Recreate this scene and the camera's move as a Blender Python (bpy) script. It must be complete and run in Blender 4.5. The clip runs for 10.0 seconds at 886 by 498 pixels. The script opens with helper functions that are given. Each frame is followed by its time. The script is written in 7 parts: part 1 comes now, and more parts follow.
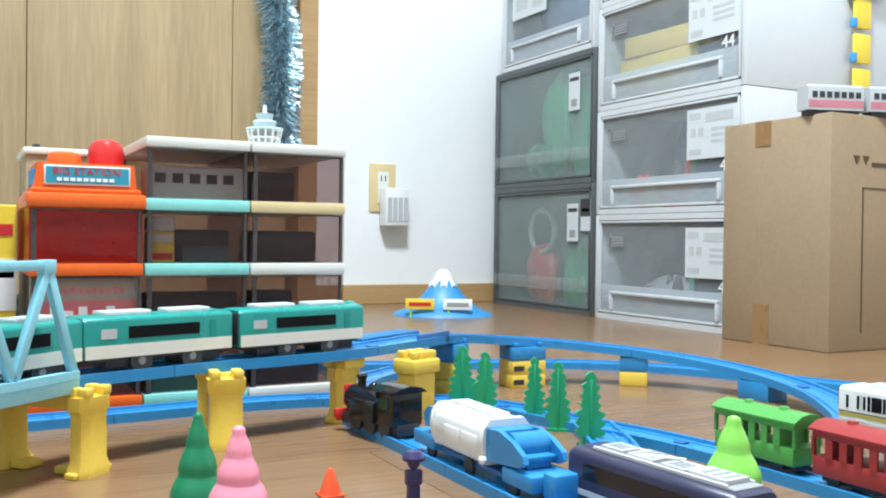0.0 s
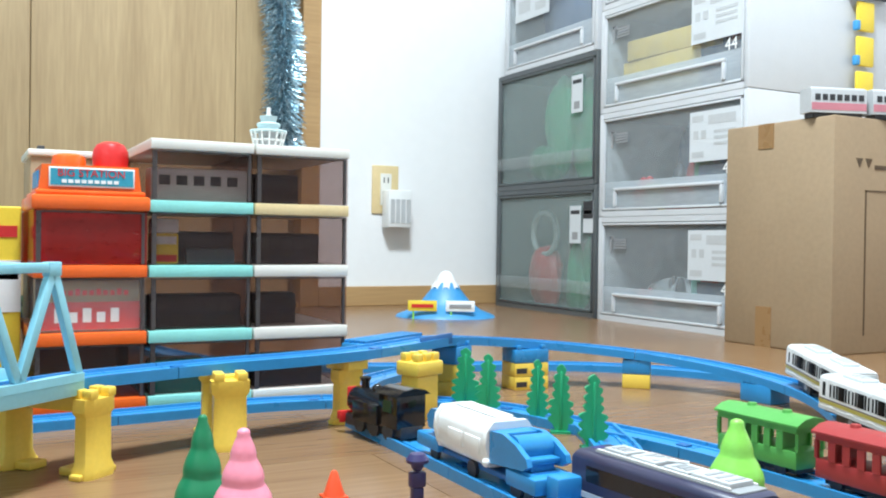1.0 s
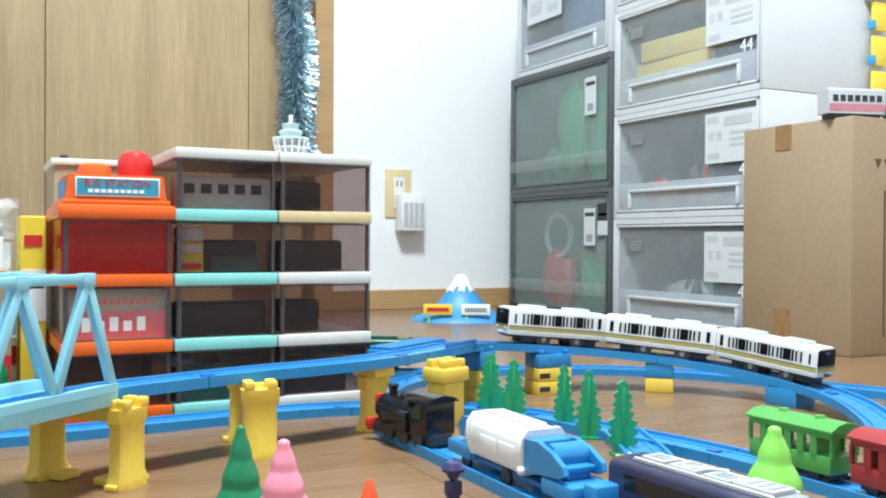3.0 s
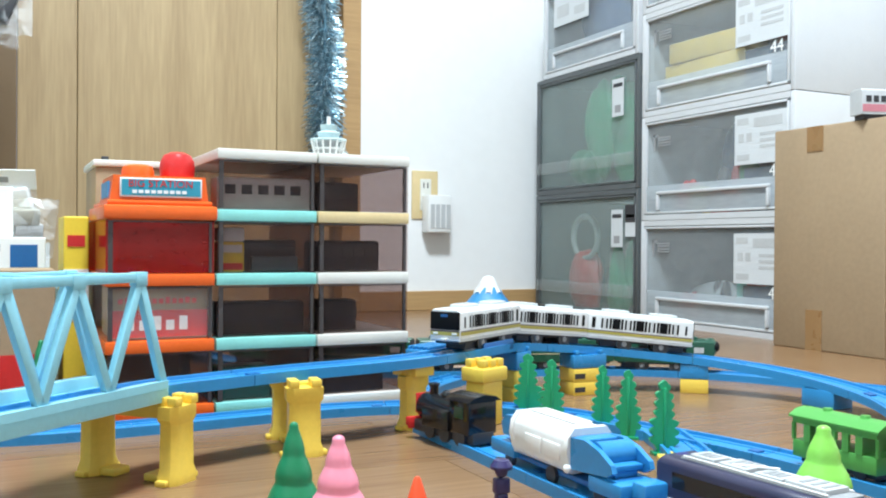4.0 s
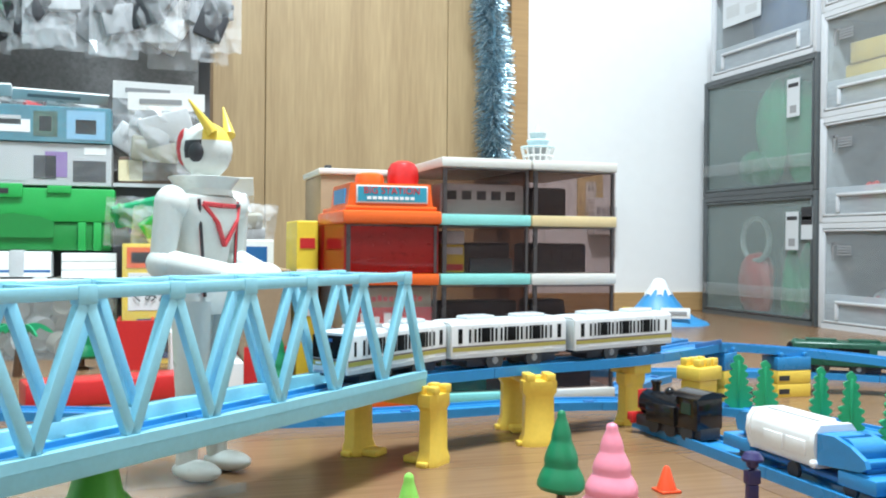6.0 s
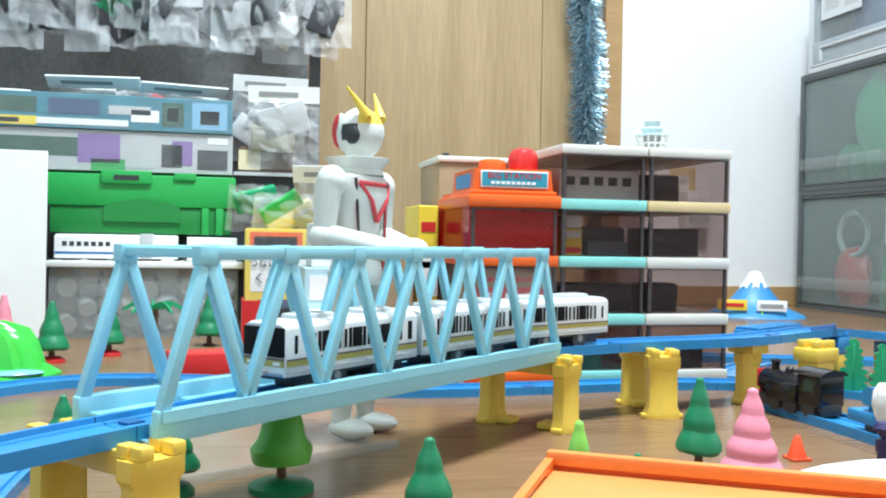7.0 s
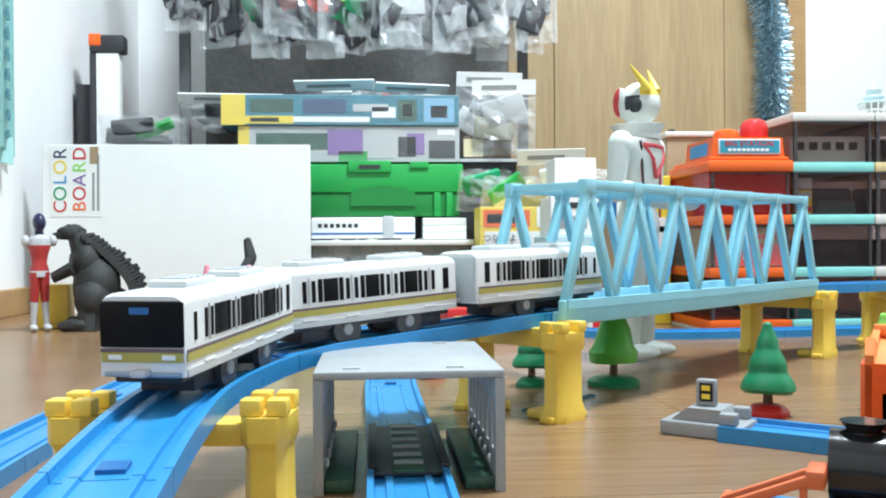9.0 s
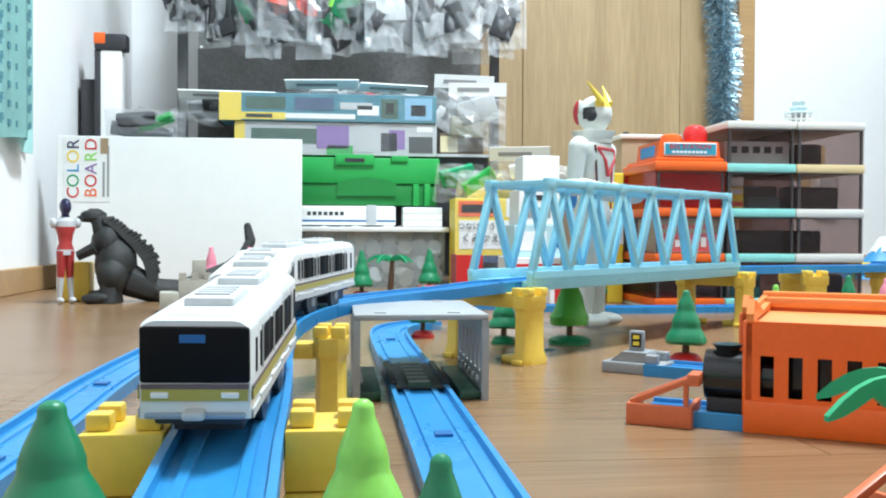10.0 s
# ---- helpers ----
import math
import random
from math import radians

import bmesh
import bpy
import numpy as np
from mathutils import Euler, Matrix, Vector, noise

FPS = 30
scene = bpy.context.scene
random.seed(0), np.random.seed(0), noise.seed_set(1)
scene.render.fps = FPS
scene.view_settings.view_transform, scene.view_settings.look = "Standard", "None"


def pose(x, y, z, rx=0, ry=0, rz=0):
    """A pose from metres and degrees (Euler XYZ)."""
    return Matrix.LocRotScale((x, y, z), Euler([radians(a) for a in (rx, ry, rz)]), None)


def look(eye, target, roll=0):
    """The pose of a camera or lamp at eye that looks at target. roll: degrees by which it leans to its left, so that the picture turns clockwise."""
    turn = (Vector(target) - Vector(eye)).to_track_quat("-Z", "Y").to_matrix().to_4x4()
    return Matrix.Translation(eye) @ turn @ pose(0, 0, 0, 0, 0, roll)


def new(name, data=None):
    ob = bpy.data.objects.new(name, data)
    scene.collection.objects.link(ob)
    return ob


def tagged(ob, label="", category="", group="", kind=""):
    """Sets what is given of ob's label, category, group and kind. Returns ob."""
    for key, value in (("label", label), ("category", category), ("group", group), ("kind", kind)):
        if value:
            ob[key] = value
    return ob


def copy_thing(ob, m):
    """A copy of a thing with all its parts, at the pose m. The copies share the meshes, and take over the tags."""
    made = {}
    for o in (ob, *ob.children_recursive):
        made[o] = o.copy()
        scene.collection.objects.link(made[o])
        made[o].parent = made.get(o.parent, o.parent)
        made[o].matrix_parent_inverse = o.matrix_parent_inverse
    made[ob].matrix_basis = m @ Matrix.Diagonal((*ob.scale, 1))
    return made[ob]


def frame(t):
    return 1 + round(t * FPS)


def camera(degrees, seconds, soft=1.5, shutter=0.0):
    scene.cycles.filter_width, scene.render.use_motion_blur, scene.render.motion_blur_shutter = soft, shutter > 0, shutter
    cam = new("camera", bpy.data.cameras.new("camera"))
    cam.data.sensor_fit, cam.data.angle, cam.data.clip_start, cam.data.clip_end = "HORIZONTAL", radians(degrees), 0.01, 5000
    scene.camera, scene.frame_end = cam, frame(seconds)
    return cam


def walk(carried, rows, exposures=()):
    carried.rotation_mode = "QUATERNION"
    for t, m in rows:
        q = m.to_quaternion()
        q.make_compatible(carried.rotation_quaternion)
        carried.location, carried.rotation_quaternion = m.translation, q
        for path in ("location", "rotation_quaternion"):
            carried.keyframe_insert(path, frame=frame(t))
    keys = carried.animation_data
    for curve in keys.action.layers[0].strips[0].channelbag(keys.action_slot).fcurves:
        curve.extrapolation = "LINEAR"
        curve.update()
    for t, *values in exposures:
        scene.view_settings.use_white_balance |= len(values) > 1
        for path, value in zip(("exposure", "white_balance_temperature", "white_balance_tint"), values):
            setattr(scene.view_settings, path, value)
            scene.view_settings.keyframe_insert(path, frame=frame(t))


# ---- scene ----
cam = camera(51.1, 10.0, soft=2.0)
PATH = [
    (0, (0.014, 0.034, 0.177), (0.939, 1.807, 0.155), 0.7),
    (0.5, (0.012, 0.033, 0.177), (0.935, 1.807, 0.157), 0.6),
    (1, (0.012, 0.033, 0.178), (0.933, 1.808, 0.159), 0.8),
    (1.5, (0.012, 0.035, 0.179), (0.934, 1.809, 0.161), 0.8),
    (2, (0.01, 0.034, 0.181), (0.93, 1.809, 0.162), 0.8),
    (2.5, (0.003, 0.038, 0.183), (0.92, 1.815, 0.165), 0.5),
    (4, (-0.025, 0.044, 0.181), (0.846, 1.844, 0.169), 0.4),
    (4.5, (-0.041, 0.047, 0.178), (0.799, 1.863, 0.168), 0.5),
    (5, (-0.056, 0.043, 0.177), (0.75, 1.874, 0.168), 0.4),
    (5.5, (-0.085, 0.037, 0.178), (0.671, 1.888, 0.164), 0.5),
    (6, (-0.125, 0.029, 0.181), (0.479, 1.936, 0.171), 0.5),
    (6.2, (-0.139, 0.018, 0.18), (0.42, 1.938, 0.167), 0.7),
    (7.3, (-0.209, -0.01, 0.158), (0.206, 1.946, 0.138), 0.8),
    (7.5, (-0.222, -0.019, 0.155), (0.162, 1.944, 0.132), 0.6),
    (8, (-0.268, -0.053, 0.14), (0.038, 1.923, 0.112), 0.8),
    (8.5, (-0.313, -0.093, 0.126), (-0.106, 1.896, 0.102), 0.6),
    (9, (-0.348, -0.132, 0.116), (-0.197, 1.862, 0.103), -0.4),
    (9.5, (-0.367, -0.194, 0.105), (-0.229, 1.801, 0.091), -0.4),
    (10, (-0.386, -0.306, 0.11), (-0.161, 1.682, 0.076), 0.3),
]
walk(cam, [(t, look(eye, target, roll)) for t, eye, target, roll in PATH])

# ---- light: one round ceiling lamp in a closed room ----
world = bpy.data.worlds.new("world")
scene.world = world
world.use_nodes = True
world.node_tree.nodes["Background"].inputs[0].default_value = (0.75, 0.85, 1.0, 1)
world.node_tree.nodes["Background"].inputs[1].default_value = 0.35
LAMP = (0.25, 0.55)
lamp_data = bpy.data.lights.new("ceiling_lamp_light", "AREA")
lamp_data.shape, lamp_data.size, lamp_data.energy, lamp_data.color = "DISK", 0.5, 72, (0.80, 0.93, 1.02)
lamp_ob = new("ceiling_lamp_light", lamp_data)
lamp_ob.matrix_world = pose(LAMP[0], LAMP[1], 2.27)
scene.view_settings.exposure = 0.55


# ---- materials ----
MATS = {}


def mat(name, color, rough=0.4, metal=0.0, var=0.06, scale=30.0, bump=0.03, alpha=1.0, emit=0.0, spec=0.5, trans=0.0):
    """A node material: base colour varied at two scales, fine relief, slightly uneven gloss."""
    if name in MATS:
        return MATS[name]
    m = bpy.data.materials.new(name)
    m.use_nodes = True
    nt = m.node_tree
    b = nt.nodes["Principled BSDF"]
    b.inputs["Roughness"].default_value, b.inputs["Metallic"].default_value = rough, metal
    b.inputs["Specular IOR Level"].default_value = spec
    b.inputs["Transmission Weight"].default_value = trans
    b.inputs["Alpha"].default_value = alpha
    tc = nt.nodes.new("ShaderNodeTexCoord")
    n1 = nt.nodes.new("ShaderNodeTexNoise")
    n1.inputs["Scale"].default_value, n1.inputs["Detail"].default_value = scale, 4
    n2 = nt.nodes.new("ShaderNodeTexNoise")
    n2.inputs["Scale"].default_value, n2.inputs["Detail"].default_value = scale * 9, 2
    for n in (n1, n2):
        nt.links.new(tc.outputs["Object"], n.inputs["Vector"])
    add = nt.nodes.new("ShaderNodeMath")
    add.operation = "ADD"
    nt.links.new(n1.outputs["Fac"], add.inputs[0])
    nt.links.new(n2.outputs["Fac"], add.inputs[1])
    ramp = nt.nodes.new("ShaderNodeMapRange")
    ramp.inputs["From Min"].default_value, ramp.inputs["From Max"].default_value = 0.6, 1.4
    ramp.inputs["To Min"].default_value, ramp.inputs["To Max"].default_value = 1 - var, 1 + var
    nt.links.new(add.outputs[0], ramp.inputs["Value"])
    mul = nt.nodes.new("ShaderNodeVectorMath")
    mul.operation = "SCALE"
    mul.inputs[0].default_value = color
    nt.links.new(ramp.outputs[0], mul.inputs["Scale"])
    nt.links.new(mul.outputs[0], b.inputs["Base Color"])
    if emit:
        nt.links.new(mul.outputs[0], b.inputs["Emission Color"])
        b.inputs["Emission Strength"].default_value = emit
    if bump:
        bp = nt.nodes.new("ShaderNodeBump")
        bp.inputs["Strength"].default_value, bp.inputs["Distance"].default_value = bump, 0.002
        nt.links.new(n2.outputs["Fac"], bp.inputs["Height"])
        nt.links.new(bp.outputs[0], b.inputs["Normal"])
    rr = nt.nodes.new("ShaderNodeMapRange")
    rr.inputs["From Min"].default_value, rr.inputs["From Max"].default_value = 0.3, 0.7
    rr.inputs["To Min"].default_value, rr.inputs["To Max"].default_value = max(rough - 0.07, 0.02), rough + 0.07
    nt.links.new(n1.outputs["Fac"], rr.inputs["Value"])
    nt.links.new(rr.outputs[0], b.inputs["Roughness"])
    MATS[name] = m
    return m


def wood(name, dark, light, along, rough=0.35, tight=14.0, relief=0.05, island=0.0):
    """Wood grain stretched along an axis of the object."""
    m = bpy.data.materials.new(name)
    m.use_nodes = True
    nt = m.node_tree
    b = nt.nodes["Principled BSDF"]
    b.inputs["Roughness"].default_value = rough
    tc, mp = nt.nodes.new("ShaderNodeTexCoord"), nt.nodes.new("ShaderNodeMapping")
    mp.inputs["Scale"].default_value = [0.06 if a == along else 1.0 for a in "xyz"]
    nt.links.new(tc.outputs["Object"], mp.inputs["Vector"])
    n1, n2, n3 = (nt.nodes.new("ShaderNodeTexNoise") for _ in range(3))
    for n, s, d in ((n1, tight, 5), (n2, tight * 12, 3), (n3, 1.3, 2)):
        n.inputs["Scale"].default_value, n.inputs["Detail"].default_value = s, d
    nt.links.new(mp.outputs[0], n1.inputs["Vector"])
    nt.links.new(mp.outputs[0], n2.inputs["Vector"])
    nt.links.new(tc.outputs["Object"], n3.inputs["Vector"])
    a1, a2 = nt.nodes.new("ShaderNodeMath"), nt.nodes.new("ShaderNodeMath")
    a1.operation, a2.operation = "ADD", "ADD"
    nt.links.new(n1.outputs["Fac"], a1.inputs[0])
    nt.links.new(n2.outputs["Fac"], a1.inputs[1])
    nt.links.new(a1.outputs[0], a2.inputs[0])
    nt.links.new(n3.outputs["Fac"], a2.inputs[1])
    fac = a2.outputs[0]
    if island:
        info, mu, a3 = nt.nodes.new("ShaderNodeObjectInfo"), nt.nodes.new("ShaderNodeMath"), nt.nodes.new("ShaderNodeMath")
        mu.operation, a3.operation = "MULTIPLY_ADD", "ADD"
        mu.inputs[1].default_value, mu.inputs[2].default_value = island, -island / 2
        nt.links.new(info.outputs["Random"], mu.inputs[0])
        nt.links.new(mu.outputs[0], a3.inputs[0])
        nt.links.new(fac, a3.inputs[1])
        fac = a3.outputs[0]
    rp = nt.nodes.new("ShaderNodeMapRange")
    rp.inputs["From Min"].default_value, rp.inputs["From Max"].default_value = 1.1, 1.9
    nt.links.new(fac, rp.inputs["Value"])
    mix = nt.nodes.new("ShaderNodeMix")
    mix.data_type = "RGBA"
    mix.inputs[6].default_value, mix.inputs[7].default_value = (*dark, 1), (*light, 1)
    nt.links.new(rp.outputs[0], mix.inputs[0])
    nt.links.new(mix.outputs[2], b.inputs["Base Color"])
    bp = nt.nodes.new("ShaderNodeBump")
    bp.inputs["Strength"].default_value, bp.inputs["Distance"].default_value = relief, 0.002
    nt.links.new(n2.outputs["Fac"], bp.inputs["Height"])
    nt.links.new(bp.outputs[0], b.inputs["Normal"])
    MATS[name] = m
    return m


FLOOR_WOOD = wood("floor wood", (0.190, 0.102, 0.050), (0.315, 0.188, 0.098), "x", rough=0.26, island=0.25)
DOOR_WOOD = wood("door wood", (0.36, 0.245, 0.125), (0.51, 0.37, 0.20), "z", rough=0.5)
TRIM_WOOD = wood("trim wood", (0.36, 0.21, 0.09), (0.50, 0.31, 0.14), "x", rough=0.4)
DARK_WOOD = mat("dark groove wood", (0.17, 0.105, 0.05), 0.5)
WALL = mat("white wallpaper", (0.86, 0.86, 0.86), 0.9, var=0.02, scale=3, bump=0.25)
CEIL = mat("ceiling paper", (0.85, 0.85, 0.84), 0.9, var=0.02, scale=4, bump=0.2)
RAIL = mat("blue rail plastic", (0.026, 0.235, 0.52), 0.32, var=0.07)
RAILDK = mat("deep blue plastic", (0.013, 0.12, 0.34), 0.35)
YEL = mat("yellow pier plastic", (0.84, 0.58, 0.085), 0.38)
SKY = mat("light blue bridge plastic", (0.27, 0.61, 0.73), 0.36)
WHITE = mat("white plastic", (0.80, 0.80, 0.79), 0.35, var=0.03)
TRAINW = mat("train silver white", (0.72, 0.73, 0.73), 0.3, var=0.03)
TRAING = mat("train grey end", (0.50, 0.55, 0.56), 0.35, var=0.03)
ROOF = mat("train roof grey", (0.60, 0.63, 0.64), 0.4, var=0.04)
TYRE = mat("dark rubber wheel", (0.05, 0.052, 0.055), 0.35, var=0.2)
WINDOW = mat("dark train window", (0.006, 0.006, 0.007), 0.55, var=0.1, spec=0.12, bump=0.0)
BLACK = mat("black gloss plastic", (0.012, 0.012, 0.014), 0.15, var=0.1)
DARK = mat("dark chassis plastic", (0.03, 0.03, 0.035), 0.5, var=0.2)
OLIVE = mat("olive stripe", (0.40, 0.34, 0.075), 0.4)
BROWNS = mat("brown stripe", (0.13, 0.09, 0.10), 0.4)
TEAL = mat("teal train paint", (0.010, 0.27, 0.235), 0.3)
DGREEN = mat("dark green train paint", (0.012, 0.075, 0.045), 0.3)
CREAM = mat("cream paint", (0.70, 0.62, 0.40), 0.4)
GREEN = mat("tree green plastic", (0.006, 0.195, 0.078), 0.42)
LEAF = mat("bright leaf plastic", (0.014, 0.33, 0.14), 0.4)
LIME = mat("lime plastic", (0.26, 0.66, 0.10), 0.35)
PINK = mat("pink plastic", (0.85, 0.27, 0.36), 0.4)
RED = mat("red plastic", (0.60, 0.025, 0.025), 0.35)
BRICKRED = mat("dull red paint", (0.33, 0.03, 0.03), 0.4)
ORANGE = mat("orange plastic", (0.86, 0.13, 0.014), 0.35)
PUMPKIN = mat("soft orange plastic", (0.78, 0.23, 0.050), 0.38)
MINT = mat("mint plastic", (0.27, 0.68, 0.62), 0.38)
IVORY = mat("ivory plastic", (0.74, 0.72, 0.66), 0.4, var=0.03)
BEIGE = mat("beige plastic", (0.72, 0.56, 0.30), 0.4)
GREY = mat("grey plastic", (0.30, 0.31, 0.32), 0.42)
LGREY = mat("light grey plastic", (0.50, 0.51, 0.52), 0.42)
DGREY = mat("dark grey frame plastic", (0.085, 0.095, 0.10), 0.4)
CARD = mat("brown cardboard", (0.35, 0.245, 0.148), 0.75, var=0.08, scale=12, bump=0.12)
TAPE = mat("brown packing tape", (0.30, 0.17, 0.075), 0.3)
CARDD = mat("cardboard print", (0.10, 0.06, 0.03), 0.7)
PAPER = mat("white paper", (0.83, 0.83, 0.82), 0.7, var=0.03)
INK = mat("dark ink", (0.03, 0.03, 0.035), 0.6)
GREYINK = mat("grey ink", (0.30, 0.30, 0.31), 0.6)
NAVY = mat("navy box print", (0.03, 0.07, 0.16), 0.45, var=0.2, scale=20)
PURPLE = mat("purple plastic", (0.030, 0.024, 0.10), 0.35)
VIOLET = mat("violet print", (0.25, 0.14, 0.38), 0.4)
YBOX = mat("yellow carton", (0.85, 0.62, 0.05), 0.5)
SNOW = mat("white snow plastic", (0.85, 0.87, 0.88), 0.5)
FUJI = mat("blue mountain plastic", (0.05, 0.30, 0.62), 0.45)
SKIN = mat("pale figure vinyl", (0.68, 0.70, 0.66), 0.32, var=0.04)
BEAST = mat("black scaly vinyl", (0.022, 0.022, 0.022), 0.5, var=0.5, scale=80, bump=0.6)
BROWN = mat("brown trunk plastic", (0.10, 0.05, 0.025), 0.5)
STONE = mat("stone grey plastic", (0.42, 0.40, 0.34), 0.6, var=0.12)
CASTLE = mat("tunnel grey plastic", (0.34, 0.36, 0.37), 0.45)
FOREST = mat("dark green printed plastic", (0.03, 0.09, 0.06), 0.45, var=0.5, scale=60)
CURTAIN = mat("mint curtain cloth", (0.40, 0.71, 0.69), 0.85, bump=0.2)
CURTDOT = mat("teal curtain print", (0.10, 0.27, 0.32), 0.85)
CHROME = mat("silver metal", (0.6, 0.6, 0.62), 0.25, metal=1.0)
TINSEL = mat("blue silver tinsel foil", (0.50, 0.64, 0.70), 0.22, metal=0.85, var=0.3)
TINSELD = mat("deep blue tinsel foil", (0.18, 0.33, 0.42), 0.25, metal=0.7, var=0.3)
LAMPGLOW = mat("lamp diffuser glow", (0.9, 1.0, 0.98), 0.5, emit=6.0)


def clear(name, color, clarity, rough=0.08, tint=(1, 1, 1)):
    """Thin see-through plastic: part glossy sheet, part clear."""
    m = bpy.data.materials.new(name)
    m.use_nodes = True
    nt = m.node_tree
    b = nt.nodes["Principled BSDF"]
    b.inputs["Base Color"].default_value = (*color, 1)
    b.inputs["Roughness"].default_value = rough
    out = nt.nodes["Material Output"]
    tr, mx = nt.nodes.new("ShaderNodeBsdfTransparent"), nt.nodes.new("ShaderNodeMixShader")
    tr.inputs[0].default_value = (*tint, 1)
    n = nt.nodes.new("ShaderNodeTexNoise")
    n.inputs["Scale"].default_value = 9
    rp = nt.nodes.new("ShaderNodeMapRange")
    rp.inputs["To Min"].default_value, rp.inputs["To Max"].default_value = max(clarity - 0.08, 0), min(clarity + 0.08, 1)
    nt.links.new(n.outputs["Fac"], rp.inputs["Value"])
    nt.links.new(rp.outputs[0], mx.inputs[0])
    nt.links.new(b.outputs[0], mx.inputs[1])
    nt.links.new(tr.outputs[0], mx.inputs[2])
    nt.links.new(mx.outputs[0], out.inputs[0])
    MATS[name] = m
    return m


SMOKE = clear("smoked drawer plastic", (0.12, 0.09, 0.088), 0.88, tint=(0.84, 0.78, 0.77))
REDGLASS = clear("red drawer plastic", (0.50, 0.04, 0.035), 0.6, tint=(0.75, 0.10, 0.09))
FROST = clear("frosted drawer plastic", (0.62, 0.66, 0.69), 0.83, rough=0.3, tint=(0.96, 0.98, 0.98))
FROSTG = clear("greyish drawer plastic", (0.50, 0.58, 0.57), 0.74, rough=0.3, tint=(0.92, 0.96, 0.95))
FILM = clear("clear packet film", (0.88, 0.90, 0.92), 0.81, rough=0.10)
FILM2 = clear("clear carton window", (0.7, 0.73, 0.75), 0.95, rough=0.06)
TRAY = clear("clear tray plastic", (0.62, 0.65, 0.65), 0.80, rough=0.22, tint=(0.95, 0.96, 0.96))
LIMEGLASS = clear("clear green plastic", (0.08, 0.75, 0.10), 0.35, rough=0.12, tint=(0.35, 0.95, 0.35))


# ---- mesh helpers ----
def box(bm, x0, x1, y0, y1, z0, z1, bevel=0.0, m=None):
    g = bmesh.ops.create_cube(bm, size=1.0)
    vs = g["verts"]
    for v in vs:
        v.co = Vector((x0 + (v.co.x + 0.5) * (x1 - x0), y0 + (v.co.y + 0.5) * (y1 - y0), z0 + (v.co.z + 0.5) * (z1 - z0)))
    if bevel:
        es = list({e for v in vs for e in v.link_edges})
        r = bmesh.ops.bevel(bm, geom=es, offset=bevel, segments=2, affect="EDGES", profile=0.5)
        vs = list({v for f in r["faces"] for v in f.verts} | {v for v in vs if v.is_valid})
    if m is not None:
        bmesh.ops.transform(bm, matrix=m, verts=vs)
    return bm


def cyl(bm, r0, r1, z0, z1, x=0, y=0, n=20, m=None):
    g = bmesh.ops.create_cone(bm, cap_ends=True, segments=n, radius1=r0, radius2=r1, depth=z1 - z0)
    bmesh.ops.translate(bm, verts=g["verts"], vec=(x, y, (z0 + z1) / 2))
    if m is not None:
        bmesh.ops.transform(bm, matrix=m, verts=g["verts"])
    return bm


def ball(bm, r, x, y, z, sx=1, sy=1, sz=1, m=None, u=16, v=10):
    g = bmesh.ops.create_uvsphere(bm, u_segments=u, v_segments=v, radius=r)
    for w in g["verts"]:
        w.co = Vector((w.co.x * sx + x, w.co.y * sy + y, w.co.z * sz + z))
    if m is not None:
        bmesh.ops.transform(bm, matrix=m, verts=g["verts"])
    return bm


def lathe(bm, prof, n=28, x=0, y=0):
    rings = [[bm.verts.new((x + r * math.cos(2 * math.pi * k / n), y + r * math.sin(2 * math.pi * k / n), z)) for k in range(n)] for r, z in prof]
    for a, b in zip(rings, rings[1:]):
        for k in range(n):
            bm.faces.new((a[k], a[(k + 1) % n], b[(k + 1) % n], b[k]))
    bm.faces.new(rings[0][::-1]), bm.faces.new(rings[-1])
    return bm


def tube(bm, a, b, r0, r1=None, n=12):
    a, b = Vector(a), Vector(b)
    r1 = r0 if r1 is None else r1
    q = (b - a).to_track_quat("Z", "Y").to_matrix().to_4x4()
    g = bmesh.ops.create_cone(bm, cap_ends=True, segments=n, radius1=r0, radius2=r1, depth=(b - a).length)
    bmesh.ops.transform(bm, matrix=Matrix.Translation((a + b) / 2) @ q, verts=g["verts"])
    return bm


def slab(bm, outline, axis, lo, hi):
    """A flat outline of (a, b) pairs given thickness along an axis."""
    def at3(a, b, c):
        return {"x": (c, a, b), "y": (a, c, b), "z": (a, b, c)}[axis]
    f = [bm.verts.new(at3(a, b, lo)) for a, b in outline]
    g = [bm.verts.new(at3(a, b, hi)) for a, b in outline]
    bm.faces.new(f), bm.faces.new(g[::-1])
    for i in range(len(f)):
        j = (i + 1) % len(f)
        bm.faces.new((f[i], g[i], g[j], f[j]))
    bmesh.ops.recalc_face_normals(bm, faces=bm.faces[:])
    return bm


def B(*args, **kw):
    return box(bmesh.new(), *args, **kw)


def mesh(name, bm, material, smooth=True):
    me = bpy.data.meshes.new(name)
    bmesh.ops.recalc_face_normals(bm, faces=bm.faces[:])
    bm.to_mesh(me)
    bm.free()
    me.materials.append(material)
    if smooth:
        me.shade_smooth()
        me.set_sharp_from_angle(angle=radians(35))
    return me


def part(name, bm, material, parent=None, label="", smooth=True):
    ob = new(name, mesh(name, bm, material, smooth))
    if parent is not None:
        ob.parent = parent
    if label:
        ob["label"] = label
    return ob


def thing(name, m, label, category, group=""):
    ob = new(name)
    ob.empty_display_size = 0.02
    ob.matrix_basis = m
    return tagged(ob, label, category, group)


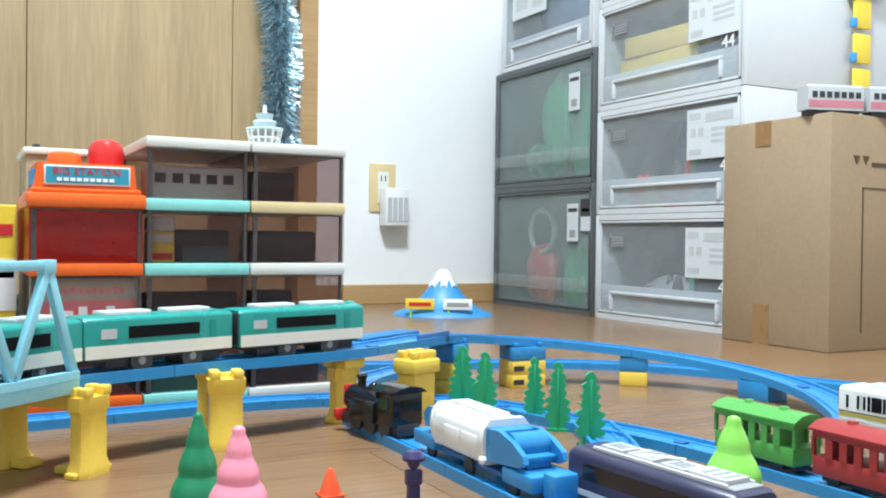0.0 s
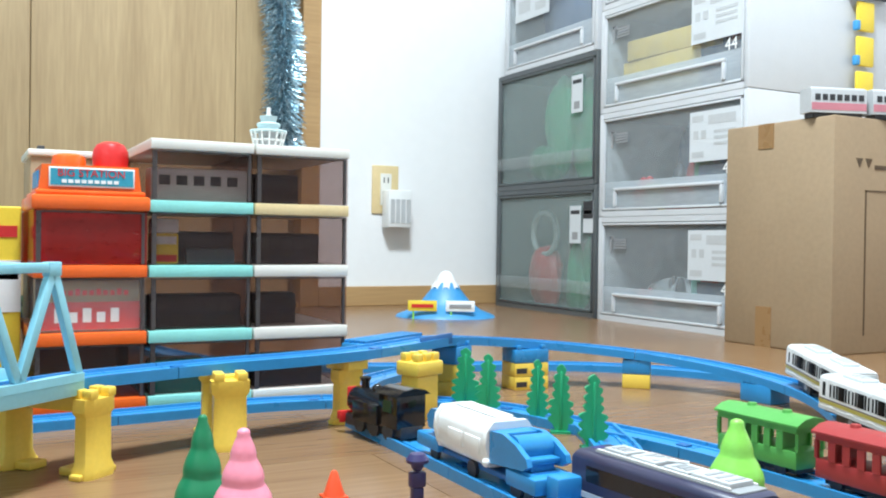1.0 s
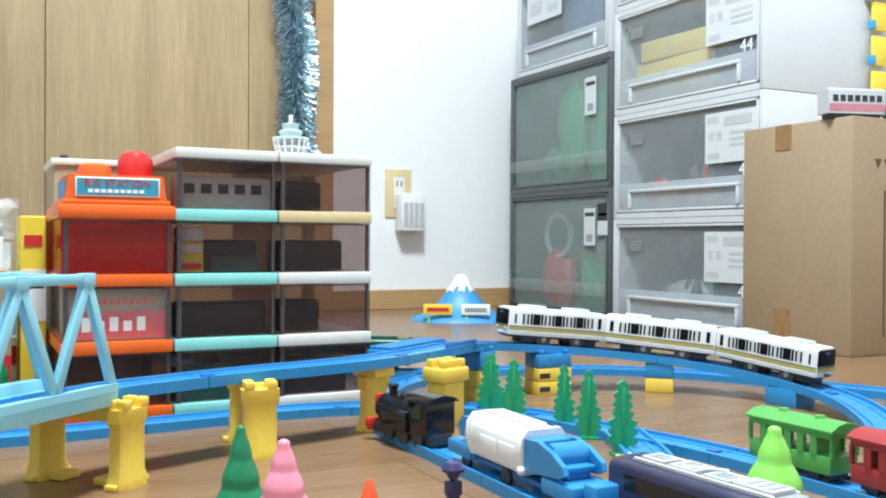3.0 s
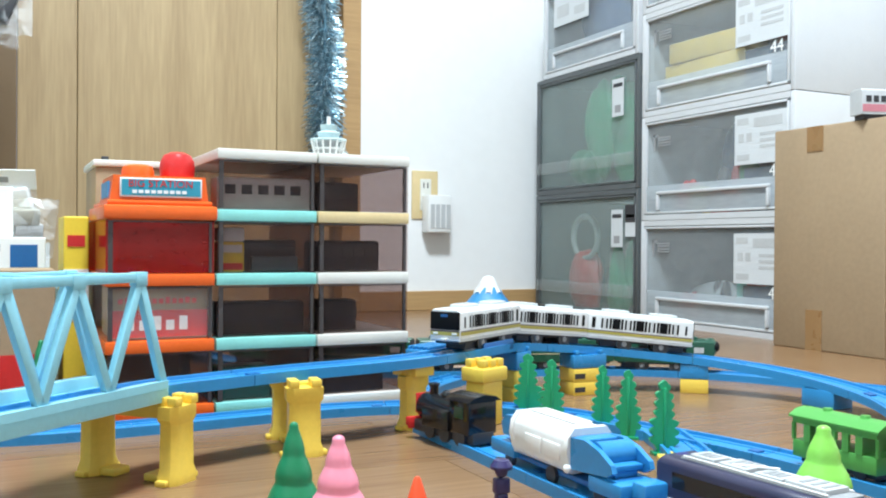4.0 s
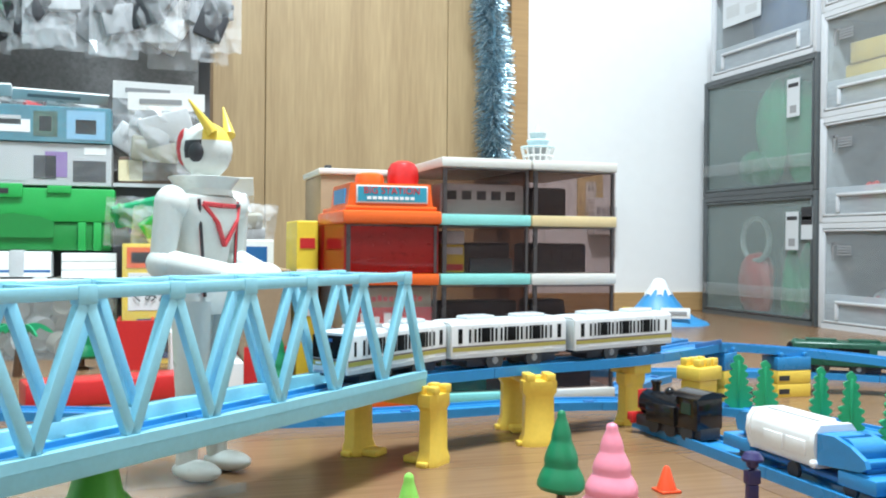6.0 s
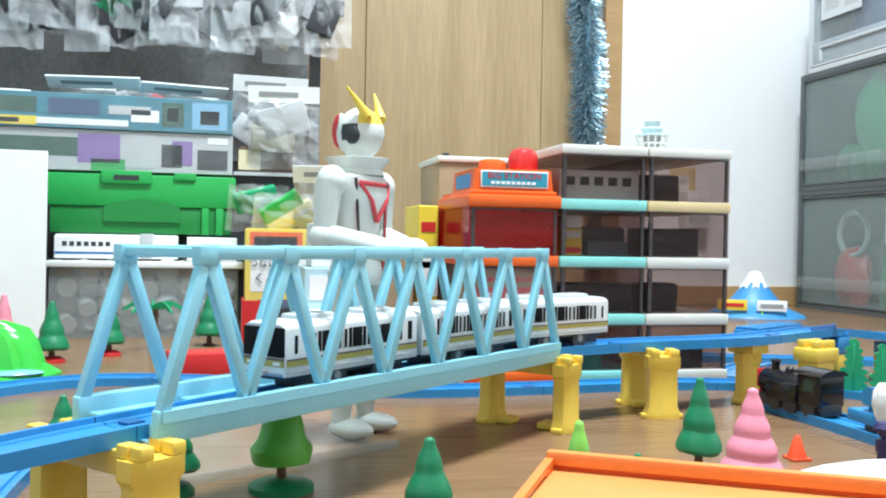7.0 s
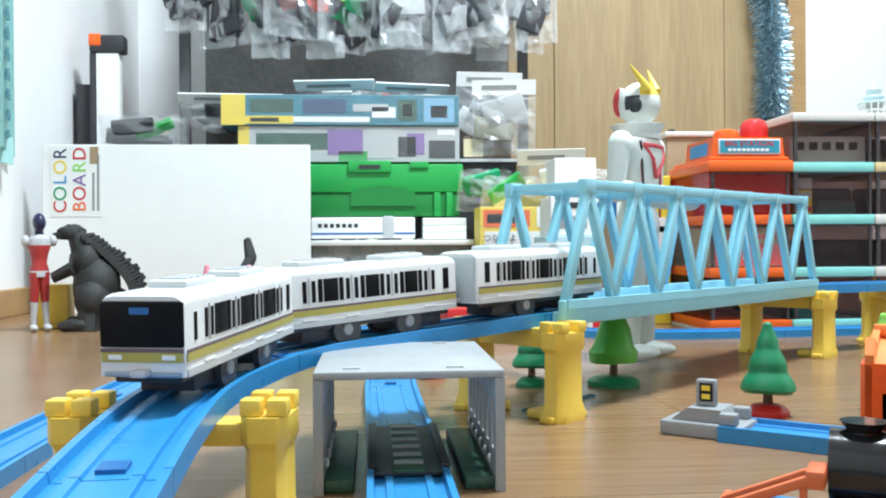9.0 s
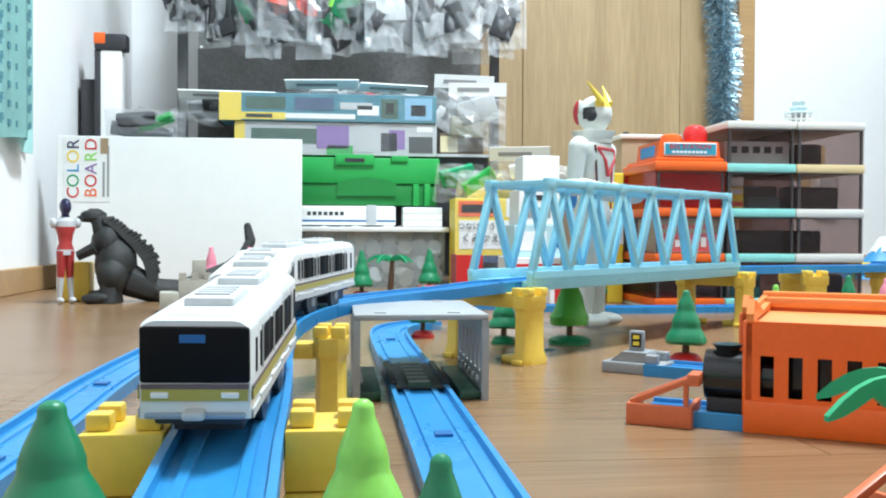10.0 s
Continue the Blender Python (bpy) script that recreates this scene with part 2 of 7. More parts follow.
def words(name, text, size, material, parent, m, label=""):
    cu = bpy.data.curves.new(name, "FONT")
    cu.body, cu.size, cu.extrude = text, size, 0.0002
    cu.align_x, cu.align_y = "CENTER", "CENTER"
    ob = bpy.data.objects.new(name, cu)
    scene.collection.objects.link(ob)
    dg = bpy.context.evaluated_depsgraph_get()
    me = bpy.data.meshes.new_from_object(ob.evaluated_get(dg))
    bpy.data.objects.remove(ob)
    me.materials.clear()
    me.materials.append(material)
    out = new(name, me)
    out.parent = parent
    out.matrix_basis = m
    if label:
        out["label"] = label
    return out


# ---- room ----
YW, XL, XR, YS, ZC = 2.33, -0.95, 1.88, -2.2, 2.4


def wall(name, *dims):
    return tagged(part(name, B(*dims), WALL, smooth=False), "white wallpapered room wall", "wall", kind="structure")


wall("wall_west", XL - 0.1, XL, YS, YW + 0.1, 0, ZC)
wall("wall_east", XR, XR + 0.1, YS, YW + 0.1, 0, ZC)
wall("wall_south", XL, XR, YS - 0.1, YS, 0, ZC)
bmw = B(0.835, XR, YW, YW + 0.1, 0, ZC)
box(bmw, XL, -0.02, YW, YW + 0.1, 0, ZC)
box(bmw, -0.02, 0.835, YW, YW + 0.1, 2.05, ZC)
tagged(part("wall_north", bmw, WALL, smooth=False), "white wallpapered room wall with a door opening", "wall", kind="structure")
tagged(part("ceiling", B(XL, XR, YS, YW, ZC, ZC + 0.05), CEIL, smooth=False), "white papered room ceiling", "ceiling", kind="structure")
floor = tagged(part("floor", B(XL - 0.1, XR + 0.1, YS - 0.1, YW + 0.1, -0.06, -0.004), DARK_WOOD, smooth=False), "brown wooden plank floor with fine joints", "floor", kind="structure")

# sliding wooden door in its frame
door = tagged(new("door_1"), "closed light brown wooden sliding door", "door", kind="structure")
for i, (x0, x1) in enumerate(((0.02, 0.1465), (0.1478, 0.6215), (0.6228, 0.765))):
    part("panel", B(x0, x1, YW + 0.03, YW + 0.06, 0.02, 2.03, bevel=0.002), DOOR_WOOD, door, smooth=False)
part("dark_gap", B(0.765, 0.785, YW + 0.05, YW + 0.08, 0.0, 2.05), DARK_WOOD, door, "dark gap beside the door panel", smooth=False)
part("door_frame", B(0.785, 0.835, YW - 0.012, YW + 0.1, 0, 2.05, bevel=0.002), TRIM_WOOD, door, smooth=False)
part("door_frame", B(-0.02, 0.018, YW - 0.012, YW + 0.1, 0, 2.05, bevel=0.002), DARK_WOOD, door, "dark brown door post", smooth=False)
part("door_head", B(0.018, 0.785, YW, YW + 0.1, 2.03, 2.05), TRIM_WOOD, door, smooth=False)
part("door_track", B(0.018, 0.785, YW, YW + 0.1, -0.004, 0.012), TRIM_WOOD, door, smooth=False)
for nm, dims in (("baseboard", (0.835, XR, YW - 0.012, YW, 0, 0.052)), ("baseboard", (XL, -0.02, YW - 0.012, YW, 0, 0.052)),
                 ("baseboard", (XL, XL + 0.012, YS, YW - 0.012, 0, 0.045)), ("baseboard", (XR - 0.012, XR, YS, YW - 0.012, 0, 0.052))):
    tagged(part(nm, B(*dims, bevel=0.002), TRIM_WOOD, smooth=False), "light brown wooden baseboard along the wall", "baseboard", kind="structure")

lamp = thing("ceiling_lamp", pose(LAMP[0], LAMP[1], ZC), "round white ceiling lamp, switched on", "lamp")
part("base", cyl(bmesh.new(), 0.31, 0.30, -0.03, 0.0, n=40), WHITE, lamp)
part("diffuser", lathe(bmesh.new(), [(0.30, -0.03), (0.29, -0.07), (0.22, -0.095), (0.05, -0.105), (0.01, -0.106)], 40), LAMPGLOW, lamp, "glowing milky lamp cover")

# ---- raised railway: line of the rail's upper edge ----
RC, RR = (0.612, 0.780), 0.2145
UPPER = [(0.98, -0.25, .009), (0.93, -0.05, .009), (0.87, 0.12, .009), (0.81, 0.27, .009), (0.765, 0.38, .009), (0.738, 0.46, .009), (0.727, 0.52, .009), (0.728, 0.565, .0095), (0.744, 0.605, .0115)]
UPPER += [(RC[0] + RR * math.cos(radians(a)), RC[1] + RR * math.sin(radians(a)), .028 + .00034 * a) for a in (-40, -20, 0, 20, 40, 60, 80, 100, 118)]
UPPER += [(0.462, 0.931, .0722), (0.415, 0.902, .072), (0.35, 0.874, .0708), (0.285, 0.855, .0705), (0.216, 0.840, .0705), (0.14, 0.815, .0705), (0.069, 0.780, .0705), (-0.0885, 0.640, .0705), (-0.246, 0.496, .0685),
          (-0.30, 0.458, .0650), (-0.345, 0.430, .0625), (-0.388, 0.390, .060), (-0.413, 0.335, .058), (-0.4275, 0.270, .0555), (-0.4295, 0.20, .0520), (-0.4250, 0.10, .0470), (-0.4235, 0.0, .0405),
          (-0.422, -0.06, .0365), (-0.42, -0.25, .026), (-0.42, -0.45, .013), (-0.42, -0.62, .009), (-0.47, -0.78, .009), (-0.52, -0.95, .009), (-0.6, -1.3, .009)]


def spline(pts, step=0.01):
    out = []
    for i in range(len(pts) - 1):
        p0, p1, p2, p3 = pts[max(i - 1, 0)], pts[i], pts[i + 1], pts[min(i + 2, len(pts) - 1)]
        n = max(1, int((Vector(p2) - Vector(p1)).length / step))
        for k in range(n):
            t = k / n
            out.append(Vector([0.5 * (2 * b + (c - a) * t + (2 * a - 5 * b + 4 * c - d) * t * t + (3 * b - a - 3 * c + d) * t ** 3) for a, b, c, d in zip(p0, p1, p2, p3)]))
    return out + [Vector(pts[-1])]


class Line:
    """A line through points, addressed by the length along it."""

    def __init__(self, pts):
        self.p = spline(pts)
        self.s = [0.0]
        for a, b in zip(self.p, self.p[1:]):
            self.s.append(self.s[-1] + (b - a).length)
        self.length = self.s[-1]

    def at(self, s):
        s = min(max(s, 0.0), self.length - 1e-6)
        i = int(np.searchsorted(self.s, s, side="right")) - 1
        f = (s - self.s[i]) / (self.s[i + 1] - self.s[i])
        return self.p[i].lerp(self.p[i + 1], f)

    def seat(self, s):
        """Seat on the line, x ahead."""
        a, b = self.at(s - 0.012), self.at(s + 0.012)
        d = (b - a).normalized()
        side = Vector((-d.y, d.x, 0)).normalized()
        m = Matrix((d, side, d.cross(side))).transposed().to_4x4()
        return Matrix.Translation(self.at(s)) @ m


PROFILE = [(-.0195, -.009), (-.0195, 0), (-.0165, 0), (-.0160, -.0035), (-.0112, -.0035), (-.0108, -.0018), (-.0075, -.0018), (-.0070, -.0030), (.0070, -.0030), (.0075, -.0018),
           (.0108, -.0018), (.0112, -.0035), (.0160, -.0035), (.0165, 0), (.0195, 0), (.0195, -.009)]


def rails(line, s0, s1, label, group, joint=0.214, material=None, flip=1):
    """Lay rail pieces along a line, each one a thing of its own."""
    s = s0
    while s < s1 - 0.02:
        e = min(s + joint, s1)
        n = max(2, int((e - s - 0.001) / 0.012))
        org = line.at(s)
        bm = bmesh.new()
        rows = []
        for k in range(n + 1):
            q = s + (e - s - 0.0008) * k / n
            a, b = line.at(q - 0.004), line.at(q + 0.004)
            d = (b - a).normalized()
            side = Vector((-d.y, d.x, 0)).normalized()
            rows.append([bm.verts.new(line.at(q) - org + side * u + Vector((0, 0, w))) for u, w in PROFILE])
        for r0, r1 in zip(rows, rows[1:]):
            for i in range(len(PROFILE)):
                j = (i + 1) % len(PROFILE)
                bm.faces.new((r0[i], r0[j], r1[j], r1[i]))
        bm.faces.new(rows[0]), bm.faces.new(rows[-1][::-1])
        ob = thing("toy_rail", Matrix.Translation(org), label, "toy rail", group)
        part("bed", bm, material or RAIL, ob)
        # coupling tongue at the joint
        m = Matrix.Translation(-org) @ line.seat(e - 0.012)
        tongue = B(-0.004, 0.006, -0.0045, 0.0045, -0.0029, -0.0015, m=m)
        part("joint_tongue", tongue, RAILDK, ob)
        s = e


upper = Line(UPPER)
UPGROUP = "pieces of the raised blue railway"
BR_L, BR_R = Vector((-0.246, 0.496, 0)), Vector((0.069, 0.784, 0))


def s_near(line, x, y):
    return min((math.hypot(p.x - x, p.y - y), s) for p, s in zip(line.p, line.s))[1]


S_BR, S_BL = s_near(upper, BR_R.x, BR_R.y), s_near(upper, BR_L.x, BR_L.y)
rails(upper, 0.0, S_BR, "blue plastic toy rail on raised piers", UPGROUP)
rails(upper, S_BR, S_BL, "blue plastic toy rail lying inside the truss bridge", UPGROUP)
rails(upper, S_BL, upper.length, "blue plastic toy rail sloping down from the bridge", UPGROUP)
LOWER = [(-0.56, -0.5, .009), (-0.545, -0.2, .009), (-0.541, 0.16, .009), (-0.545, 0.37, .009), (-0.53, 0.65, .009), (-0.50, 0.85, .009), (-0.43, 1.0, .009), (-0.33, 1.07, .009), (-0.2, 1.045, .009),
         (-0.02, 0.962, .009), (0.116, 0.960, .009), (0.30, 0.972, .009), (0.42, 0.94, .009), (0.50, 0.86, .009), (0.53, 0.75, .009), (0.560, 0.62, .009), (0.566, 0.45, .009), (0.566, 0.15, .009)]
lower = Line(LOWER)
rails(lower, 0.0, lower.length, "blue plastic toy rail lying on the floor", "floor rails")
far_line = Line([(-0.40, 2.19, .009), (-0.1, 2.18, .009), (0.12, 2.08, .009), (0.23, 1.86, .009), (0.25, 1.70, .009), (0.27, 1.48, .009), (0.32, 1.33, .009), (0.41, 1.24, .009), (0.52, 1.18, .009), (0.65, 1.145, .009), (0.78, 1.09, .009), (0.87, 1.0, .009), (0.93, 0.88, .009), (1.0, 0.68, .009), (1.04, 0.42, .009), (1.05, -0.1, .009)])
spur_line = Line([(0.405, 1.01, .009), (0.452, 1.07, .009), (0.53, 1.13, .009)])
rails(spur_line, 0.0, spur_line.length, "short blue toy rail beside the cabinet on the floor", "floor rails")
rails(far_line, 0.0, far_line.length, "blue plastic toy rail of the far loop on the floor", "floor rails")
loco_line = Line([(0.356, 0.855, .009), (0.354, 0.6, .009), (0.354, 0.2, .009)])
rails(loco_line, 0.0, loco_line.length, "blue plastic toy siding rail under the steam engine", "floor rails")
point_line = Line([(0.535, 0.73, .0094), (0.492, 0.64, .0094), (0.435, 0.565, .0094), (0.394, 0.50, .0094), (0.386, 0.42, .0094), (0.383, 0.2, .0094)])
rails(point_line, 0.0, point_line.length, "blue plastic toy point rail branching off", "floor rails")
tunnel_line = Line([(-0.332, -0.25, .009), (-0.332, 0.3, .009), (-0.335, 0.58, .009), (-0.330, 0.68, .009), (-0.312, 0.73, .009), (-0.280, 0.762, .009)])
rails(tunnel_line, 0.0, tunnel_line.length, "blue plastic toy rail leading through the grey tunnel", "floor rails")
stub_line = Line([(-0.138, 0.404, .009), (-0.055, 0.335, .009)])
rails(stub_line, 0.0, stub_line.length, "short blue toy rail behind a grey buffer stop", "floor rails")


# ---- piers ----
def studs(name, cx, cy, z, span, parent, material, h=0.007, r=0.0042, span_y=None):
    span_y = span if span_y is None else span_y
    for i in (-1, 1):
        for j in (-1, 1):
            part(name, box(bmesh.new(), cx + i * span - r, cx + i * span + r, cy + j * span_y - r, cy + j * span_y + r, z, z + h, bevel=0.001), material, parent)


def column(parent, cy, top, out):
    bm = bmesh.new()
    prof = [(0.0160, 0.0), (0.0160, 0.006), (0.0138, 0.0115), (0.0134, top - 0.014), (0.0136, top - 0.013), (0.0158, top - 0.010), (0.0158, top)]
    rings = []
    for r, z in prof:
        c, w = r * 0.66, r * 0.60
        rings.append([bm.verts.new((x, cy + y, z)) for x, y in ((r, -w * 0.6), (r, w * 0.6), (c, w), (-c, w), (-r, w * 0.6), (-r, -w * 0.6), (-c, -w), (c, -w))])
    for a, b in zip(rings, rings[1:]):
        for k in range(8):
            bm.faces.new((a[k], a[(k + 1) % 8], b[(k + 1) % 8], b[k]))
    bm.faces.new(rings[0][::-1]), bm.faces.new(rings[-1])
    col = part("column", bm, YEL, parent)
    part("foot", B(-0.009, 0.009, cy + min(0, -out * 0.024), cy + max(0, -out * 0.024), 0, 0.006, bevel=0.0015), YEL, col)
    for i in (-1, 1):
        part("foot", B(min(0, i * 0.020), max(0, i * 0.020), cy - 0.005, cy + 0.005, 0, 0.0045, bevel=0.0012), YEL, col)
    studs("stud", 0, cy, top, 0.0094, col, YEL, h=0.0068, r=0.0042, span_y=0.0052)
    return col


def portal_pier(x, y, yaw, rail_top, half=0.037, drop=0.0, sunk=0.018):
    """Two studded columns with a beam that bears the rail."""
    p = thing("toy_pier", pose(x, y, 0, 0, 0, yaw), "yellow plastic toy bridge pier with studded tops", "toy pier", "yellow piers under the raised line")
    top = rail_top - sunk
    column(p, half, top, 1)
    column(p, -half, top, -1)
    part("beam", B(-0.009, 0.009, -half + 0.009, half - 0.009, min(top - 0.004, rail_top - 0.0185) - drop, rail_top - 0.0093 - drop, bevel=0.001), YEL, p)
    return p


YAW_BR = math.degrees(math.atan2(BR_R.y - BR_L.y, BR_R.x - BR_L.x))
portal_pier(0.074, 0.787, YAW_BR, 0.0765, half=0.0375, drop=0.0065)
portal_pier(-0.250, 0.492, YAW_BR, 0.0755, half=0.0375, drop=0.0065)
portal_pier(0.216, 0.841, -6, 0.0705, half=0.038, sunk=0.012)
portal_pier(-0.4280, 0.250, 84, 0.0546, half=0.0385, sunk=0.006)
cpier = thing("toy_pier", pose(0.345, 0.8735, 0, 0, 0, 21), "yellow plastic toy pier with a single column", "toy pier", "yellow piers under the raised line")
column(cpier, 0, 0.0520, 1)
part("cap", B(-0.013, 0.013, -0.016, 0.016, 0.0520, 0.0612, bevel=0.001), YEL, cpier)
jpier = thing("toy_pier", pose(0.418, 0.862, 0, 0, 0, 21), "wide yellow plastic toy pier beside the junction", "toy pier", "yellow piers under the raised line")
part("shaft", B(-0.015, 0.015, -0.012, 0.012, 0, 0.044, bevel=0.002), YEL, jpier)
part("cap", B(-0.019, 0.019, -0.015, 0.015, 0.044, 0.058, bevel=0.002), YEL, jpier)
for i in (-1, 0, 1):
    for j in (-1, 1):
        part("stud", B(i * 0.012 - 0.004, i * 0.012 + 0.004, j * 0.008 - 0.004, j * 0.008 + 0.004, 0.058, 0.066, bevel=0.001), YEL, jpier)


def block_stack(x, y, yaw, colors, h, w=0.016, d=0.016, gate=False):
    p = thing("toy_block_stack", pose(x, y, 0, 0, 0, yaw), "stacked yellow and blue studded toy blocks under the rail", "toy blocks", "block piers of the ramp")
    for k, c in enumerate(colors):
        b = part("block", B(-w, w, -d, d, k * h + 0.0003, (k + 1) * h - 0.0003, bevel=0.0005), c, p)
        if gate and k < len(colors) - 1:
            part("recess", B(-w * 0.92, -w * 0.30, -d - 0.0005, -d + 0.004, k * h + 0.004, (k + 1) * h - 0.006), DARK, b)
    top = len(colors) * h
    for i in (-1, 1):
        part("stud", B(i * w * 0.72 - 0.003, i * w * 0.72 + 0.003, -d + 0.001, -d + 0.006, top, top + 0.005, bevel=0.001), colors[-1], p)
    return p


def ramp_stack(x, y, colors, gate=False, w=0.0165, d=0.0165):
    a = math.degrees(math.atan2(y - RC[1], x - RC[0]))
    p = upper.at(s_near(upper, x, y))
    block_stack(x, y, a - 90, colors, (p.z - 0.0096) / len(colors), gate=gate, w=w, d=d)


ramp_stack(0.505, 0.958, [YEL, YEL, RAIL])
ramp_stack(0.620, 0.984, [YEL, YEL, RAIL], gate=True, w=0.023)
ramp_stack(0.754, 0.938, [YEL, RAIL])
ramp_stack(0.822, 0.796, [RAIL], w=0.021)
for side in (-1, 1):
    st = thing("toy_block_stack", pose(-0.4240 + side * 0.0340, 0.028, 0), "yellow studded toy blocks beside the ramp rail", "toy blocks", "block piers of the ramp")
    for k in range(2):
        part("block", B(-0.0140, 0.0140, -0.0165, 0.0165, k * 0.0215, k * 0.0215 + 0.021, bevel=0.001), YEL, st)
    studs("stud", 0, 0, 0.0425, 0.0082, st, YEL, h=0.006)

# widened junction plate on the raised line
jn = thing("toy_junction_rail", pose(0.440, 0.938, 0.0645, 0, 0, 32), "flat blue toy junction rail with raised guides", "toy rail", UPGROUP)
part("plate", B(-0.07, 0.045, 0.006, 0.036, 0, 0.006, bevel=0.001), RAIL, jn)
part("guard_plate", B(-0.03, 0.035, -0.036, -0.034, 0.001, 0.0125, bevel=0.0006), RAILDK, jn)
for k in range(5):
    part("guide", B(-0.068, 0.043, 0.008 + k * 0.006, 0.0105 + k * 0.006, 0.006, 0.0095, bevel=0.0006), RAIL, jn)

# ---- truss bridge ----
L = (BR_R - BR_L).length
bridge = thing("toy_truss_bridge", Matrix.Translation(BR_L) @ pose(0, 0, 0, 0, 0, YAW_BR), "light blue plastic toy truss bridge on yellow piers", "toy bridge")
HW = 0.0355
for side in (-1, 1):
    y0, y1 = (HW - 0.006, HW) if side > 0 else (-HW, -HW + 0.006)
    low = part("bottom_girder", B(0, L, y0, y1, 0.061, 0.0775, bevel=0.001), SKY, bridge)
    part("flange", B(0.002, L - 0.002, y1 if side > 0 else y0 - 0.0015, y1 + 0.0015 if side > 0 else y0, 0.0715, 0.0775), SKY, low)
    part("top_chord", B(L / 14 - 0.006, L - L / 14 + 0.006, y0, y1, 0.1515, 0.1585, bevel=0.001), SKY, bridge)
    ym = (y0 + y1) / 2
    for k in range(14):
        xa, xb = L / 14 * k, L / 14 * (k + 1)
        za, zb = (0.075, 0.154) if k % 2 == 0 else (0.154, 0.075)
        xa, xb = min(max(xa, 0.004), L - 0.004), min(max(xb, 0.004), L - 0.004)
        ang = math.atan2(zb - za, xb - xa)
        ln = math.hypot(xb - xa, zb - za)
        m = Matrix.Translation((xa, ym, za)) @ Matrix.Rotation(-ang, 4, "Y")
        part("diagonal", B(0, ln, -0.0027, 0.0027, -0.0032, 0.0032, bevel=0.0003, m=m), SKY, bridge)
    for k in range(1, 14, 2):
        part("gusset", B(L / 14 * k - 0.0058, L / 14 * k + 0.0058, y0 - 0.0005, y1 + 0.0005, 0.1490, 0.1589, bevel=0.0005), SKY, bridge)
for k in range(1, 14, 2):
    part("cross_strut", B(L / 14 * k - 0.003, L / 14 * k + 0.003, -HW + 0.006, HW - 0.006, 0.1525, 0.1575, bevel=0.0006), SKY, bridge)
for k in range(1, 12, 2):
    dx, dy = L / 7, 2 * HW - 0.012
    sgn = 1 if k % 4 == 1 else -1
    m = Matrix.Translation((L / 14 * k, -sgn * (HW - 0.006), 0.1545)) @ Matrix.Rotation(sgn * math.atan2(dy, dx), 4, "Z")
    part("top_brace", B(0, math.hypot(dx, dy), -0.002, 0.002, -0.0015, 0.0015), SKY, bridge)
part("deck", B(0.002, L - 0.002, -HW + 0.006, HW - 0.006, 0.0608, 0.0614), SKY, bridge)
for side in (-1, 1):
    for k in range(7):
        part("walkway", B(L / 7 * k + 0.006, L / 7 * (k + 1) - 0.006, side * 0.0248 - 0.0045, side * 0.0248 + 0.0045, 0.0614, 0.069, bevel=0.0008), SKY, bridge)


# ---- train cars: origin at the rail's upper edge, x ahead ----
CAR_L, CAR_W, CAR_B, CAR_T = 0.133, 0.0178, 0.0045, 0.0368


def rounded(bm, x0, x1, w, z0, z1, r, taper=0.0):
    """A car body: round-shouldered section swept along x, ends slightly drawn in."""
    sec = [(-w, z0)]
    for k in range(7):
        a = math.pi - k * math.pi / 12
        sec.append((-w + r + r * math.cos(a), z1 - r * 0.7 + r * 0.7 * math.sin(a)))
    sec += [(-y, z) for y, z in sec[::-1]]
    rows = []
    for x, f in ((x0, 1 - taper), (x0 + 0.003, 1), (x1 - 0.003, 1), (x1, 1 - taper)):
        rows.append([bm.verts.new((x, y * f, z0 + (z - z0) * (f if z > z0 + 0.01 else 1))) for y, z in sec])
    for a, b in zip(rows, rows[1:]):
        for i in range(len(sec)):
            j = (i + 1) % len(sec)
            bm.faces.new((a[i], a[j], b[j], b[i]))
    bm.faces.new(rows[0][::-1]), bm.faces.new(rows[-1])
    return bm


def wheels(car, n=2):
    for i in (-1, 1):
        for sgn in (-1, 1):
            x = -0.006 + i * 0.023
            w = part("wheel", cyl(bmesh.new(), 0.0095, 0.0095, -0.0015, 0.0015, n=24, m=Matrix.Translation((x, sgn * 0.0138, 0.0065)) @ Matrix.Rotation(math.pi / 2, 4, "X")), TYRE, car)
            part("hub", cyl(bmesh.new(), 0.0035, 0.003, 0, 0.001, n=12, m=Matrix.Translation((x, sgn * 0.0154, 0.0065)) @ Matrix.Rotation(-sgn * math.pi / 2, 4, "X")), GREY, w)
        part("bogie", B(i * 0.034 - 0.006 - 0.018, i * 0.034 - 0.006 + 0.018, -0.0118, 0.0118, 0.0012, 0.0115, bevel=0.001), DARK, car)


LIFT = 0.0062


def raise_body(car):
    """Set the body on its bogies, clear of the rail."""
    for ch in car.children:
        if ch.name.split(".")[0] not in ("wheel", "bogie"):
            ch.location.z += LIFT
    return car


def car_base(name, label, group, body_mat, roof_mat, cab):
    car = thing(name, Matrix.Identity(4), label, "toy train", group)
    x0, x1 = -CAR_L / 2, CAR_L / 2
    part("body", rounded(bmesh.new(), x0, x1, CAR_W, CAR_B, CAR_T, 0.006, 0.03), body_mat, car)
    part("chassis", B(x0 + 0.004, x1 - 0.004, -0.014, 0.014, 0.0015, CAR_B + 0.001, bevel=0.001), DARK, car)
    wheels(car)
    for e in (x0, x1):
        part("coupling_hook", B(e - 0.005, e + 0.005, -0.0035, 0.0035, 0.0048, 0.0078, bevel=0.001), LGREY if e == x1 else DARK, car)
    return car


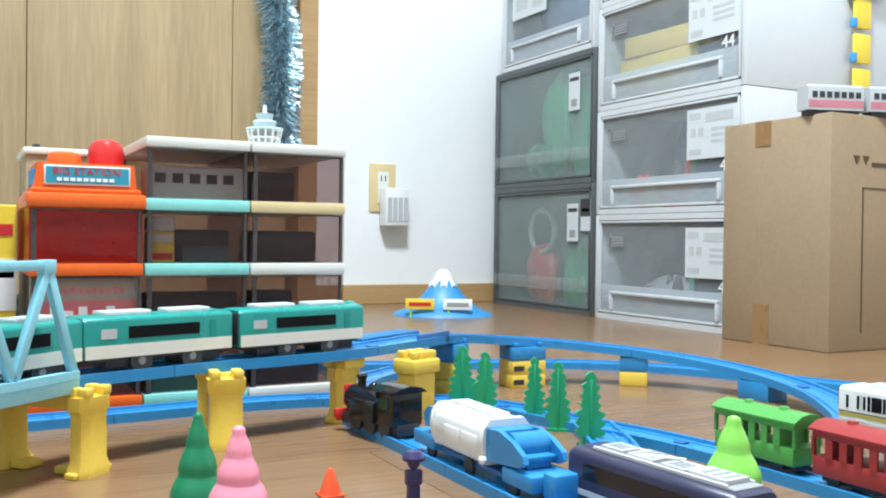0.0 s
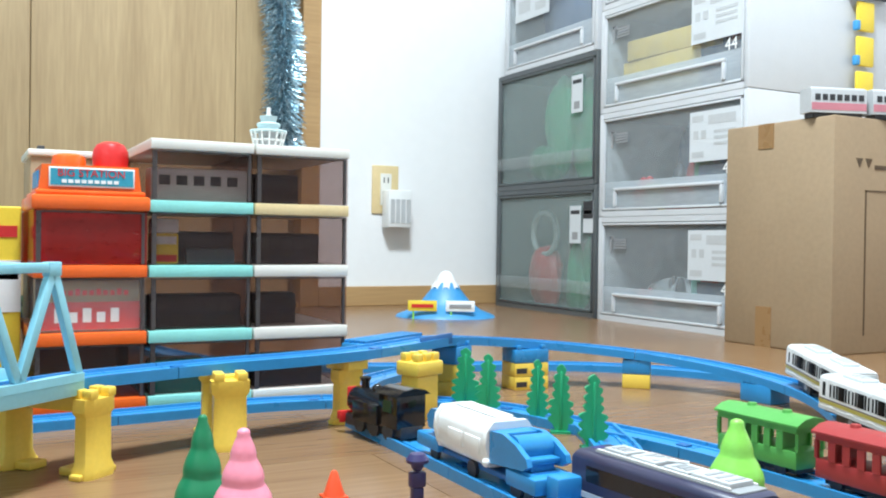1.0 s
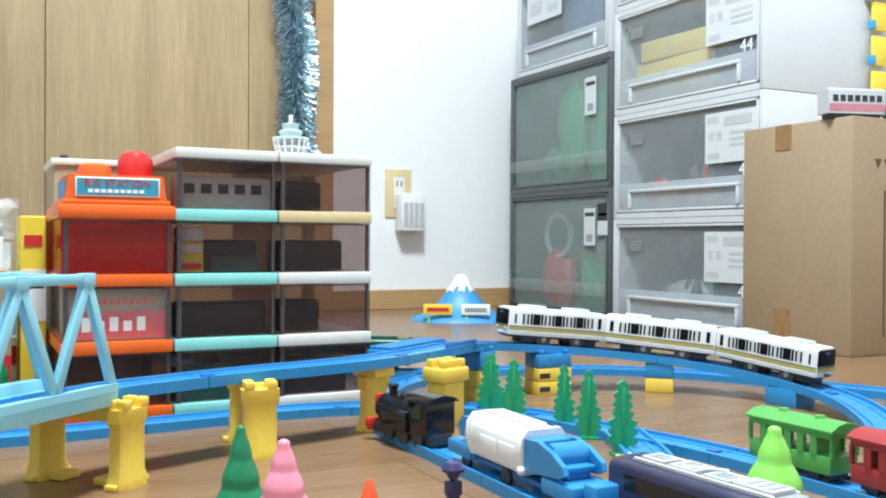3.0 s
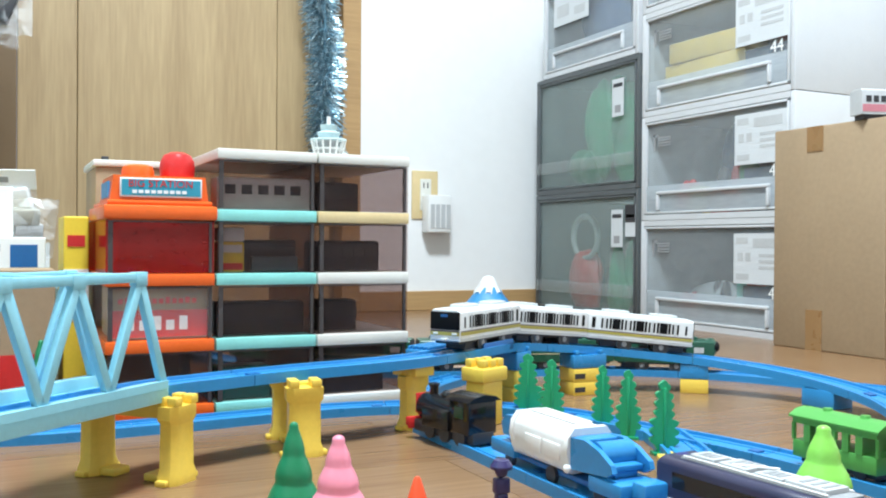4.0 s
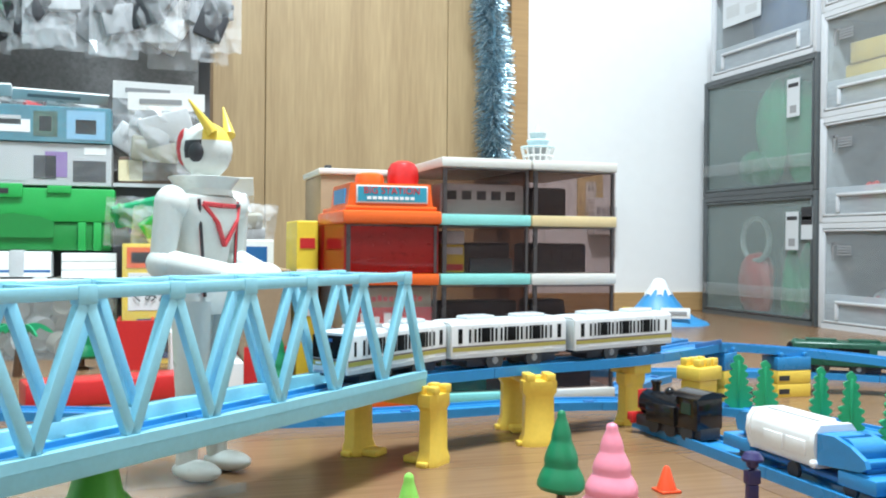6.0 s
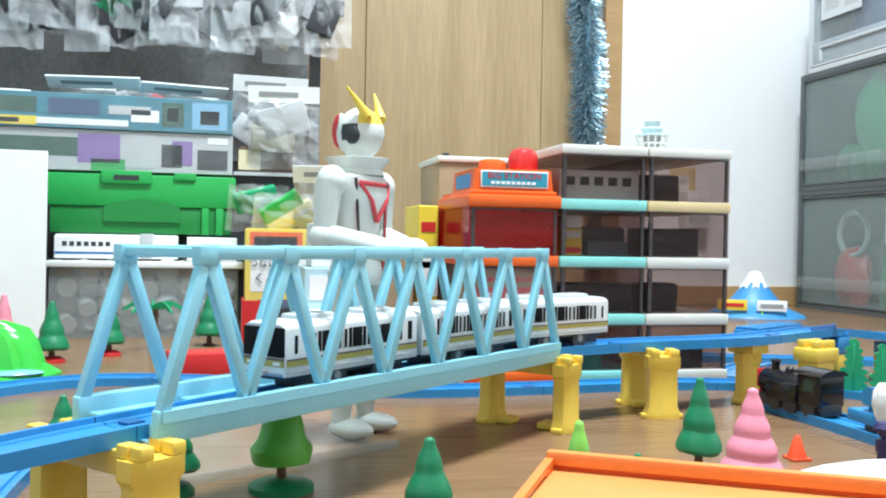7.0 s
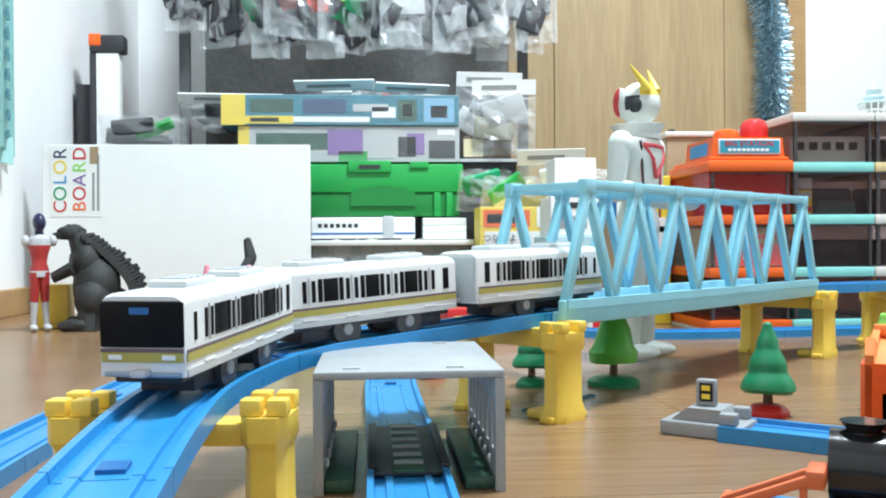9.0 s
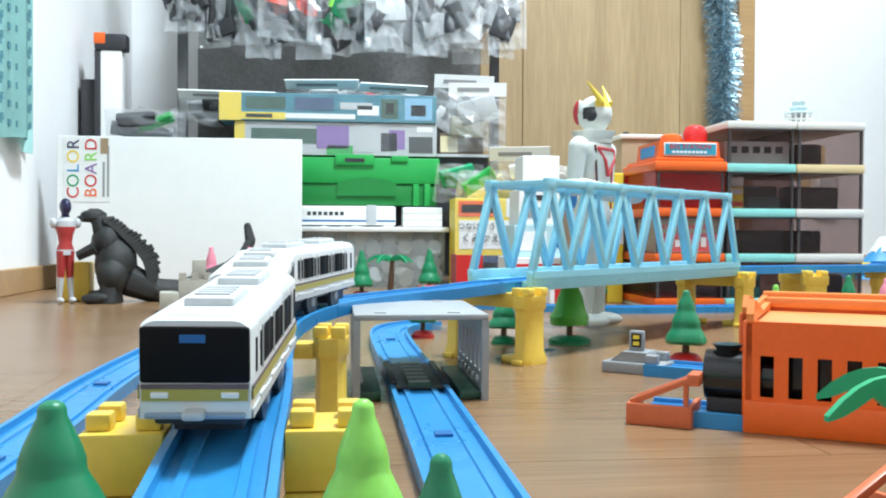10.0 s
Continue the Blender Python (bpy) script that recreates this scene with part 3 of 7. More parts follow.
def white_car(cab=0):
    car = car_base("toy_train_car", "white and grey toy commuter train car with an olive stripe", "cars of the white train", TRAINW, ROOF, cab)
    x0, x1 = -CAR_L / 2, CAR_L / 2
    for sgn in (-1, 1):
        y = sgn * CAR_W
        ya, yb = min(y, y + sgn * 0.0004), max(y, y + sgn * 0.0004)
        part("olive_stripe", B(x0 + 0.001, x1 - 0.001, ya, yb, 0.0105, 0.0138), OLIVE, car)
        part("brown_stripe", B(x0 + 0.001, x1 - 0.001, ya, yb, 0.0139, 0.0151), BROWNS, car)
        part("sill", B(x0 + 0.001, x1 - 0.001, ya, yb, CAR_B, 0.0075), LGREY, car)
        doors = (-0.044, -0.0147, 0.0147, 0.044)
        for dx in doors:
            for k in (-1, 1):
                part("door_window", B(dx + k * 0.0030 - 0.0012, dx + k * 0.0030 + 0.0012, ya, yb, 0.0178, 0.0296), WINDOW, car)
            part("door_edge", B(dx - 0.0004, dx + 0.0004, ya, yb + 0.0002 if sgn > 0 else yb, 0.0165, 0.0312), LGREY, car)
            part("step", B(dx - 0.005, dx + 0.005, ya, yb + 0.0002 if sgn > 0 else yb, 0.0079, 0.0088), WHITE, car)
        for wx in (-0.0294, 0.0, 0.0294):
            part("window", B(wx - 0.0049, wx + 0.0049, ya, yb, 0.0175, 0.0303, bevel=0.00015), WINDOW, car)
            for k in (-1, 1):
                part("window", B(wx + k * 0.0072 - 0.0014, wx + k * 0.0072 + 0.0014, ya, yb, 0.0175, 0.0303), WINDOW, car)
        for wx in (-0.0575, 0.0575):
            if cab and wx * cab > 0:
                part("cab_window", B(wx - 0.0012, wx + 0.0012, ya, yb, 0.0180, 0.0290), WINDOW, car)
            else:
                part("window", B(wx - 0.0022, wx + 0.0022, ya, yb, 0.0175, 0.0303), WINDOW, car)
    for rx in (-0.032, 0.028):
        unit = part("air_conditioner", B(rx - 0.016, rx + 0.016, -0.0085, 0.0085, CAR_T - 0.0012, CAR_T + 0.0034, bevel=0.0012), ROOF, car)
        for k in range(4):
            part("grille", B(rx - 0.012 + k * 0.0062, rx - 0.0085 + k * 0.0062, -0.006, 0.006, CAR_T + 0.0034, CAR_T + 0.0040), LGREY, unit)
    part("roof_sheet", B(x0 + 0.004, x1 - 0.004, -0.0105, 0.0105, CAR_T - 0.001, CAR_T + 0.0004, bevel=0.0004), ROOF, car)
    for e in (-1, 1):
        if cab == e:
            xe = x1 if e > 0 else x0
            xa, xb = (xe - 0.0012, xe + 0.0012) if e > 0 else (xe - 0.0012, xe + 0.0012)
            face = part("windscreen", B(xa, xb, -0.0172, 0.0172, 0.0160, 0.0340, bevel=0.0011), WINDOW, car, "black glossy cab front")
            part("destination_sign", B(xb if e > 0 else xa - 0.0003, xb + 0.0003 if e > 0 else xa, -0.0045, 0.0035, 0.0290, 0.0316), RAILDK, face)
            part("front_stripe", B(xa, xb - 0.0004, -0.0168, 0.0168, 0.0142, 0.0156), BROWNS, car)
            part("front_olive", B(xa, xb - 0.0005, -0.0166, 0.0166, 0.0103, 0.0141), OLIVE, car)
            part("skirt", B(xa - 0.001, xb, -0.0160, 0.0160, 0.0044, 0.0066, bevel=0.001), mat("skirt blue grey", (0.26, 0.33, 0.42), 0.4), car)
            for sgn in (-1, 1):
                part("headlight", B(xa, xb, sgn * 0.011 - 0.0028, sgn * 0.011 + 0.0028, 0.0112, 0.0132, bevel=0.0004), WHITE, car, "clear white headlight")
        else:
            xe = x1 if e > 0 else x0
            part("end_wall", B(xe - 0.0008, xe + 0.0008, -0.0155, 0.0155, 0.006, 0.0335, bevel=0.0007), TRAING, car)
    return car


def teal_car(cab=0, paint=None, band=None, name="teal", label="teal and white toy express train car", group="cars of the teal train"):
    car = car_base("toy_train_car", label, group, paint or TEAL, ROOF, cab)
    x0, x1 = -CAR_L / 2, CAR_L / 2
    for sgn in (-1, 1):
        y = sgn * CAR_W
        ya, yb = min(y, y + sgn * 0.0005), max(y, y + sgn * 0.0005)
        part("lower_band", B(x0 + 0.001, x1 - 0.001, ya, yb, CAR_B, 0.0145), band or IVORY, car)
        part("window_band", B(-0.034, 0.030, ya, yb, 0.0190, 0.0285), WINDOW, car)
        part("door", B(-0.050, -0.044, ya, yb, 0.0150, 0.0300), paint or TEAL, car)
        part("crest", B(0.040, 0.053, ya, yb, 0.0195, 0.0270), LGREY, car)
    for rx in (-0.03, 0.025):
        part("air_conditioner", B(rx - 0.02, rx + 0.02, -0.009, 0.009, CAR_T - 0.001, CAR_T + 0.0032, bevel=0.0010), paint or ROOF, car)
    for e in (-1, 1):
        xe = x1 * e
        if cab == e:
            part("cab_dome", ball(bmesh.new(), 0.0165, xe - e * 0.004, 0, 0.026, 0.55, 0.95, 0.80), paint or TEAL, car)
            part("windscreen", ball(bmesh.new(), 0.014, xe + e * 0.001, 0, 0.027, 0.50, 0.95, 0.55), WINDOW, car, "dark rounded windscreen")
        else:
            part("end_wall", B(xe - 0.0008, xe + 0.0008, -0.0155, 0.0155, 0.006, 0.0335, bevel=0.0007), DARK, car)
    return car


WHITE_TRAIN = [white_car(1), white_car(0), white_car(-1)]
TEAL_TRAIN = [teal_car(1), teal_car(0), teal_car(-1)]
GREEN_TRAIN = [teal_car(k, DGREEN, DGREEN, label="dark green toy train car on the far floor rail", group="cars of the green train") for k in (1, 0, 0, 0, -1)]
for c in GREEN_TRAIN:
    part("gold_line", B(-CAR_L / 2 + 0.002, CAR_L / 2 - 0.002, -CAR_W - 0.0008, CAR_W + 0.0008, 0.0150, 0.0158), CREAM, c)
    part("roof_sheet", B(-CAR_L / 2 + 0.004, CAR_L / 2 - 0.004, -0.0105, 0.0105, CAR_T - 0.001, CAR_T + 0.0003), DGREEN, c)
for c in WHITE_TRAIN + TEAL_TRAIN + GREEN_TRAIN:
    raise_body(c)


# ---- storage drawers along the east wall ----
def drawer_unit(y0, y1, z0, h, frame_mat, front_mat, label, handle=True, x0=1.32, depth=0.50):
    u = thing("storage_drawer", pose(x0, y0, z0), label, "storage drawer", "stacked storage drawers")
    w, t = y1 - y0, 0.012
    part("side_panel", B(0, depth, 0, t, 0, h - 0.001, bevel=0.002), frame_mat, u)
    part("side_panel", B(0, depth, w - t, w, 0, h - 0.001, bevel=0.002), frame_mat, u)
    part("bottom_panel", B(0, depth, t, w - t, 0, t), frame_mat, u)
    part("top_panel", B(0, depth, t, w - t, h - t - 0.001, h - 0.001), frame_mat, u)
    part("back_panel", B(depth - 0.006, depth, t, w - t, t, h - t), frame_mat, u)
    d = part("drawer_front", B(0.004, 0.008, t + 0.003, w - t - 0.003, t + 0.003, h - t - 0.004, bevel=0.0015), front_mat, u, "frosted see-through drawer front")
    rim = bmesh.new()
    a, b, c, e = t + 0.002, w - t - 0.002, t + 0.002, h - t - 0.003
    for q in ((a, b, c, c + 0.005), (a, b, e - 0.005, e), (a, a + 0.005, c, e), (b - 0.005, b, c, e)):
        box(rim, -0.001, 0.006, q[0], q[1], q[2], q[3], bevel=0.001)
    part("rim", rim, frame_mat, d)
    part("tray", B(0.02, depth - 0.03, t + 0.004, w - t - 0.004, t + 0.001, t + 0.004), front_mat, u)
    if handle:
        hb = bmesh.new()
        part("sill_band", B(0.0005, 0.0038, 0.022, w - 0.022, 0.016, 0.078, bevel=0.001), BAND, d, "paler milky band along the drawer foot")
        y_a, y_b, z_a, z_b = w * 0.13, w * 0.87, 0.022, 0.064
        box(hb, -0.006, 0.004, y_a, y_b, z_b - 0.007, z_b, bevel=0.002)
        box(hb, -0.006, 0.004, y_a, y_a + 0.007, z_a, z_b - 0.007, bevel=0.002)
        box(hb, -0.006, 0.004, y_b - 0.007, y_b, z_a, z_b - 0.007, bevel=0.002)
        part("handle", hb, CASEW, d, "moulded translucent handle ridge")
    else:
        part("handle", B(-0.010, 0.004, 0.018, w - 0.018, 0.055, 0.085, bevel=0.003), TRAY, d, "pale moulded handle ledge")
    return u


def sticker(parent, y0, y1, z0, z1, bars, material=None, x=-0.0012):
    s = part("paper_label", B(x, x + 0.0008, y0, y1, z0, z1), material or LABEL, parent, "printed paper label", smooth=False)
    for k, (a, b, c, d, m2) in enumerate(bars):
        part("print_bar", B(x - 0.0004, x, y0 + (y1 - y0) * a, y0 + (y1 - y0) * b, z0 + (z1 - z0) * c, z0 + (z1 - z0) * d), m2, s, smooth=False)
    return s


def lump(name, y, z, x, ry, rz, rx, material, label, cat="toy"):
    """Things stored in a drawer: rounded toy shapes seen through its front."""
    bm = bmesh.new()
    rnd = random.Random(int(y * 1000 + z * 777))
    for k in range(5):
        ball(bm, 1, rnd.uniform(-0.4, 0.4) * rx, rnd.uniform(-0.55, 0.55) * ry, rz * rnd.uniform(0.35, 0.9), rx * 0.5, ry * rnd.uniform(0.3, 0.55), rz * rnd.uniform(0.45, 0.75), u=10, v=7)
    for v in bm.verts:
        v.co.z = max(v.co.z, 0.0)
    ob = part(name, bm, material)
    ob.matrix_basis = pose(x, y, z)
    return tagged(ob, label, cat, "toys kept in drawers")


LABEL = mat("pale label paper", (0.62, 0.64, 0.66), 0.6, var=0.03)
CASEW = mat("milky drawer plastic", (0.60, 0.61, 0.63), 0.4, var=0.03)
BAND = clear("milky drawer sill", (0.62, 0.66, 0.70), 0.55, rough=0.3, tint=(0.9, 0.94, 0.95))
FY0, FY1, FH = 1.318, 1.774, 0.237
for k in range(4):
    u = drawer_unit(FY0, FY1, k * FH, FH, CASEW, FROST, "white stackable storage drawer with frosted front, full of toys")
    w = FY1 - FY0
    if k < 3:
        sticker(u, 0.018, 0.155, 0.105, 0.205, [(0.72, 0.95, 0.80, 0.92, LGREY), (0.08, 0.62, 0.72, 0.90, LGREY), (0.82, 0.92, 0.45, 0.62, LGREY), (0.66, 0.76, 0.45, 0.62, LGREY), (0.70, 0.95, 0.08, 0.20, LGREY), (0.08, 0.5, 0.30, 0.36, LGREY), (0.08, 0.5, 0.42, 0.48, LGREY), (0.08, 0.5, 0.54, 0.60, LGREY)])
        mk = thing("drawer_mark", pose(0, 0, 0), "grey printed maker mark on the drawer front", "printed mark")
        bm = bmesh.new()
        for q in range(4):
            box(bm, 1.3180, 1.3186, FY1 - 0.105 + q * 0.0, FY1 - 0.062, k * FH + 0.165 + q * 0.006, k * FH + 0.168 + q * 0.006)
        box(bm, 1.3180, 1.3186, FY1 - 0.052, FY1 - 0.046, k * FH + 0.155, k * FH + 0.192)
        box(bm, 1.3180, 1.3186, FY1 - 0.062, FY1 - 0.046, k * FH + 0.187, k * FH + 0.192)
        part("bar", bm, GREYINK, mk, smooth=False)
        part("back_card", B(0.02, 0.022, 0.03, 0.15, 0.03, 0.10), NAVY, u, "dark printed card behind the front")
        words("number", "44", 0.034, PAPER, u, Matrix.Translation((-0.0008, 0.045, 0.088)) @ Euler((radians(90), 0, radians(-90))).to_matrix().to_4x4(), "white number print")
lump("toy_bag", FY0 + 0.13, 0.016, 1.40, 0.09, 0.10, 0.06, DARK, "dark bundle of toys in a drawer")
lump("toy_bag", FY0 + 0.30, 0.016, 1.40, 0.12, 0.07, 0.06, GREY, "grey bundle of toy parts in a drawer")
lump("toy_bag", FY0 + 0.20, 0.016, 1.44, 0.09, 0.12, 0.06, NAVY, "dark blue bundle of toys in a drawer")
lump("toy_bag", FY0 + 0.10, FH + 0.016, 1.42, 0.1, 0.15, 0.07, DARK, "dark bundle of toys in a drawer")
lump("toy_bag", FY0 + 0.24, FH + 0.016, 1.46, 0.13, 0.17, 0.07, NAVY, "dark blue bundle of toys in a drawer")
for nm, y, z, mm, lb in (("toy_car_box", FY0 + 0.27, FH + 0.066, YBOX, "small yellow carton lying in a drawer"), ("toy_car_box", FY0 + 0.21, FH + 0.058, RED, "small red carton lying in a drawer")):
    q = part(nm, B(-0.03, 0.03, -0.035, 0.035, -0.05, 0.0, bevel=0.002), mm)
    q.matrix_basis = pose(1.362, y, z, 12, 0, 0)
    tagged(q, lb, "carton", "toys kept in drawers")
q = part("card_stack", B(0, 0.18, 0, 0.25, 0, 0.095, bevel=0.002), mat("ochre board", (0.72, 0.52, 0.16), 0.6))
q.matrix_basis = pose(1.345, FY0 + 0.155, 2 * FH + 0.016)
tagged(q, "stack of ochre boards in a drawer", "boards")
q = part("card_stack", B(0, 0.17, 0, 0.22, 0, 0.045, bevel=0.002), MATS["ochre board"])
q.matrix_basis = pose(1.347, FY0 + 0.165, 2 * FH + 0.112, 0, 0, 2)
tagged(q, "stack of ochre boards in a drawer", "boards")
lump("toy_bag", FY0 + 0.09, 2 * FH + 0.016, 1.42, 0.09, 0.17, 0.06, NAVY, "dark blue bundle in a drawer")
SLATEB = mat("slate blue bundle", (0.09, 0.14, 0.25), 0.6, var=0.25, scale=14)
for k, (dy, dh, mm) in enumerate(((0.03, 0.13, SLATEB), (0.02, 0.17, mat("charcoal bundle", (0.07, 0.075, 0.085), 0.6, var=0.3, scale=14)), (0.02, 0.17, SLATEB))):
    q = part("packed_bundle", B(0, 0.25, 0, 0.26, 0, dh, bevel=0.012), mm)
    q.matrix_basis = pose((1.47, 1.50, 1.54)[k], FY0 + dy, k * FH + 0.0165)
    tagged(q, "dark packed bundle at the back of a drawer", "bundle", "toys kept in drawers")
rnd = random.Random(31)
for k in range(3):
    for q in range(7 if k < 2 else 2):
        mm = (DARK, NAVY, RED, MINT, DARK, GREEN, BRICKRED)[(q + 3 * k) % 7]
        lump("toy_bundle", FY0 + 0.05 + q * 0.047, k * FH + 0.017, 1.365 + 0.02 * (q % 2), 0.034, rnd.uniform(0.06, 0.12) * (1.0 if q < 5 else 0.6), 0.03, mm, "small toys lying behind a drawer front")
GH = 0.314
for k in range(2):
    u = drawer_unit(1.782, 2.236, k * GH, GH, DGREY, FROSTG, "dark grey storage drawer with smoky front, full of toys", handle=False)
    sticker(u, 0.06, 0.105, 0.175, 0.265, [(0.1, 0.9, 0.78, 0.88, INK), (0.25, 0.75, 0.10, 0.3, GREYINK)])
    if k == 0:
        sticker(u, 0.012, 0.05, 0.20, 0.275, [(0.0, 1.0, 0.45, 1.0, INK), (0.1, 0.9, 0.6, 0.7, PAPER)])
lump("toy_bundle", 1.93, GH + 0.016, 1.37, 0.13, 0.20, 0.045, LEAF, "green toy bundle in a drawer")
lump("toy_bundle", 2.05, GH + 0.016, 1.37, 0.10, 0.09, 0.045, GREEN, "green toy bundle in a drawer")
lump("toy_bundle", 2.07, GH + 0.11, 1.42, 0.035, 0.05, 0.03, CREAM, "cream toy in a drawer")
lump("toy_bundle", 1.90, 0.016, 1.37, 0.075, 0.115, 0.045, LEAF, "green toy in a drawer")
lump("toy_bundle", 2.06, 0.016, 1.38, 0.11, 0.11, 0.05, RED, "red toy bundle in a drawer")
lump("toy_bundle", 1.98, 0.06, 1.45, 0.12, 0.13, 0.05, GREY, "grey toy bundle in a drawer")
ring = part("toy_loop", bmesh.new(), LGREY)
bm = bmesh.new()
for k in range(24):
    a, b = 2 * math.pi * k / 24, 2 * math.pi * (k + 1) / 24
    tube(bm, (0, 0.055 * math.cos(a), 0.055 * math.sin(a)), (0, 0.055 * math.cos(b), 0.055 * math.sin(b)), 0.007, n=8)
ring.data = mesh("toy_loop", bm, LGREY)
ring.matrix_basis = pose(1.37, 2.07, 0.20)
tagged(ring, "grey looped toy part leaning in a drawer", "toy", "toys kept in drawers")
u = drawer_unit(1.79, 2.205, 2 * GH, 0.24, CASEW, FROST, "white storage drawer with frosted front on the grey ones")
lump("toy_bag", 1.97, 2 * GH + 0.016, 1.40, 0.19, 0.21, 0.06, SLATEB, "dark blue bundle in a drawer")
sticker(u, 0.20, 0.36, 0.13, 0.235, [(0.1, 0.4, 0.15, 0.35, LGREY), (0.55, 0.9, 0.2, 0.5, LGREY)])

# cardboard box
cb = thing("cardboard_box", pose(1.255, 1.068, 0), "closed brown cardboard box with tape", "cardboard box")
part("carton", B(0, 0.42, -0.31 + 0.31, 0.236, 0, 0.389, bevel=0.003), CARD, cb)
part("tape", B(-0.0012, 0.001, 0.125, 0.160, 0.345, 0.3885), TAPE, cb, "strip of brown packing tape", smooth=False)
part("tape", B(-0.0012, 0.001, 0.125, 0.160, 0.0, 0.07), TAPE, cb, "strip of brown packing tape", smooth=False)
part("corner_tear", cyl(bmesh.new(), 0.005, 0.004, 0.3885, 0.390, x=0.008, y=0.008, n=10), CARDD, cb)
for x0, x1, z0, z1 in ((0.075, 0.30, 0.268, 0.270), (0.075, 0.078, 0.03, 0.27)):
    part("print_line", B(x0, x1, -0.0008, 0.001, z0, z1), CARDD, cb, smooth=False)
tri = bmesh.new()
for cx in (0.052, 0.074):
    slab(tri, [(cx, 0.322), (cx + 0.008, 0.307), (cx + 0.016, 0.322)], "y", -0.0008, 0.0005)
part("print_mark", tri, CARDD, cb, smooth=False)
part("print_mark", B(0.097, 0.17, -0.0008, 0.0005, 0.305, 0.312), CARDD, cb, smooth=False)
PINKT = mat("pale pink train paint", (0.55, 0.20, 0.24), 0.4)
for k in range(2):
    c = thing("toy_train_car", pose(1.295 + 0.105 * k, 1.105 - 0.035 * k, 0.389 + 0.0035, 0, 0, -18), "silver and pink toy train car on the cardboard box", "toy train", "pink train on the box")
    part("body", rounded(bmesh.new(), -0.05, 0.05, 0.0175, 0.004, 0.046, 0.007, 0.03), LGREY, c)
    part("pink_band", B(-0.049, 0.049, -0.0181, 0.0181, 0.008, 0.020), PINKT, c)
    for q in range(7):
        part("window", B(-0.043 + q * 0.013, -0.034 + q * 0.013, -0.0183, 0.0183, 0.024, 0.034), DARK, c)
    part("chassis", B(-0.044, 0.044, -0.013, 0.013, -0.0035, 0.005), DARK, c)
hy = thing("hanging_toy_pack", pose(1.60, 1.315, 0), "yellow toy parts with blue clips hanging beside the drawers", "toy pack")
for k in range(3):
    part("yellow_plate", B(0.0, 0.05, -0.012, -0.004, 0.47 + k * 0.07, 0.53 + k * 0.07, bevel=0.004), YBOX, hy)
    part("blue_clip", B(-0.008, 0.004, -0.016, -0.004, 0.47 + k * 0.07, 0.49 + k * 0.07, bevel=0.003), FUJI, hy)
part("black_hook_bar", B(-0.02, 0.1, -0.02, -0.001, 0.68, 0.70, bevel=0.002), DARK, hy)

# wall outlet with a plugged adapter
ol = thing("wall_outlet", pose(0, YW, 0), "beige wall outlet with a white plugged-in adapter", "wall outlet")
part("plate", B(0.985, 1.062, -0.006, 0, 0.247, 0.377, bevel=0.002), BEIGE, ol)
part("socket", B(1.008, 1.040, -0.009, -0.006, 0.27, 0.355, bevel=0.001), IVORY, ol)
for q in (1.018, 1.030):
    part("slot", B(q - 0.0015, q + 0.0015, -0.0095, -0.009, 0.33, 0.345), INK, ol)
ad = part("adapter", B(1.012, 1.080, -0.055, -0.009, 0.21, 0.310, bevel=0.004), WHITE, ol, "white plug-in charger")
for k in range(4):
    part("battery_bay", B(1.018 + k * 0.0155, 1.029 + k * 0.0155, -0.057, -0.055, 0.222, 0.285), LGREY, ad)

# tinsel garland hanging on the door frame
tg = thing("tinsel_garland", pose(0.73, YW - 0.045, 0), "blue and silver tinsel garland hanging down", "tinsel")
rnd = random.Random(5)
for mm, n in ((TINSEL, 3600), (TINSELD, 2600)):
    bm = bmesh.new()
    for k in range(n):
        z = rnd.uniform(0.40, 1.05)
        a, tilt = rnd.uniform(0, 2 * math.pi), rnd.uniform(-0.5, 0.7)
        cx, cy = 0.006 * math.sin(z * 21) - 0.03 * (z - 0.4), 0.008 * math.cos(z * 17)
        ln = rnd.uniform(0.026, 0.062)
        d = Vector((math.cos(a) * math.cos(tilt), math.sin(a) * math.cos(tilt) * 0.6, math.sin(tilt) - 0.35))
        p0, p1 = Vector((cx, cy, z)), Vector((cx, cy, z)) + d * ln
        wv = Vector((-d.z, 0.2, d.x)).normalized() * 0.0011
        vs = [bm.verts.new(p) for p in (p0 - wv, p0 + wv, p1 + wv * 0.6, p1 - wv * 0.6)]
        bm.faces.new(vs)
    st = part("foil_fringe", bm, mm, tg, smooth=False)
    st["kind"] = "stuff"
part("cord", tube(bmesh.new(), (0, 0, 0.41), (-0.012, 0, 1.06), 0.004), TINSELD, tg)

# mountain model
mt = thing("toy_mountain", pose(1.005, 1.93, 0), "blue plastic toy mountain with a snowy white peak", "toy mountain")
bm = bmesh.new()
rnd = random.Random(3)
prof = [(0.115, 0.0), (0.110, 0.006), (0.08, 0.018), (0.055, 0.038), (0.033, 0.066), (0.017, 0.092)]
lathe(bm, prof, 22)
for v in bm.verts:
    v.co.x *= 1 + 0.06 * math.sin(5 * math.atan2(v.co.y, v.co.x))
    v.co.y *= 0.6
part("slope", bm, FUJI, mt)
bm = bmesh.new()
n = 22
cap = [[bm.verts.new((r * math.cos(2 * math.pi * k / n), 0.6 * r * math.sin(2 * math.pi * k / n), z - (0.022 if (k % 3 == 0 and i == 0) else 0))) for k in range(n)] for i, (r, z) in enumerate(((0.034, 0.070), (0.022, 0.088), (0.013, 0.103), (0.004, 0.107)))]
for a, b in zip(cap, cap[1:]):
    for k in range(n):
        bm.faces.new((a[k], a[(k + 1) % n], b[(k + 1) % n], b[k]))
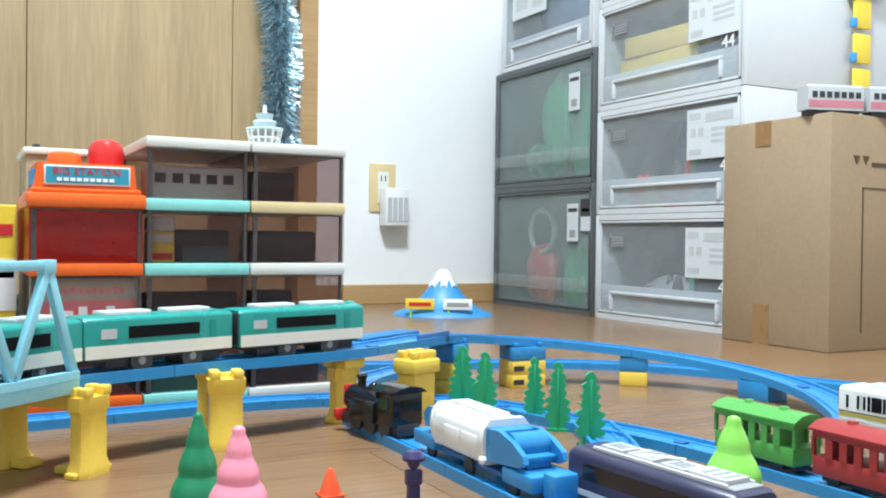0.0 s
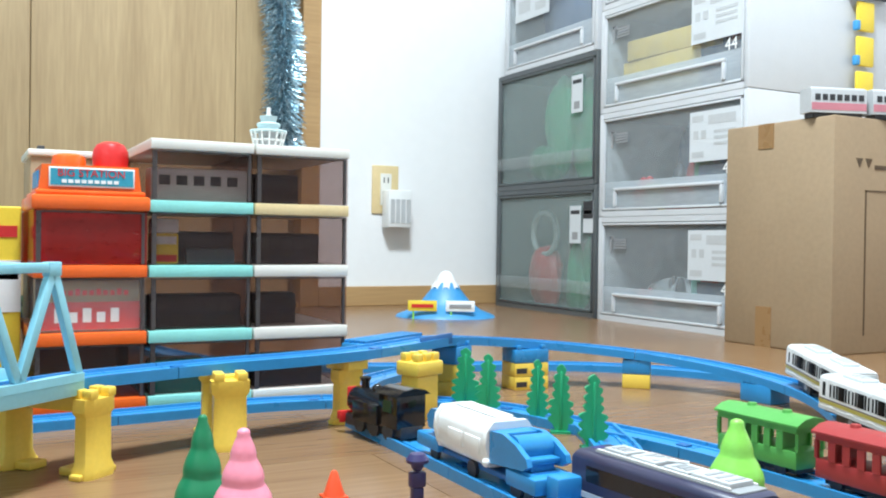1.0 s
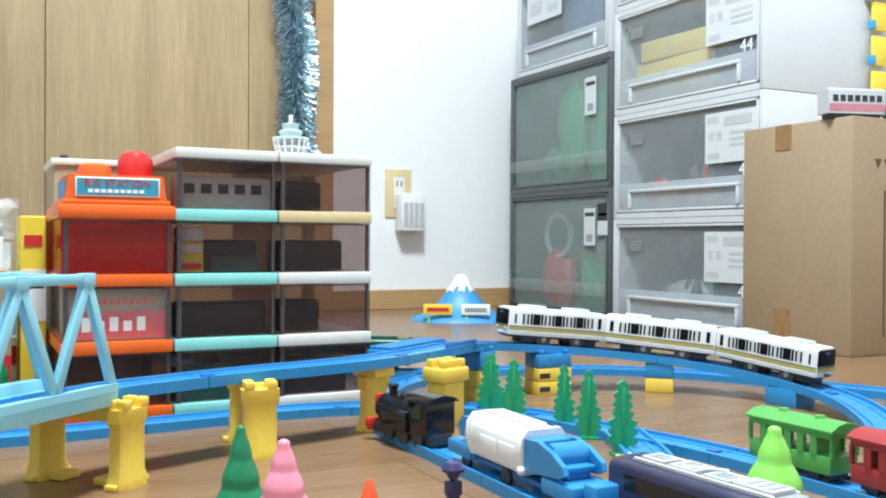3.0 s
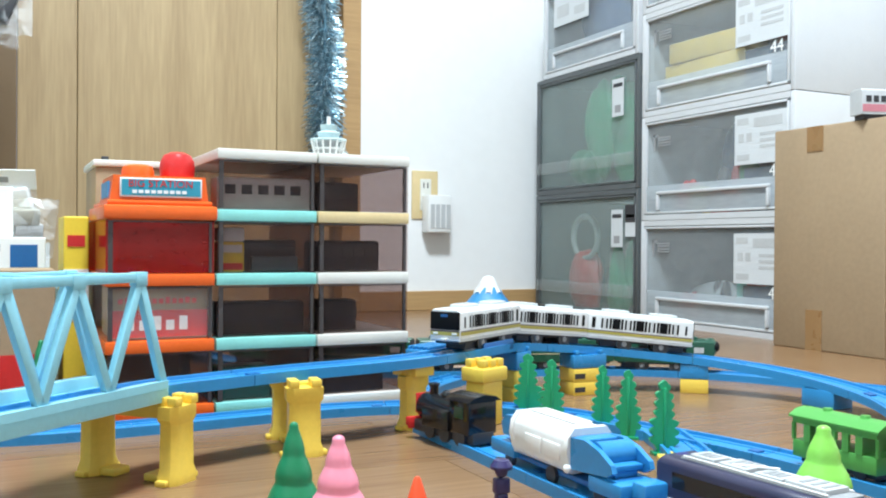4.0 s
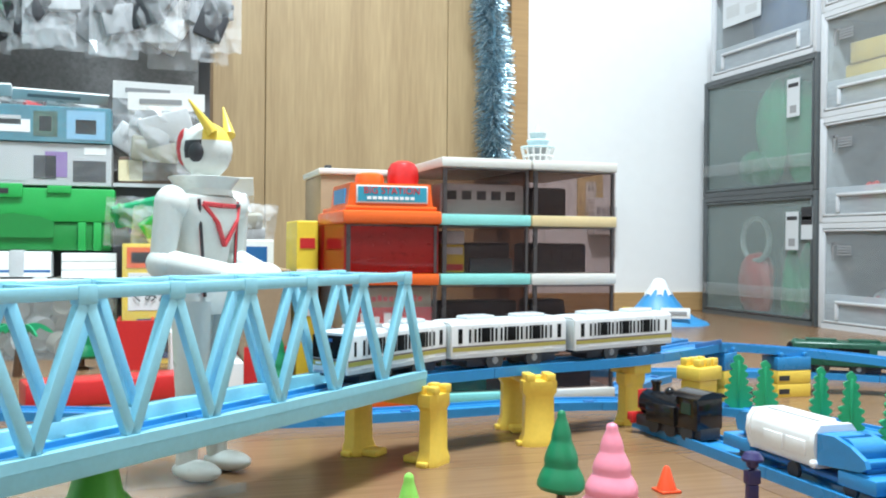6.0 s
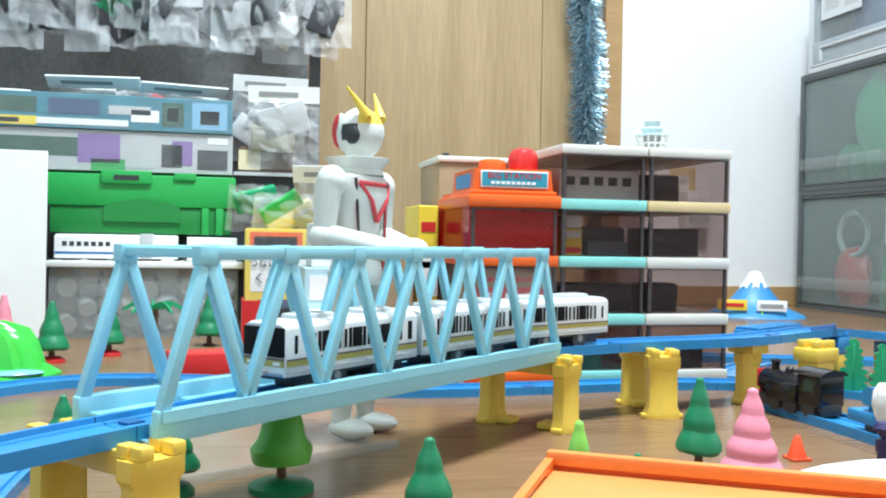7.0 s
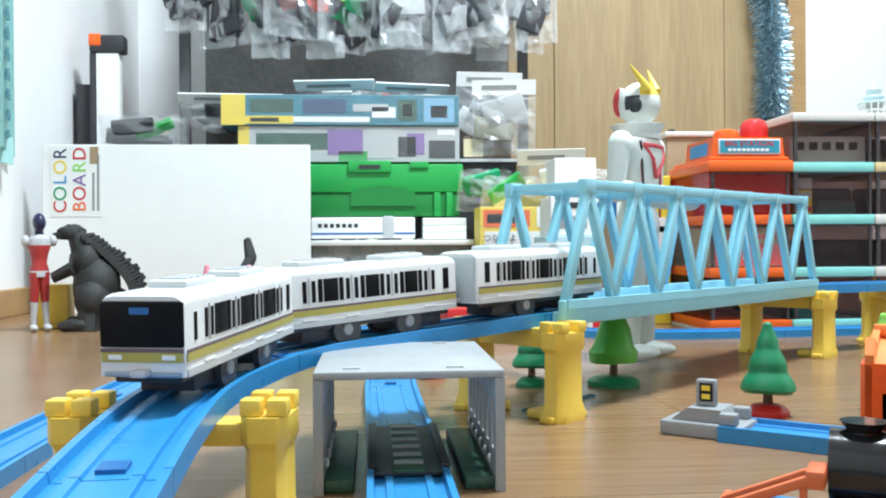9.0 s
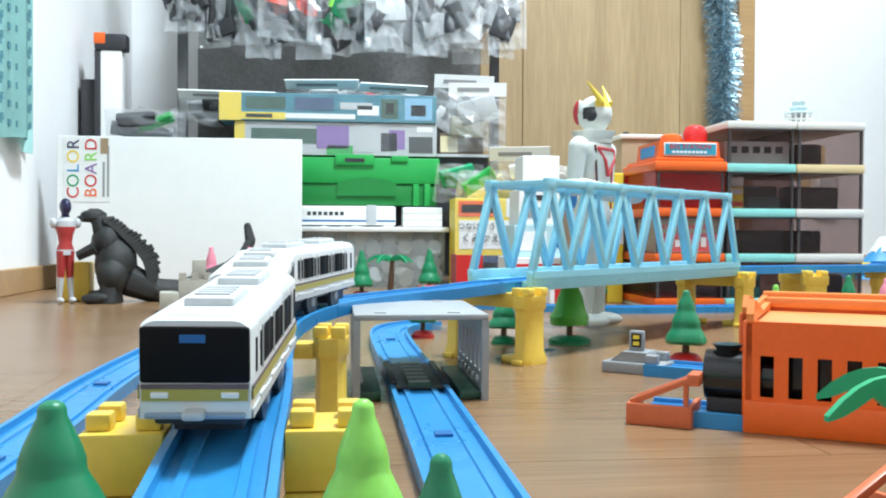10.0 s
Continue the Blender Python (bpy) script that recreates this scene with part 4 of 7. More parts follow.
bm.faces.new(cap[-1])
part("snow_cap", bm, SNOW, mt)
for x0, x1, mm in ((-0.085, -0.02, YBOX), (0.0, 0.065, SNOW)):
    sg = part("sign_board", B(x0, x1, -0.062, -0.058, 0.018, 0.042, bevel=0.001), mm, mt)
    part("print_bar", B(x0 + 0.008, x1 - 0.008, -0.0635, -0.062, 0.026, 0.034), RED if mm == YBOX else GREYINK, sg, smooth=False)
    part("post", B(x0 + 0.01, x0 + 0.014, -0.06, -0.056, 0.0, 0.02), LIME, sg)
mt.rotation_euler = (0, 0, radians(-27))

# ---- cabinets of small drawers ----
CY, CD = 1.0, 0.20
ROWS_Z = (0.004, 0.070, 0.1365, 0.2025)


def small_unit(x0, x1, z0, z1, rail_mat, glass, label, y=CY, rim=0.012):
    u = thing("small_drawer_unit", pose(x0, y, z0), label, "drawer unit", "little stacked drawers")
    w, h = x1 - x0, z1 - z0
    part("rail", B(0.0005, w - 0.0005, -0.003, CD, 0, rim, bevel=0.0006), rail_mat, u)
    part("side_wall", B(0.0008, 0.003, 0.0, CD, rim, h), glass, u, smooth=False)
    part("side_wall", B(w - 0.003, w - 0.0008, 0.0, CD, rim, h), glass, u, smooth=False)
    part("back_wall", B(0.003, w - 0.003, CD - 0.003, CD, rim, h), glass, u, smooth=False)
    d = part("drawer_front", B(0.003, w - 0.003, 0.0, 0.003, rim + 0.001, h - 0.001, bevel=0.0008), glass, u, "see-through tinted drawer front")
    for q in ((0.003, 0.0075, rim + 0.001, h - 0.001), (w - 0.006, w - 0.003, rim + 0.001, h - 0.001), (0.0075, w - 0.006, h - 0.0025, h - 0.001)):
        part("front_edge", B(q[0], q[1], -0.001, 0.0025, q[2], q[3]), SMOKEDK, d, smooth=False)
    return u


SMOKEDK = mat("smoky dark edge plastic", (0.06, 0.05, 0.05), 0.3)
ZS = list(ROWS_Z) + [0.2665]
cols = ((0.0715, 0.178, (ORANGE, ORANGE, ORANGE)), (0.179, 0.286, (MINT, MINT, MINT, MINT)), (0.287, 0.394, (IVORY, IVORY, IVORY, BEIGE)))
for ci, (x0, x1, tone) in enumerate(cols):
    for k in range(len(tone)):
        gl = REDGLASS if (ci == 0 and k == 2) else FILM2 if (ci == 0 and k == 1) else SMOKE
        small_unit(x0, x1, ZS[k], ZS[k + 1], tone[k], gl, "little storage drawer unit with tinted front and %s rail" % ("orange" if ci == 0 else "mint" if tone[k] == MINT else "ivory"))
    if ci:
        part_top = thing("top_board", pose(x0, CY, 0.2665), "ivory plastic top board of the little drawers", "cabinet top")
        part("board", B(0.0005, x1 - x0 - 0.0005, -0.004, CD + 0.002, 0, 0.0105, bevel=0.001), IVORY, part_top)
part_base = thing("floor_strip", pose(0.0715, CY, 0), "ivory plastic foot strip under the little drawers", "cabinet foot")
part("strip", B(0, 0.3225, 0.002, CD, 0, 0.0038), IVORY, part_base)


def stored(name, x0, x1, y0, y1, z0, z1, mm, label, cat="toy"):
    return tagged(part(name, B(x0, x1, y0, y1, z0, z1, bevel=0.002), mm), label, cat, "toys kept in the little drawers")


def stored_train(x0, x1, y, z, mm, band=None):
    c = thing("stored_train", pose((x0 + x1) / 2, y, z), "toy train car lying in a tinted drawer", "toy train", "toys kept in the little drawers")
    w = (x1 - x0) / 2
    part("body", rounded(bmesh.new(), -w, w, 0.016, 0.0, 0.034, 0.005, 0.02), mm, c)
    for q in range(5):
        part("window", B(-w + 0.008 + q * (2 * w - 0.012) / 5, -w + 0.019 + q * (2 * w - 0.012) / 5, -0.0168, -0.0158, 0.016, 0.026), DARK if mm != DARK else TYRE, c)
    return c


stored_train(0.183, 0.283, 1.03, 0.2155, WHITE)
stored_train(0.30, 0.35, 1.06, 0.2155, DARK)
stored_train(0.2135, 0.272, 1.045, 0.1495, DARK)
stored("grey_carton", 0.219, 0.270, 1.012, 1.02, 0.1495, 0.166, mat("slate blue plastic", (0.07, 0.10, 0.12), 0.4), "slate grey toy part in a drawer")
yc = stored("yellow_carton", 0.1835, 0.2105, 1.008, 1.03, 0.1495, 0.181, YBOX, "small yellow carton with red lettering in a drawer", "carton")
part("print_bar", B(0.1855, 0.208, 1.0073, 1.0085, 0.170, 0.178), PAPER, yc, smooth=False)
part("print_bar", B(0.1865, 0.2085, 1.0073, 1.0085, 0.152, 0.159), RED, yc, smooth=False)
stored("blue_white_carton", 0.1835, 0.2105, 1.008, 1.03, 0.1815, 0.196, PAPER, "small white and blue carton in a drawer", "carton")
stored_train(0.293, 0.372, 1.05, 0.1495, DARK)
stored_train(0.185, 0.28, 1.04, 0.083, DARK)
stored_train(0.30, 0.345, 1.05, 0.083, DARK)
stored_train(0.185, 0.24, 1.03, 0.0165, TEAL)
stored_train(0.295, 0.37, 1.03, 0.0165, DARK)
mb = stored("cardboard_carton", 0.079, 0.172, 1.008, 1.10, 0.083, 0.134, CARD, "brown carton with a red printed band behind a drawer front", "carton")
part("red_band", B(0.079, 0.172, 1.0065, 1.0085, 0.085, 0.112), RED, mb, smooth=False)
for k in range(5):
    part("print_bar", B(0.092 + k * 0.013, 0.100 + k * 0.013, 1.0055, 1.0066, 0.092, 0.106 - 0.004 * (k % 2)), PAPER, mb, smooth=False)
for k in range(12):
    part("print_bar", B(0.085 + k * 0.0065, 0.0895 + k * 0.0065, 1.0072, 1.0085, 0.1185, 0.1235 + 0.0015 * (k % 3 == 1)), RED, mb, smooth=False)
stored("red_board", 0.085, 0.166, 1.012, 1.016, 0.1495, 0.195, BRICKRED, "red board behind the red drawer front", "board")

# orange toy station on the first column
sx0, sx1 = 0.0715, 0.178
stn = thing("toy_station", pose(0, 0, 0.2025), "orange plastic toy station roof with a printed sign", "toy station")
part("eave_slab", B(sx0 - 0.002, sx1 + 0.002, CY - 0.006, CY + 0.15, 0.0, 0.0145, bevel=0.003), ORANGE, stn)
part("step", B(sx0 + 0.002, sx1 - 0.002, CY, CY + 0.14, 0.0145, 0.0195, bevel=0.002), ORANGE, stn)
part("sign_house", slab(bmesh.new(), [(sx0 + 0.005, 0.0195), (sx1 - 0.006, 0.0195), (sx1 - 0.009, 0.044), (sx0 + 0.008, 0.044)], "y", CY + 0.004, CY + 0.10), ORANGE, stn)
sg = part("sign_board", B(sx0 + 0.014, sx1 - 0.013, CY + 0.001, CY + 0.004, 0.0225, 0.0415, bevel=0.0006), PAPER, stn)
part("sign_field", B(sx0 + 0.0155, sx1 - 0.0145, CY + 0.0003, CY + 0.001, 0.0240, 0.0400), mat("sign blue", (0.03, 0.30, 0.42), 0.4), sg, smooth=False)
words("sign_words", "BIG STATION", 0.0105, RED, sg, pose(0.1245, CY + 0.0000, 0.0358, 90, 0, 0), "red sign lettering")
for k in range(9):
    part("print_bar", B(0.097 + k * 0.006, 0.1015 + k * 0.006, CY - 0.0002, CY + 0.0004, 0.0262, 0.0295), PAPER, sg, smooth=False)
part("side_window", B(sx0 + 0.0045, sx0 + 0.0065, CY + 0.02, CY + 0.08, 0.0225, 0.0385), FUJI, stn)
part("orange_dome", lathe(bmesh.new(), [(0.016, 0.044), (0.016, 0.050), (0.0145, 0.0545), (0.009, 0.0565), (0.0005, 0.057)], 28, x=0.106, y=CY + 0.03), ORANGE, stn)
rb = tagged(part("red_ball", lathe(bmesh.new(), [(0.0002, 0.0), (0.0172, 0.0), (0.0180, 0.010), (0.0172, 0.018), (0.0135, 0.0245), (0.007, 0.0275), (0.0005, 0.028)], 28), RED), "red plastic ball cap on the toy station", "toy")
rb.matrix_basis = pose(0.147, CY + 0.040, 0.2467)
wb = thing("white_lid_box", pose(0.08, 1.19, 0), "brown box with a white lid behind the toy station", "box")
part("carton", B(0, 0.11, 0, 0.12, 0, 0.268, bevel=0.002), CARD, wb)
part("lid", B(-0.003, 0.113, -0.003, 0.123, 0.268, 0.276, bevel=0.002), IVORY, wb)
part("knob", B(0.008, 0.016, 0.01, 0.02, 0.276, 0.281, bevel=0.001), DARK, wb)

# control tower model on the cabinet
PALEM = mat("pale blue green plastic", (0.50, 0.63, 0.65), 0.4)
ct = thing("toy_control_tower", pose(0.318, 1.055, 0.277), "white and pale blue lattice toy control tower", "toy tower")
part("base", lathe(bmesh.new(), [(0.0155, 0), (0.0185, 0.0)], 20), WHITE, ct)
for k in range(14):
    a = 2 * math.pi * k / 14
    part("lattice_bar", tube(bmesh.new(), (0.0145 * math.cos(a), 0.0145 * math.sin(a), 0), (0.0195 * math.cos(a), 0.0195 * math.sin(a), 0.020), 0.0011, n=6), WHITE, ct)
for z, r in ((0.0, 0.0150), (0.010, 0.0172), (0.020, 0.0200)):
    part("lattice_ring", lathe(bmesh.new(), [(r - 0.0005, z), (r + 0.001, z + 0.0008), (r + 0.0005, z + 0.002)], 24), WHITE if z < 0.02 else PALEM, ct)
part("core", cyl(bmesh.new(), 0.010, 0.012, 0, 0.022), LGREY, ct)
part("cabin", lathe(bmesh.new(), [(0.0105, 0.022), (0.0135, 0.029), (0.0125, 0.030), (0.009, 0.031)], 20), PALEM, ct)
part("deck", lathe(bmesh.new(), [(0.0085, 0.031), (0.010, 0.038), (0.004, 0.039)], 20), PALEM, ct)
part("mast", cyl(bmesh.new(), 0.0025, 0.002, 0.039, 0.048, n=10), WHITE, ct)

# ---- toy trees and small pieces round the line ----
def cone_tree(x, y, h, r, mm, label, base=None, trunk=0.2, tiers=3):
    t = thing("toy_tree", pose(x, y, 0, 0, 0, (x * 997) % 360), label, "toy tree", "toy trees")
    z0 = h * trunk
    prof, hh = [], h - z0
    for k in range(tiers):
        for q, swell in ((0.0, 0.95), (0.18, 1.05), (0.42, 1.09), (0.68, 1.05), (0.90, 0.97)):
            f = (k + q) / tiers
            prof.append((r * 1.08 * swell * (1 - f * 0.84) * (0.90 if f == 0 else 1), z0 + hh * 0.95 * f))
    prof += [(r * 0.19, h * 0.965), (r * 0.16, h * 0.985), (r * 0.08, h)]
    bm = lathe(bmesh.new(), prof, 24)
    for v in bm.verts:
        a = math.atan2(v.co.y, v.co.x)
        v.co.z += 0.0010 * math.sin(2 * a + x * 40) * (1 - v.co.z / h)
    part("crown", bm, mm, t)
    if z0 > 0.004:
        part("trunk", cyl(bmesh.new(), r * 0.22, r * 0.18, 0.002, z0 + 0.002, n=10), BROWN, t)
    if base:
        part("base", lathe(bmesh.new(), [(r * 0.85, 0), (r * 0.85, 0.003), (r * 0.6, 0.007), (r * 0.25, 0.008)], 20), base, t)
    else:
        part("base", lathe(bmesh.new(), [(r * 0.5, 0), (r * 0.5, 0.002), (r * 0.25, 0.004)], 14), BROWN, t)
    return t


cone_tree(0.145, 0.609, 0.068, 0.0155, GREEN, "dark green plastic toy fir tree")
cone_tree(0.157, 0.559, 0.068, 0.0200, PINK, "pink plastic toy blossom tree", trunk=0.12, tiers=4)
cone_tree(0.450, 0.468, 0.067, 0.0230, LIME, "lime green plastic toy tree", trunk=0.1)
cone_tree(0.0, 0.477, 0.066, 0.0135, LIME, "small lime green plastic toy tree")
cone_tree(0.031, 0.468, 0.049, 0.011, GREEN, "tiny green plastic toy tree")
cone_tree(-0.087, 0.465, 0.062, 0.0165, GREEN, "green plastic toy fir tree on a red base", base=RED, trunk=0.25)
cone_tree(-0.221, 0.607, 0.052, 0.015, GREEN, "dark green plastic toy tree on a green base", base=GREEN, trunk=0.3)
cone_tree(-0.463, -0.045, 0.064, 0.020, GREEN, "dark green plastic toy fir tree beside the ramp")
cone_tree(-0.379, -0.050, 0.064, 0.0165, LIME, "lime green plastic toy tree beside the ramp")
cone_tree(-0.362, -0.092, 0.0585, 0.014, GREEN, "small green plastic toy tree beside the ramp")
cone_tree(-0.297, 0.665, 0.055, 0.014, GREEN, "green plastic toy tree on a red base", base=RED, trunk=0.3)
cone_tree(-0.407, 1.262, 0.078, 0.020, GREEN, "green plastic toy fir tree on a red base", base=RED)
cone_tree(-0.345, 1.325, 0.080, 0.019, GREEN, "green plastic toy fir tree on a red base", base=RED)
cone_tree(-0.424, 0.835, 0.062, 0.019, GREEN, "dark green plastic toy fir tree by the floor rail")
cone_tree(-0.215, 1.43, 0.080, 0.020, GREEN, "green plastic toy fir tree")
cone_tree(0.02, 1.12, 0.075, 0.016, GREEN, "green plastic toy fir tree")

lt = thing("toy_tree", pose(-0.154, 0.606, 0), "light green rounded toy tree on a green base", "toy tree", "toy trees")
bm = lathe(bmesh.new(), [(0.019, 0.019), (0.0195, 0.026), (0.016, 0.034), (0.0125, 0.046), (0.008, 0.056), (0.003, 0.059)], 20)
for v in bm.verts:
    v.co += v.co.normalized() * 0.0035 * noise.noise(v.co * 90)
part("crown", bm, mat("fresh green plastic", (0.09, 0.42, 0.05), 0.4), lt)
part("trunk", cyl(bmesh.new(), 0.0035, 0.003, 0.004, 0.022, n=10), BROWN, lt)
part("base", lathe(bmesh.new(), [(0.021, 0), (0.021, 0.004), (0.015, 0.007), (0.004, 0.008)], 20), GREEN, lt)


def flat_fir(x, y, h, w, label="flat green plastic toy fir beside the rail"):
    t = thing("toy_fir", pose(x, y, 0, 0, 0, -27 + (x * 1371) % 30 - 15), label, "toy tree", "flat toy firs")
    n = 7
    left, right = [], []
    for k in range(n):
        z = h * (0.12 + 0.85 * k / n)
        r = w * (1 - 0.72 * k / n) * (0.9 + 0.2 * ((k * 7) % 3) / 2)
        right += [(r * 0.66, z), (r * 0.92, z + h * 0.035), (r, z + h * 0.075), (r * 0.86, z + h * 0.095)]
        left += [(-r * 0.66, z + h * 0.02), (-r * 0.92, z + h * 0.055), (-r, z + h * 0.095), (-r * 0.86, z + h * 0.115)]
    outline = [(-w * 0.28, 0.0), (w * 0.28, 0.0)] + right + [(0.001, h), (-0.001, h)] + left[::-1]
    part("foliage", slab(bmesh.new(), outline, "y", -0.0022, 0.0022), LEAF, t)
    part("stem", B(-0.0014, 0.0014, -0.0035, 0.0035, 0.0, h * 0.9, bevel=0.0006), LEAF, t)
    part("foot", B(-w * 0.7, w * 0.7, -0.006, 0.006, 0.0, 0.0025), LEAF, t)
    return t


for x, y, h, w in ((0.487, 0.892, 0.064, 0.0145), (0.490, 0.850, 0.0625, 0.0125), (0.514, 0.795, 0.062, 0.0105), (0.508, 0.746, 0.064, 0.0115), (0.496, 0.680, 0.064, 0.0125)):
    flat_fir(x, y, h, w * 1.18)

cn = thing("traffic_cone", pose(0.240, 0.630, 0), "small orange-red plastic toy traffic cone", "toy cone")
part("cone", lathe(bmesh.new(), [(0.0075, 0.002), (0.0025, 0.0175), (0.0012, 0.019)], 18), mat("signal red plastic", (0.80, 0.08, 0.02), 0.4), cn)
part("foot", B(-0.008, 0.008, -0.008, 0.008, 0, 0.0020, bevel=0.0006), MATS["signal red plastic"], cn)

dl = bmesh.new()
box(dl, -0.004, 0.004, -0.003, 0.003, 0, 0.0135, bevel=0.001)
box(dl, -0.0055, 0.0055, -0.0035, 0.0035, 0.0135, 0.024, bevel=0.0015)
ball(dl, 0.0045, 0, 0, 0.0285)
lathe(dl, [(0.0075, 0.030), (0.0078, 0.032), (0.005, 0.036), (0.001, 0.0365)], 16)
tagged(part("toy_doll", dl, PURPLE), "tiny purple plastic doll with a flat cap", "toy doll").matrix_basis = pose(0.282, 0.586, 0)

# steam engine with wagon load, facing the raised line
se = thing("toy_steam_engine", pose(0.345, 0.788, 0.0085, 0, 0, 101), "black toy steam engine with a red buffer beam", "toy engine")
part("chassis", B(-0.045, 0.042, -0.012, 0.012, 0.0, 0.010, bevel=0.001), DARK, se)
part("boiler", cyl(bmesh.new(), 0.0125, 0.0125, -0.022, 0.034, n=22, m=Matrix.Translation((0.004, 0, 0.022)) @ Matrix.Rotation(math.pi / 2, 4, "Y")), BLACK, se)
part("cab", B(-0.044, -0.016, -0.0155, 0.0155, 0.008, 0.037, bevel=0.0015), BLACK, se)
part("cab_roof", slab(bmesh.new(), [(-0.018, 0.037), (-0.012, 0.041), (0.0, 0.043), (0.012, 0.041), (0.018, 0.037)], "x", -0.047, -0.013), BLACK, se)
for sgn in (-1, 1):
    part("side_tank", B(-0.016, 0.022, sgn * 0.0145 - 0.003, sgn * 0.0145 + 0.003, 0.008, 0.026, bevel=0.001), BLACK, se)
    part("cab_window", B(-0.036, -0.024, sgn * 0.0157 - 0.0004, sgn * 0.0157 + 0.0004, 0.022, 0.032), mat("green tint glass", (0.02, 0.06, 0.04), 0.1), se)
    for k in range(3):
        part("wheel", cyl(bmesh.new(), 0.0078, 0.0078, -0.0015, 0.0015, n=18, m=Matrix.Translation((-0.03 + k * 0.022, sgn * 0.0138, 0.0052)) @ Matrix.Rotation(math.pi / 2, 4, "X")), DARK, se)
part("chimney", lathe(bmesh.new(), [(0.004, 0.032), (0.004, 0.040), (0.0055, 0.043), (0.005, 0.044)], 16, x=0.027), BLACK, se)
part("dome", ball(bmesh.new(), 0.005, 0.008, 0, 0.035), BLACK, se)
part("red_front_plate", B(0.0385, 0.0415, -0.011, 0.011, 0.016, 0.034, bevel=0.001), RED, se)
part("buffer_beam", B(0.042, 0.0465, -0.0165, 0.0165, 0.001, 0.012, bevel=0.0015), RED, se)
for sgn in (-1, 1):
    part("buffer", B(0.0465, 0.052, sgn * 0.011 - 0.004, sgn * 0.011 + 0.004, 0.003, 0.011, bevel=0.0012), RED, se)

wg = thing("toy_wagon", pose(0.356, 0.617, 0.0085, 0, 0, 90), "blue toy flat wagon carrying a white tank and blue truck", "toy wagon")
part("deck", B(-0.085, 0.085, -0.0125, 0.0125, 0.005, 0.009, bevel=0.001), RAILDK, wg)
for q in (-1, 1):
    en = part("end_deck", B(min(q * 0.087, q * 0.050), max(q * 0.087, q * 0.050), -0.0175, 0.0175, 0.0055, 0.0165, bevel=0.0015), RAIL, wg)
    part("recess", B(q * 0.070 - 0.005, q * 0.070 + 0.005, -0.010, 0.010, 0.0160, 0.0168), RAILDK, en)
    part("pivot_block", B(q * 0.060 - 0.010, q * 0.060 + 0.010, -0.0095, 0.0095, 0.0165, 0.0215, bevel=0.001), RAIL, en)
tb = slab(bmesh.new(), [(-0.0150, 0.0105), (0.0150, 0.0105), (0.0178, 0.0150), (0.0192, 0.0260), (0.0182, 0.0350), (0.0135, 0.0415), (0.0060, 0.0440), (-0.0060, 0.0440), (-0.0135, 0.0415), (-0.0182, 0.0350), (-0.0192, 0.0260), (-0.0178, 0.0150)], "x", -0.028, 0.051)
bmesh.ops.bevel(tb, geom=tb.edges[:], offset=0.0022, segments=2, affect="EDGES", profile=0.5)
tank = part("white_tank", tb, WHITE, wg, "white rounded tank load")
for q in (-0.0285, 0.047):
    part("end_flange", slab(bmesh.new(), [(-0.0165, 0.0115), (0.0165, 0.0115), (0.0204, 0.0262), (0.0190, 0.0365), (0.0138, 0.0430), (-0.0138, 0.0430), (-0.0190, 0.0365), (-0.0204, 0.0262)], "x", q, q + 0.005), WHITE, tank)
for sgn in (-1, 1):
    part("filler_knob", ball(bmesh.new(), 0.0034, -0.0270, sgn * 0.0185, 0.0150), WHITE, tank)
    for x0 in (-0.018, 0.008):
        part("side_panel", B(x0, x0 + 0.022, sgn * 0.0188 - 0.0008, sgn * 0.0188 + 0.0008, 0.0185, 0.0300, bevel=0.0006), WHITE, tank)
part("top_hatch", B(-0.020, 0.042, -0.0075, 0.0075, 0.0438, 0.0452, bevel=0.0006), WHITE, tank)
trk = part("load_carrier", B(-0.072, -0.029, -0.0125, 0.0125, 0.0215, 0.0255, bevel=0.001), RAIL, wg, "blue arched load carrier")
for sgn in (-1, 1):
    part("side_arm", slab(bmesh.new(), [(-0.078, 0.0225), (-0.072, 0.0190), (-0.029, 0.0150), (-0.029, 0.0375), (-0.046, 0.0385), (-0.062, 0.0345), (-0.076, 0.0275)], "y", sgn * 0.0155 - 0.002, sgn * 0.0155 + 0.002), RAIL, trk)
part("drum", cyl(bmesh.new(), 0.0095, 0.0095, -0.0134, 0.0134, n=24, m=Matrix.Translation((-0.054, 0, 0.0290)) @ Matrix.Rotation(math.pi / 2, 4, "X")), RAIL, trk)
part("top_plate", B(-0.043, -0.029, -0.0134, 0.0134, 0.0345, 0.0380, bevel=0.001), RAIL, trk)
part("load_carrier", slab(bmesh.new(), [(0.0512, 0.0220), (0.068, 0.0220), (0.071, 0.0310), (0.064, 0.0375), (0.0512, 0.0385)], "y", -0.0165, 0.0165), RAIL, wg)
for i in (-0.06, 0.0, 0.06):
    for sgn in (-1, 1):
        part("wheel", cyl(bmesh.new(), 0.0065, 0.0065, -0.0015, 0.0015, n=18, m=Matrix.Translation((i, sgn * 0.0138, 0.0042)) @ Matrix.Rotation(math.pi / 2, 4, "X")), DARK, wg)
part("wagon_block", B(-0.102, -0.088, -0.010, 0.010, 0.003, 0.020, bevel=0.002), RAIL, wg)

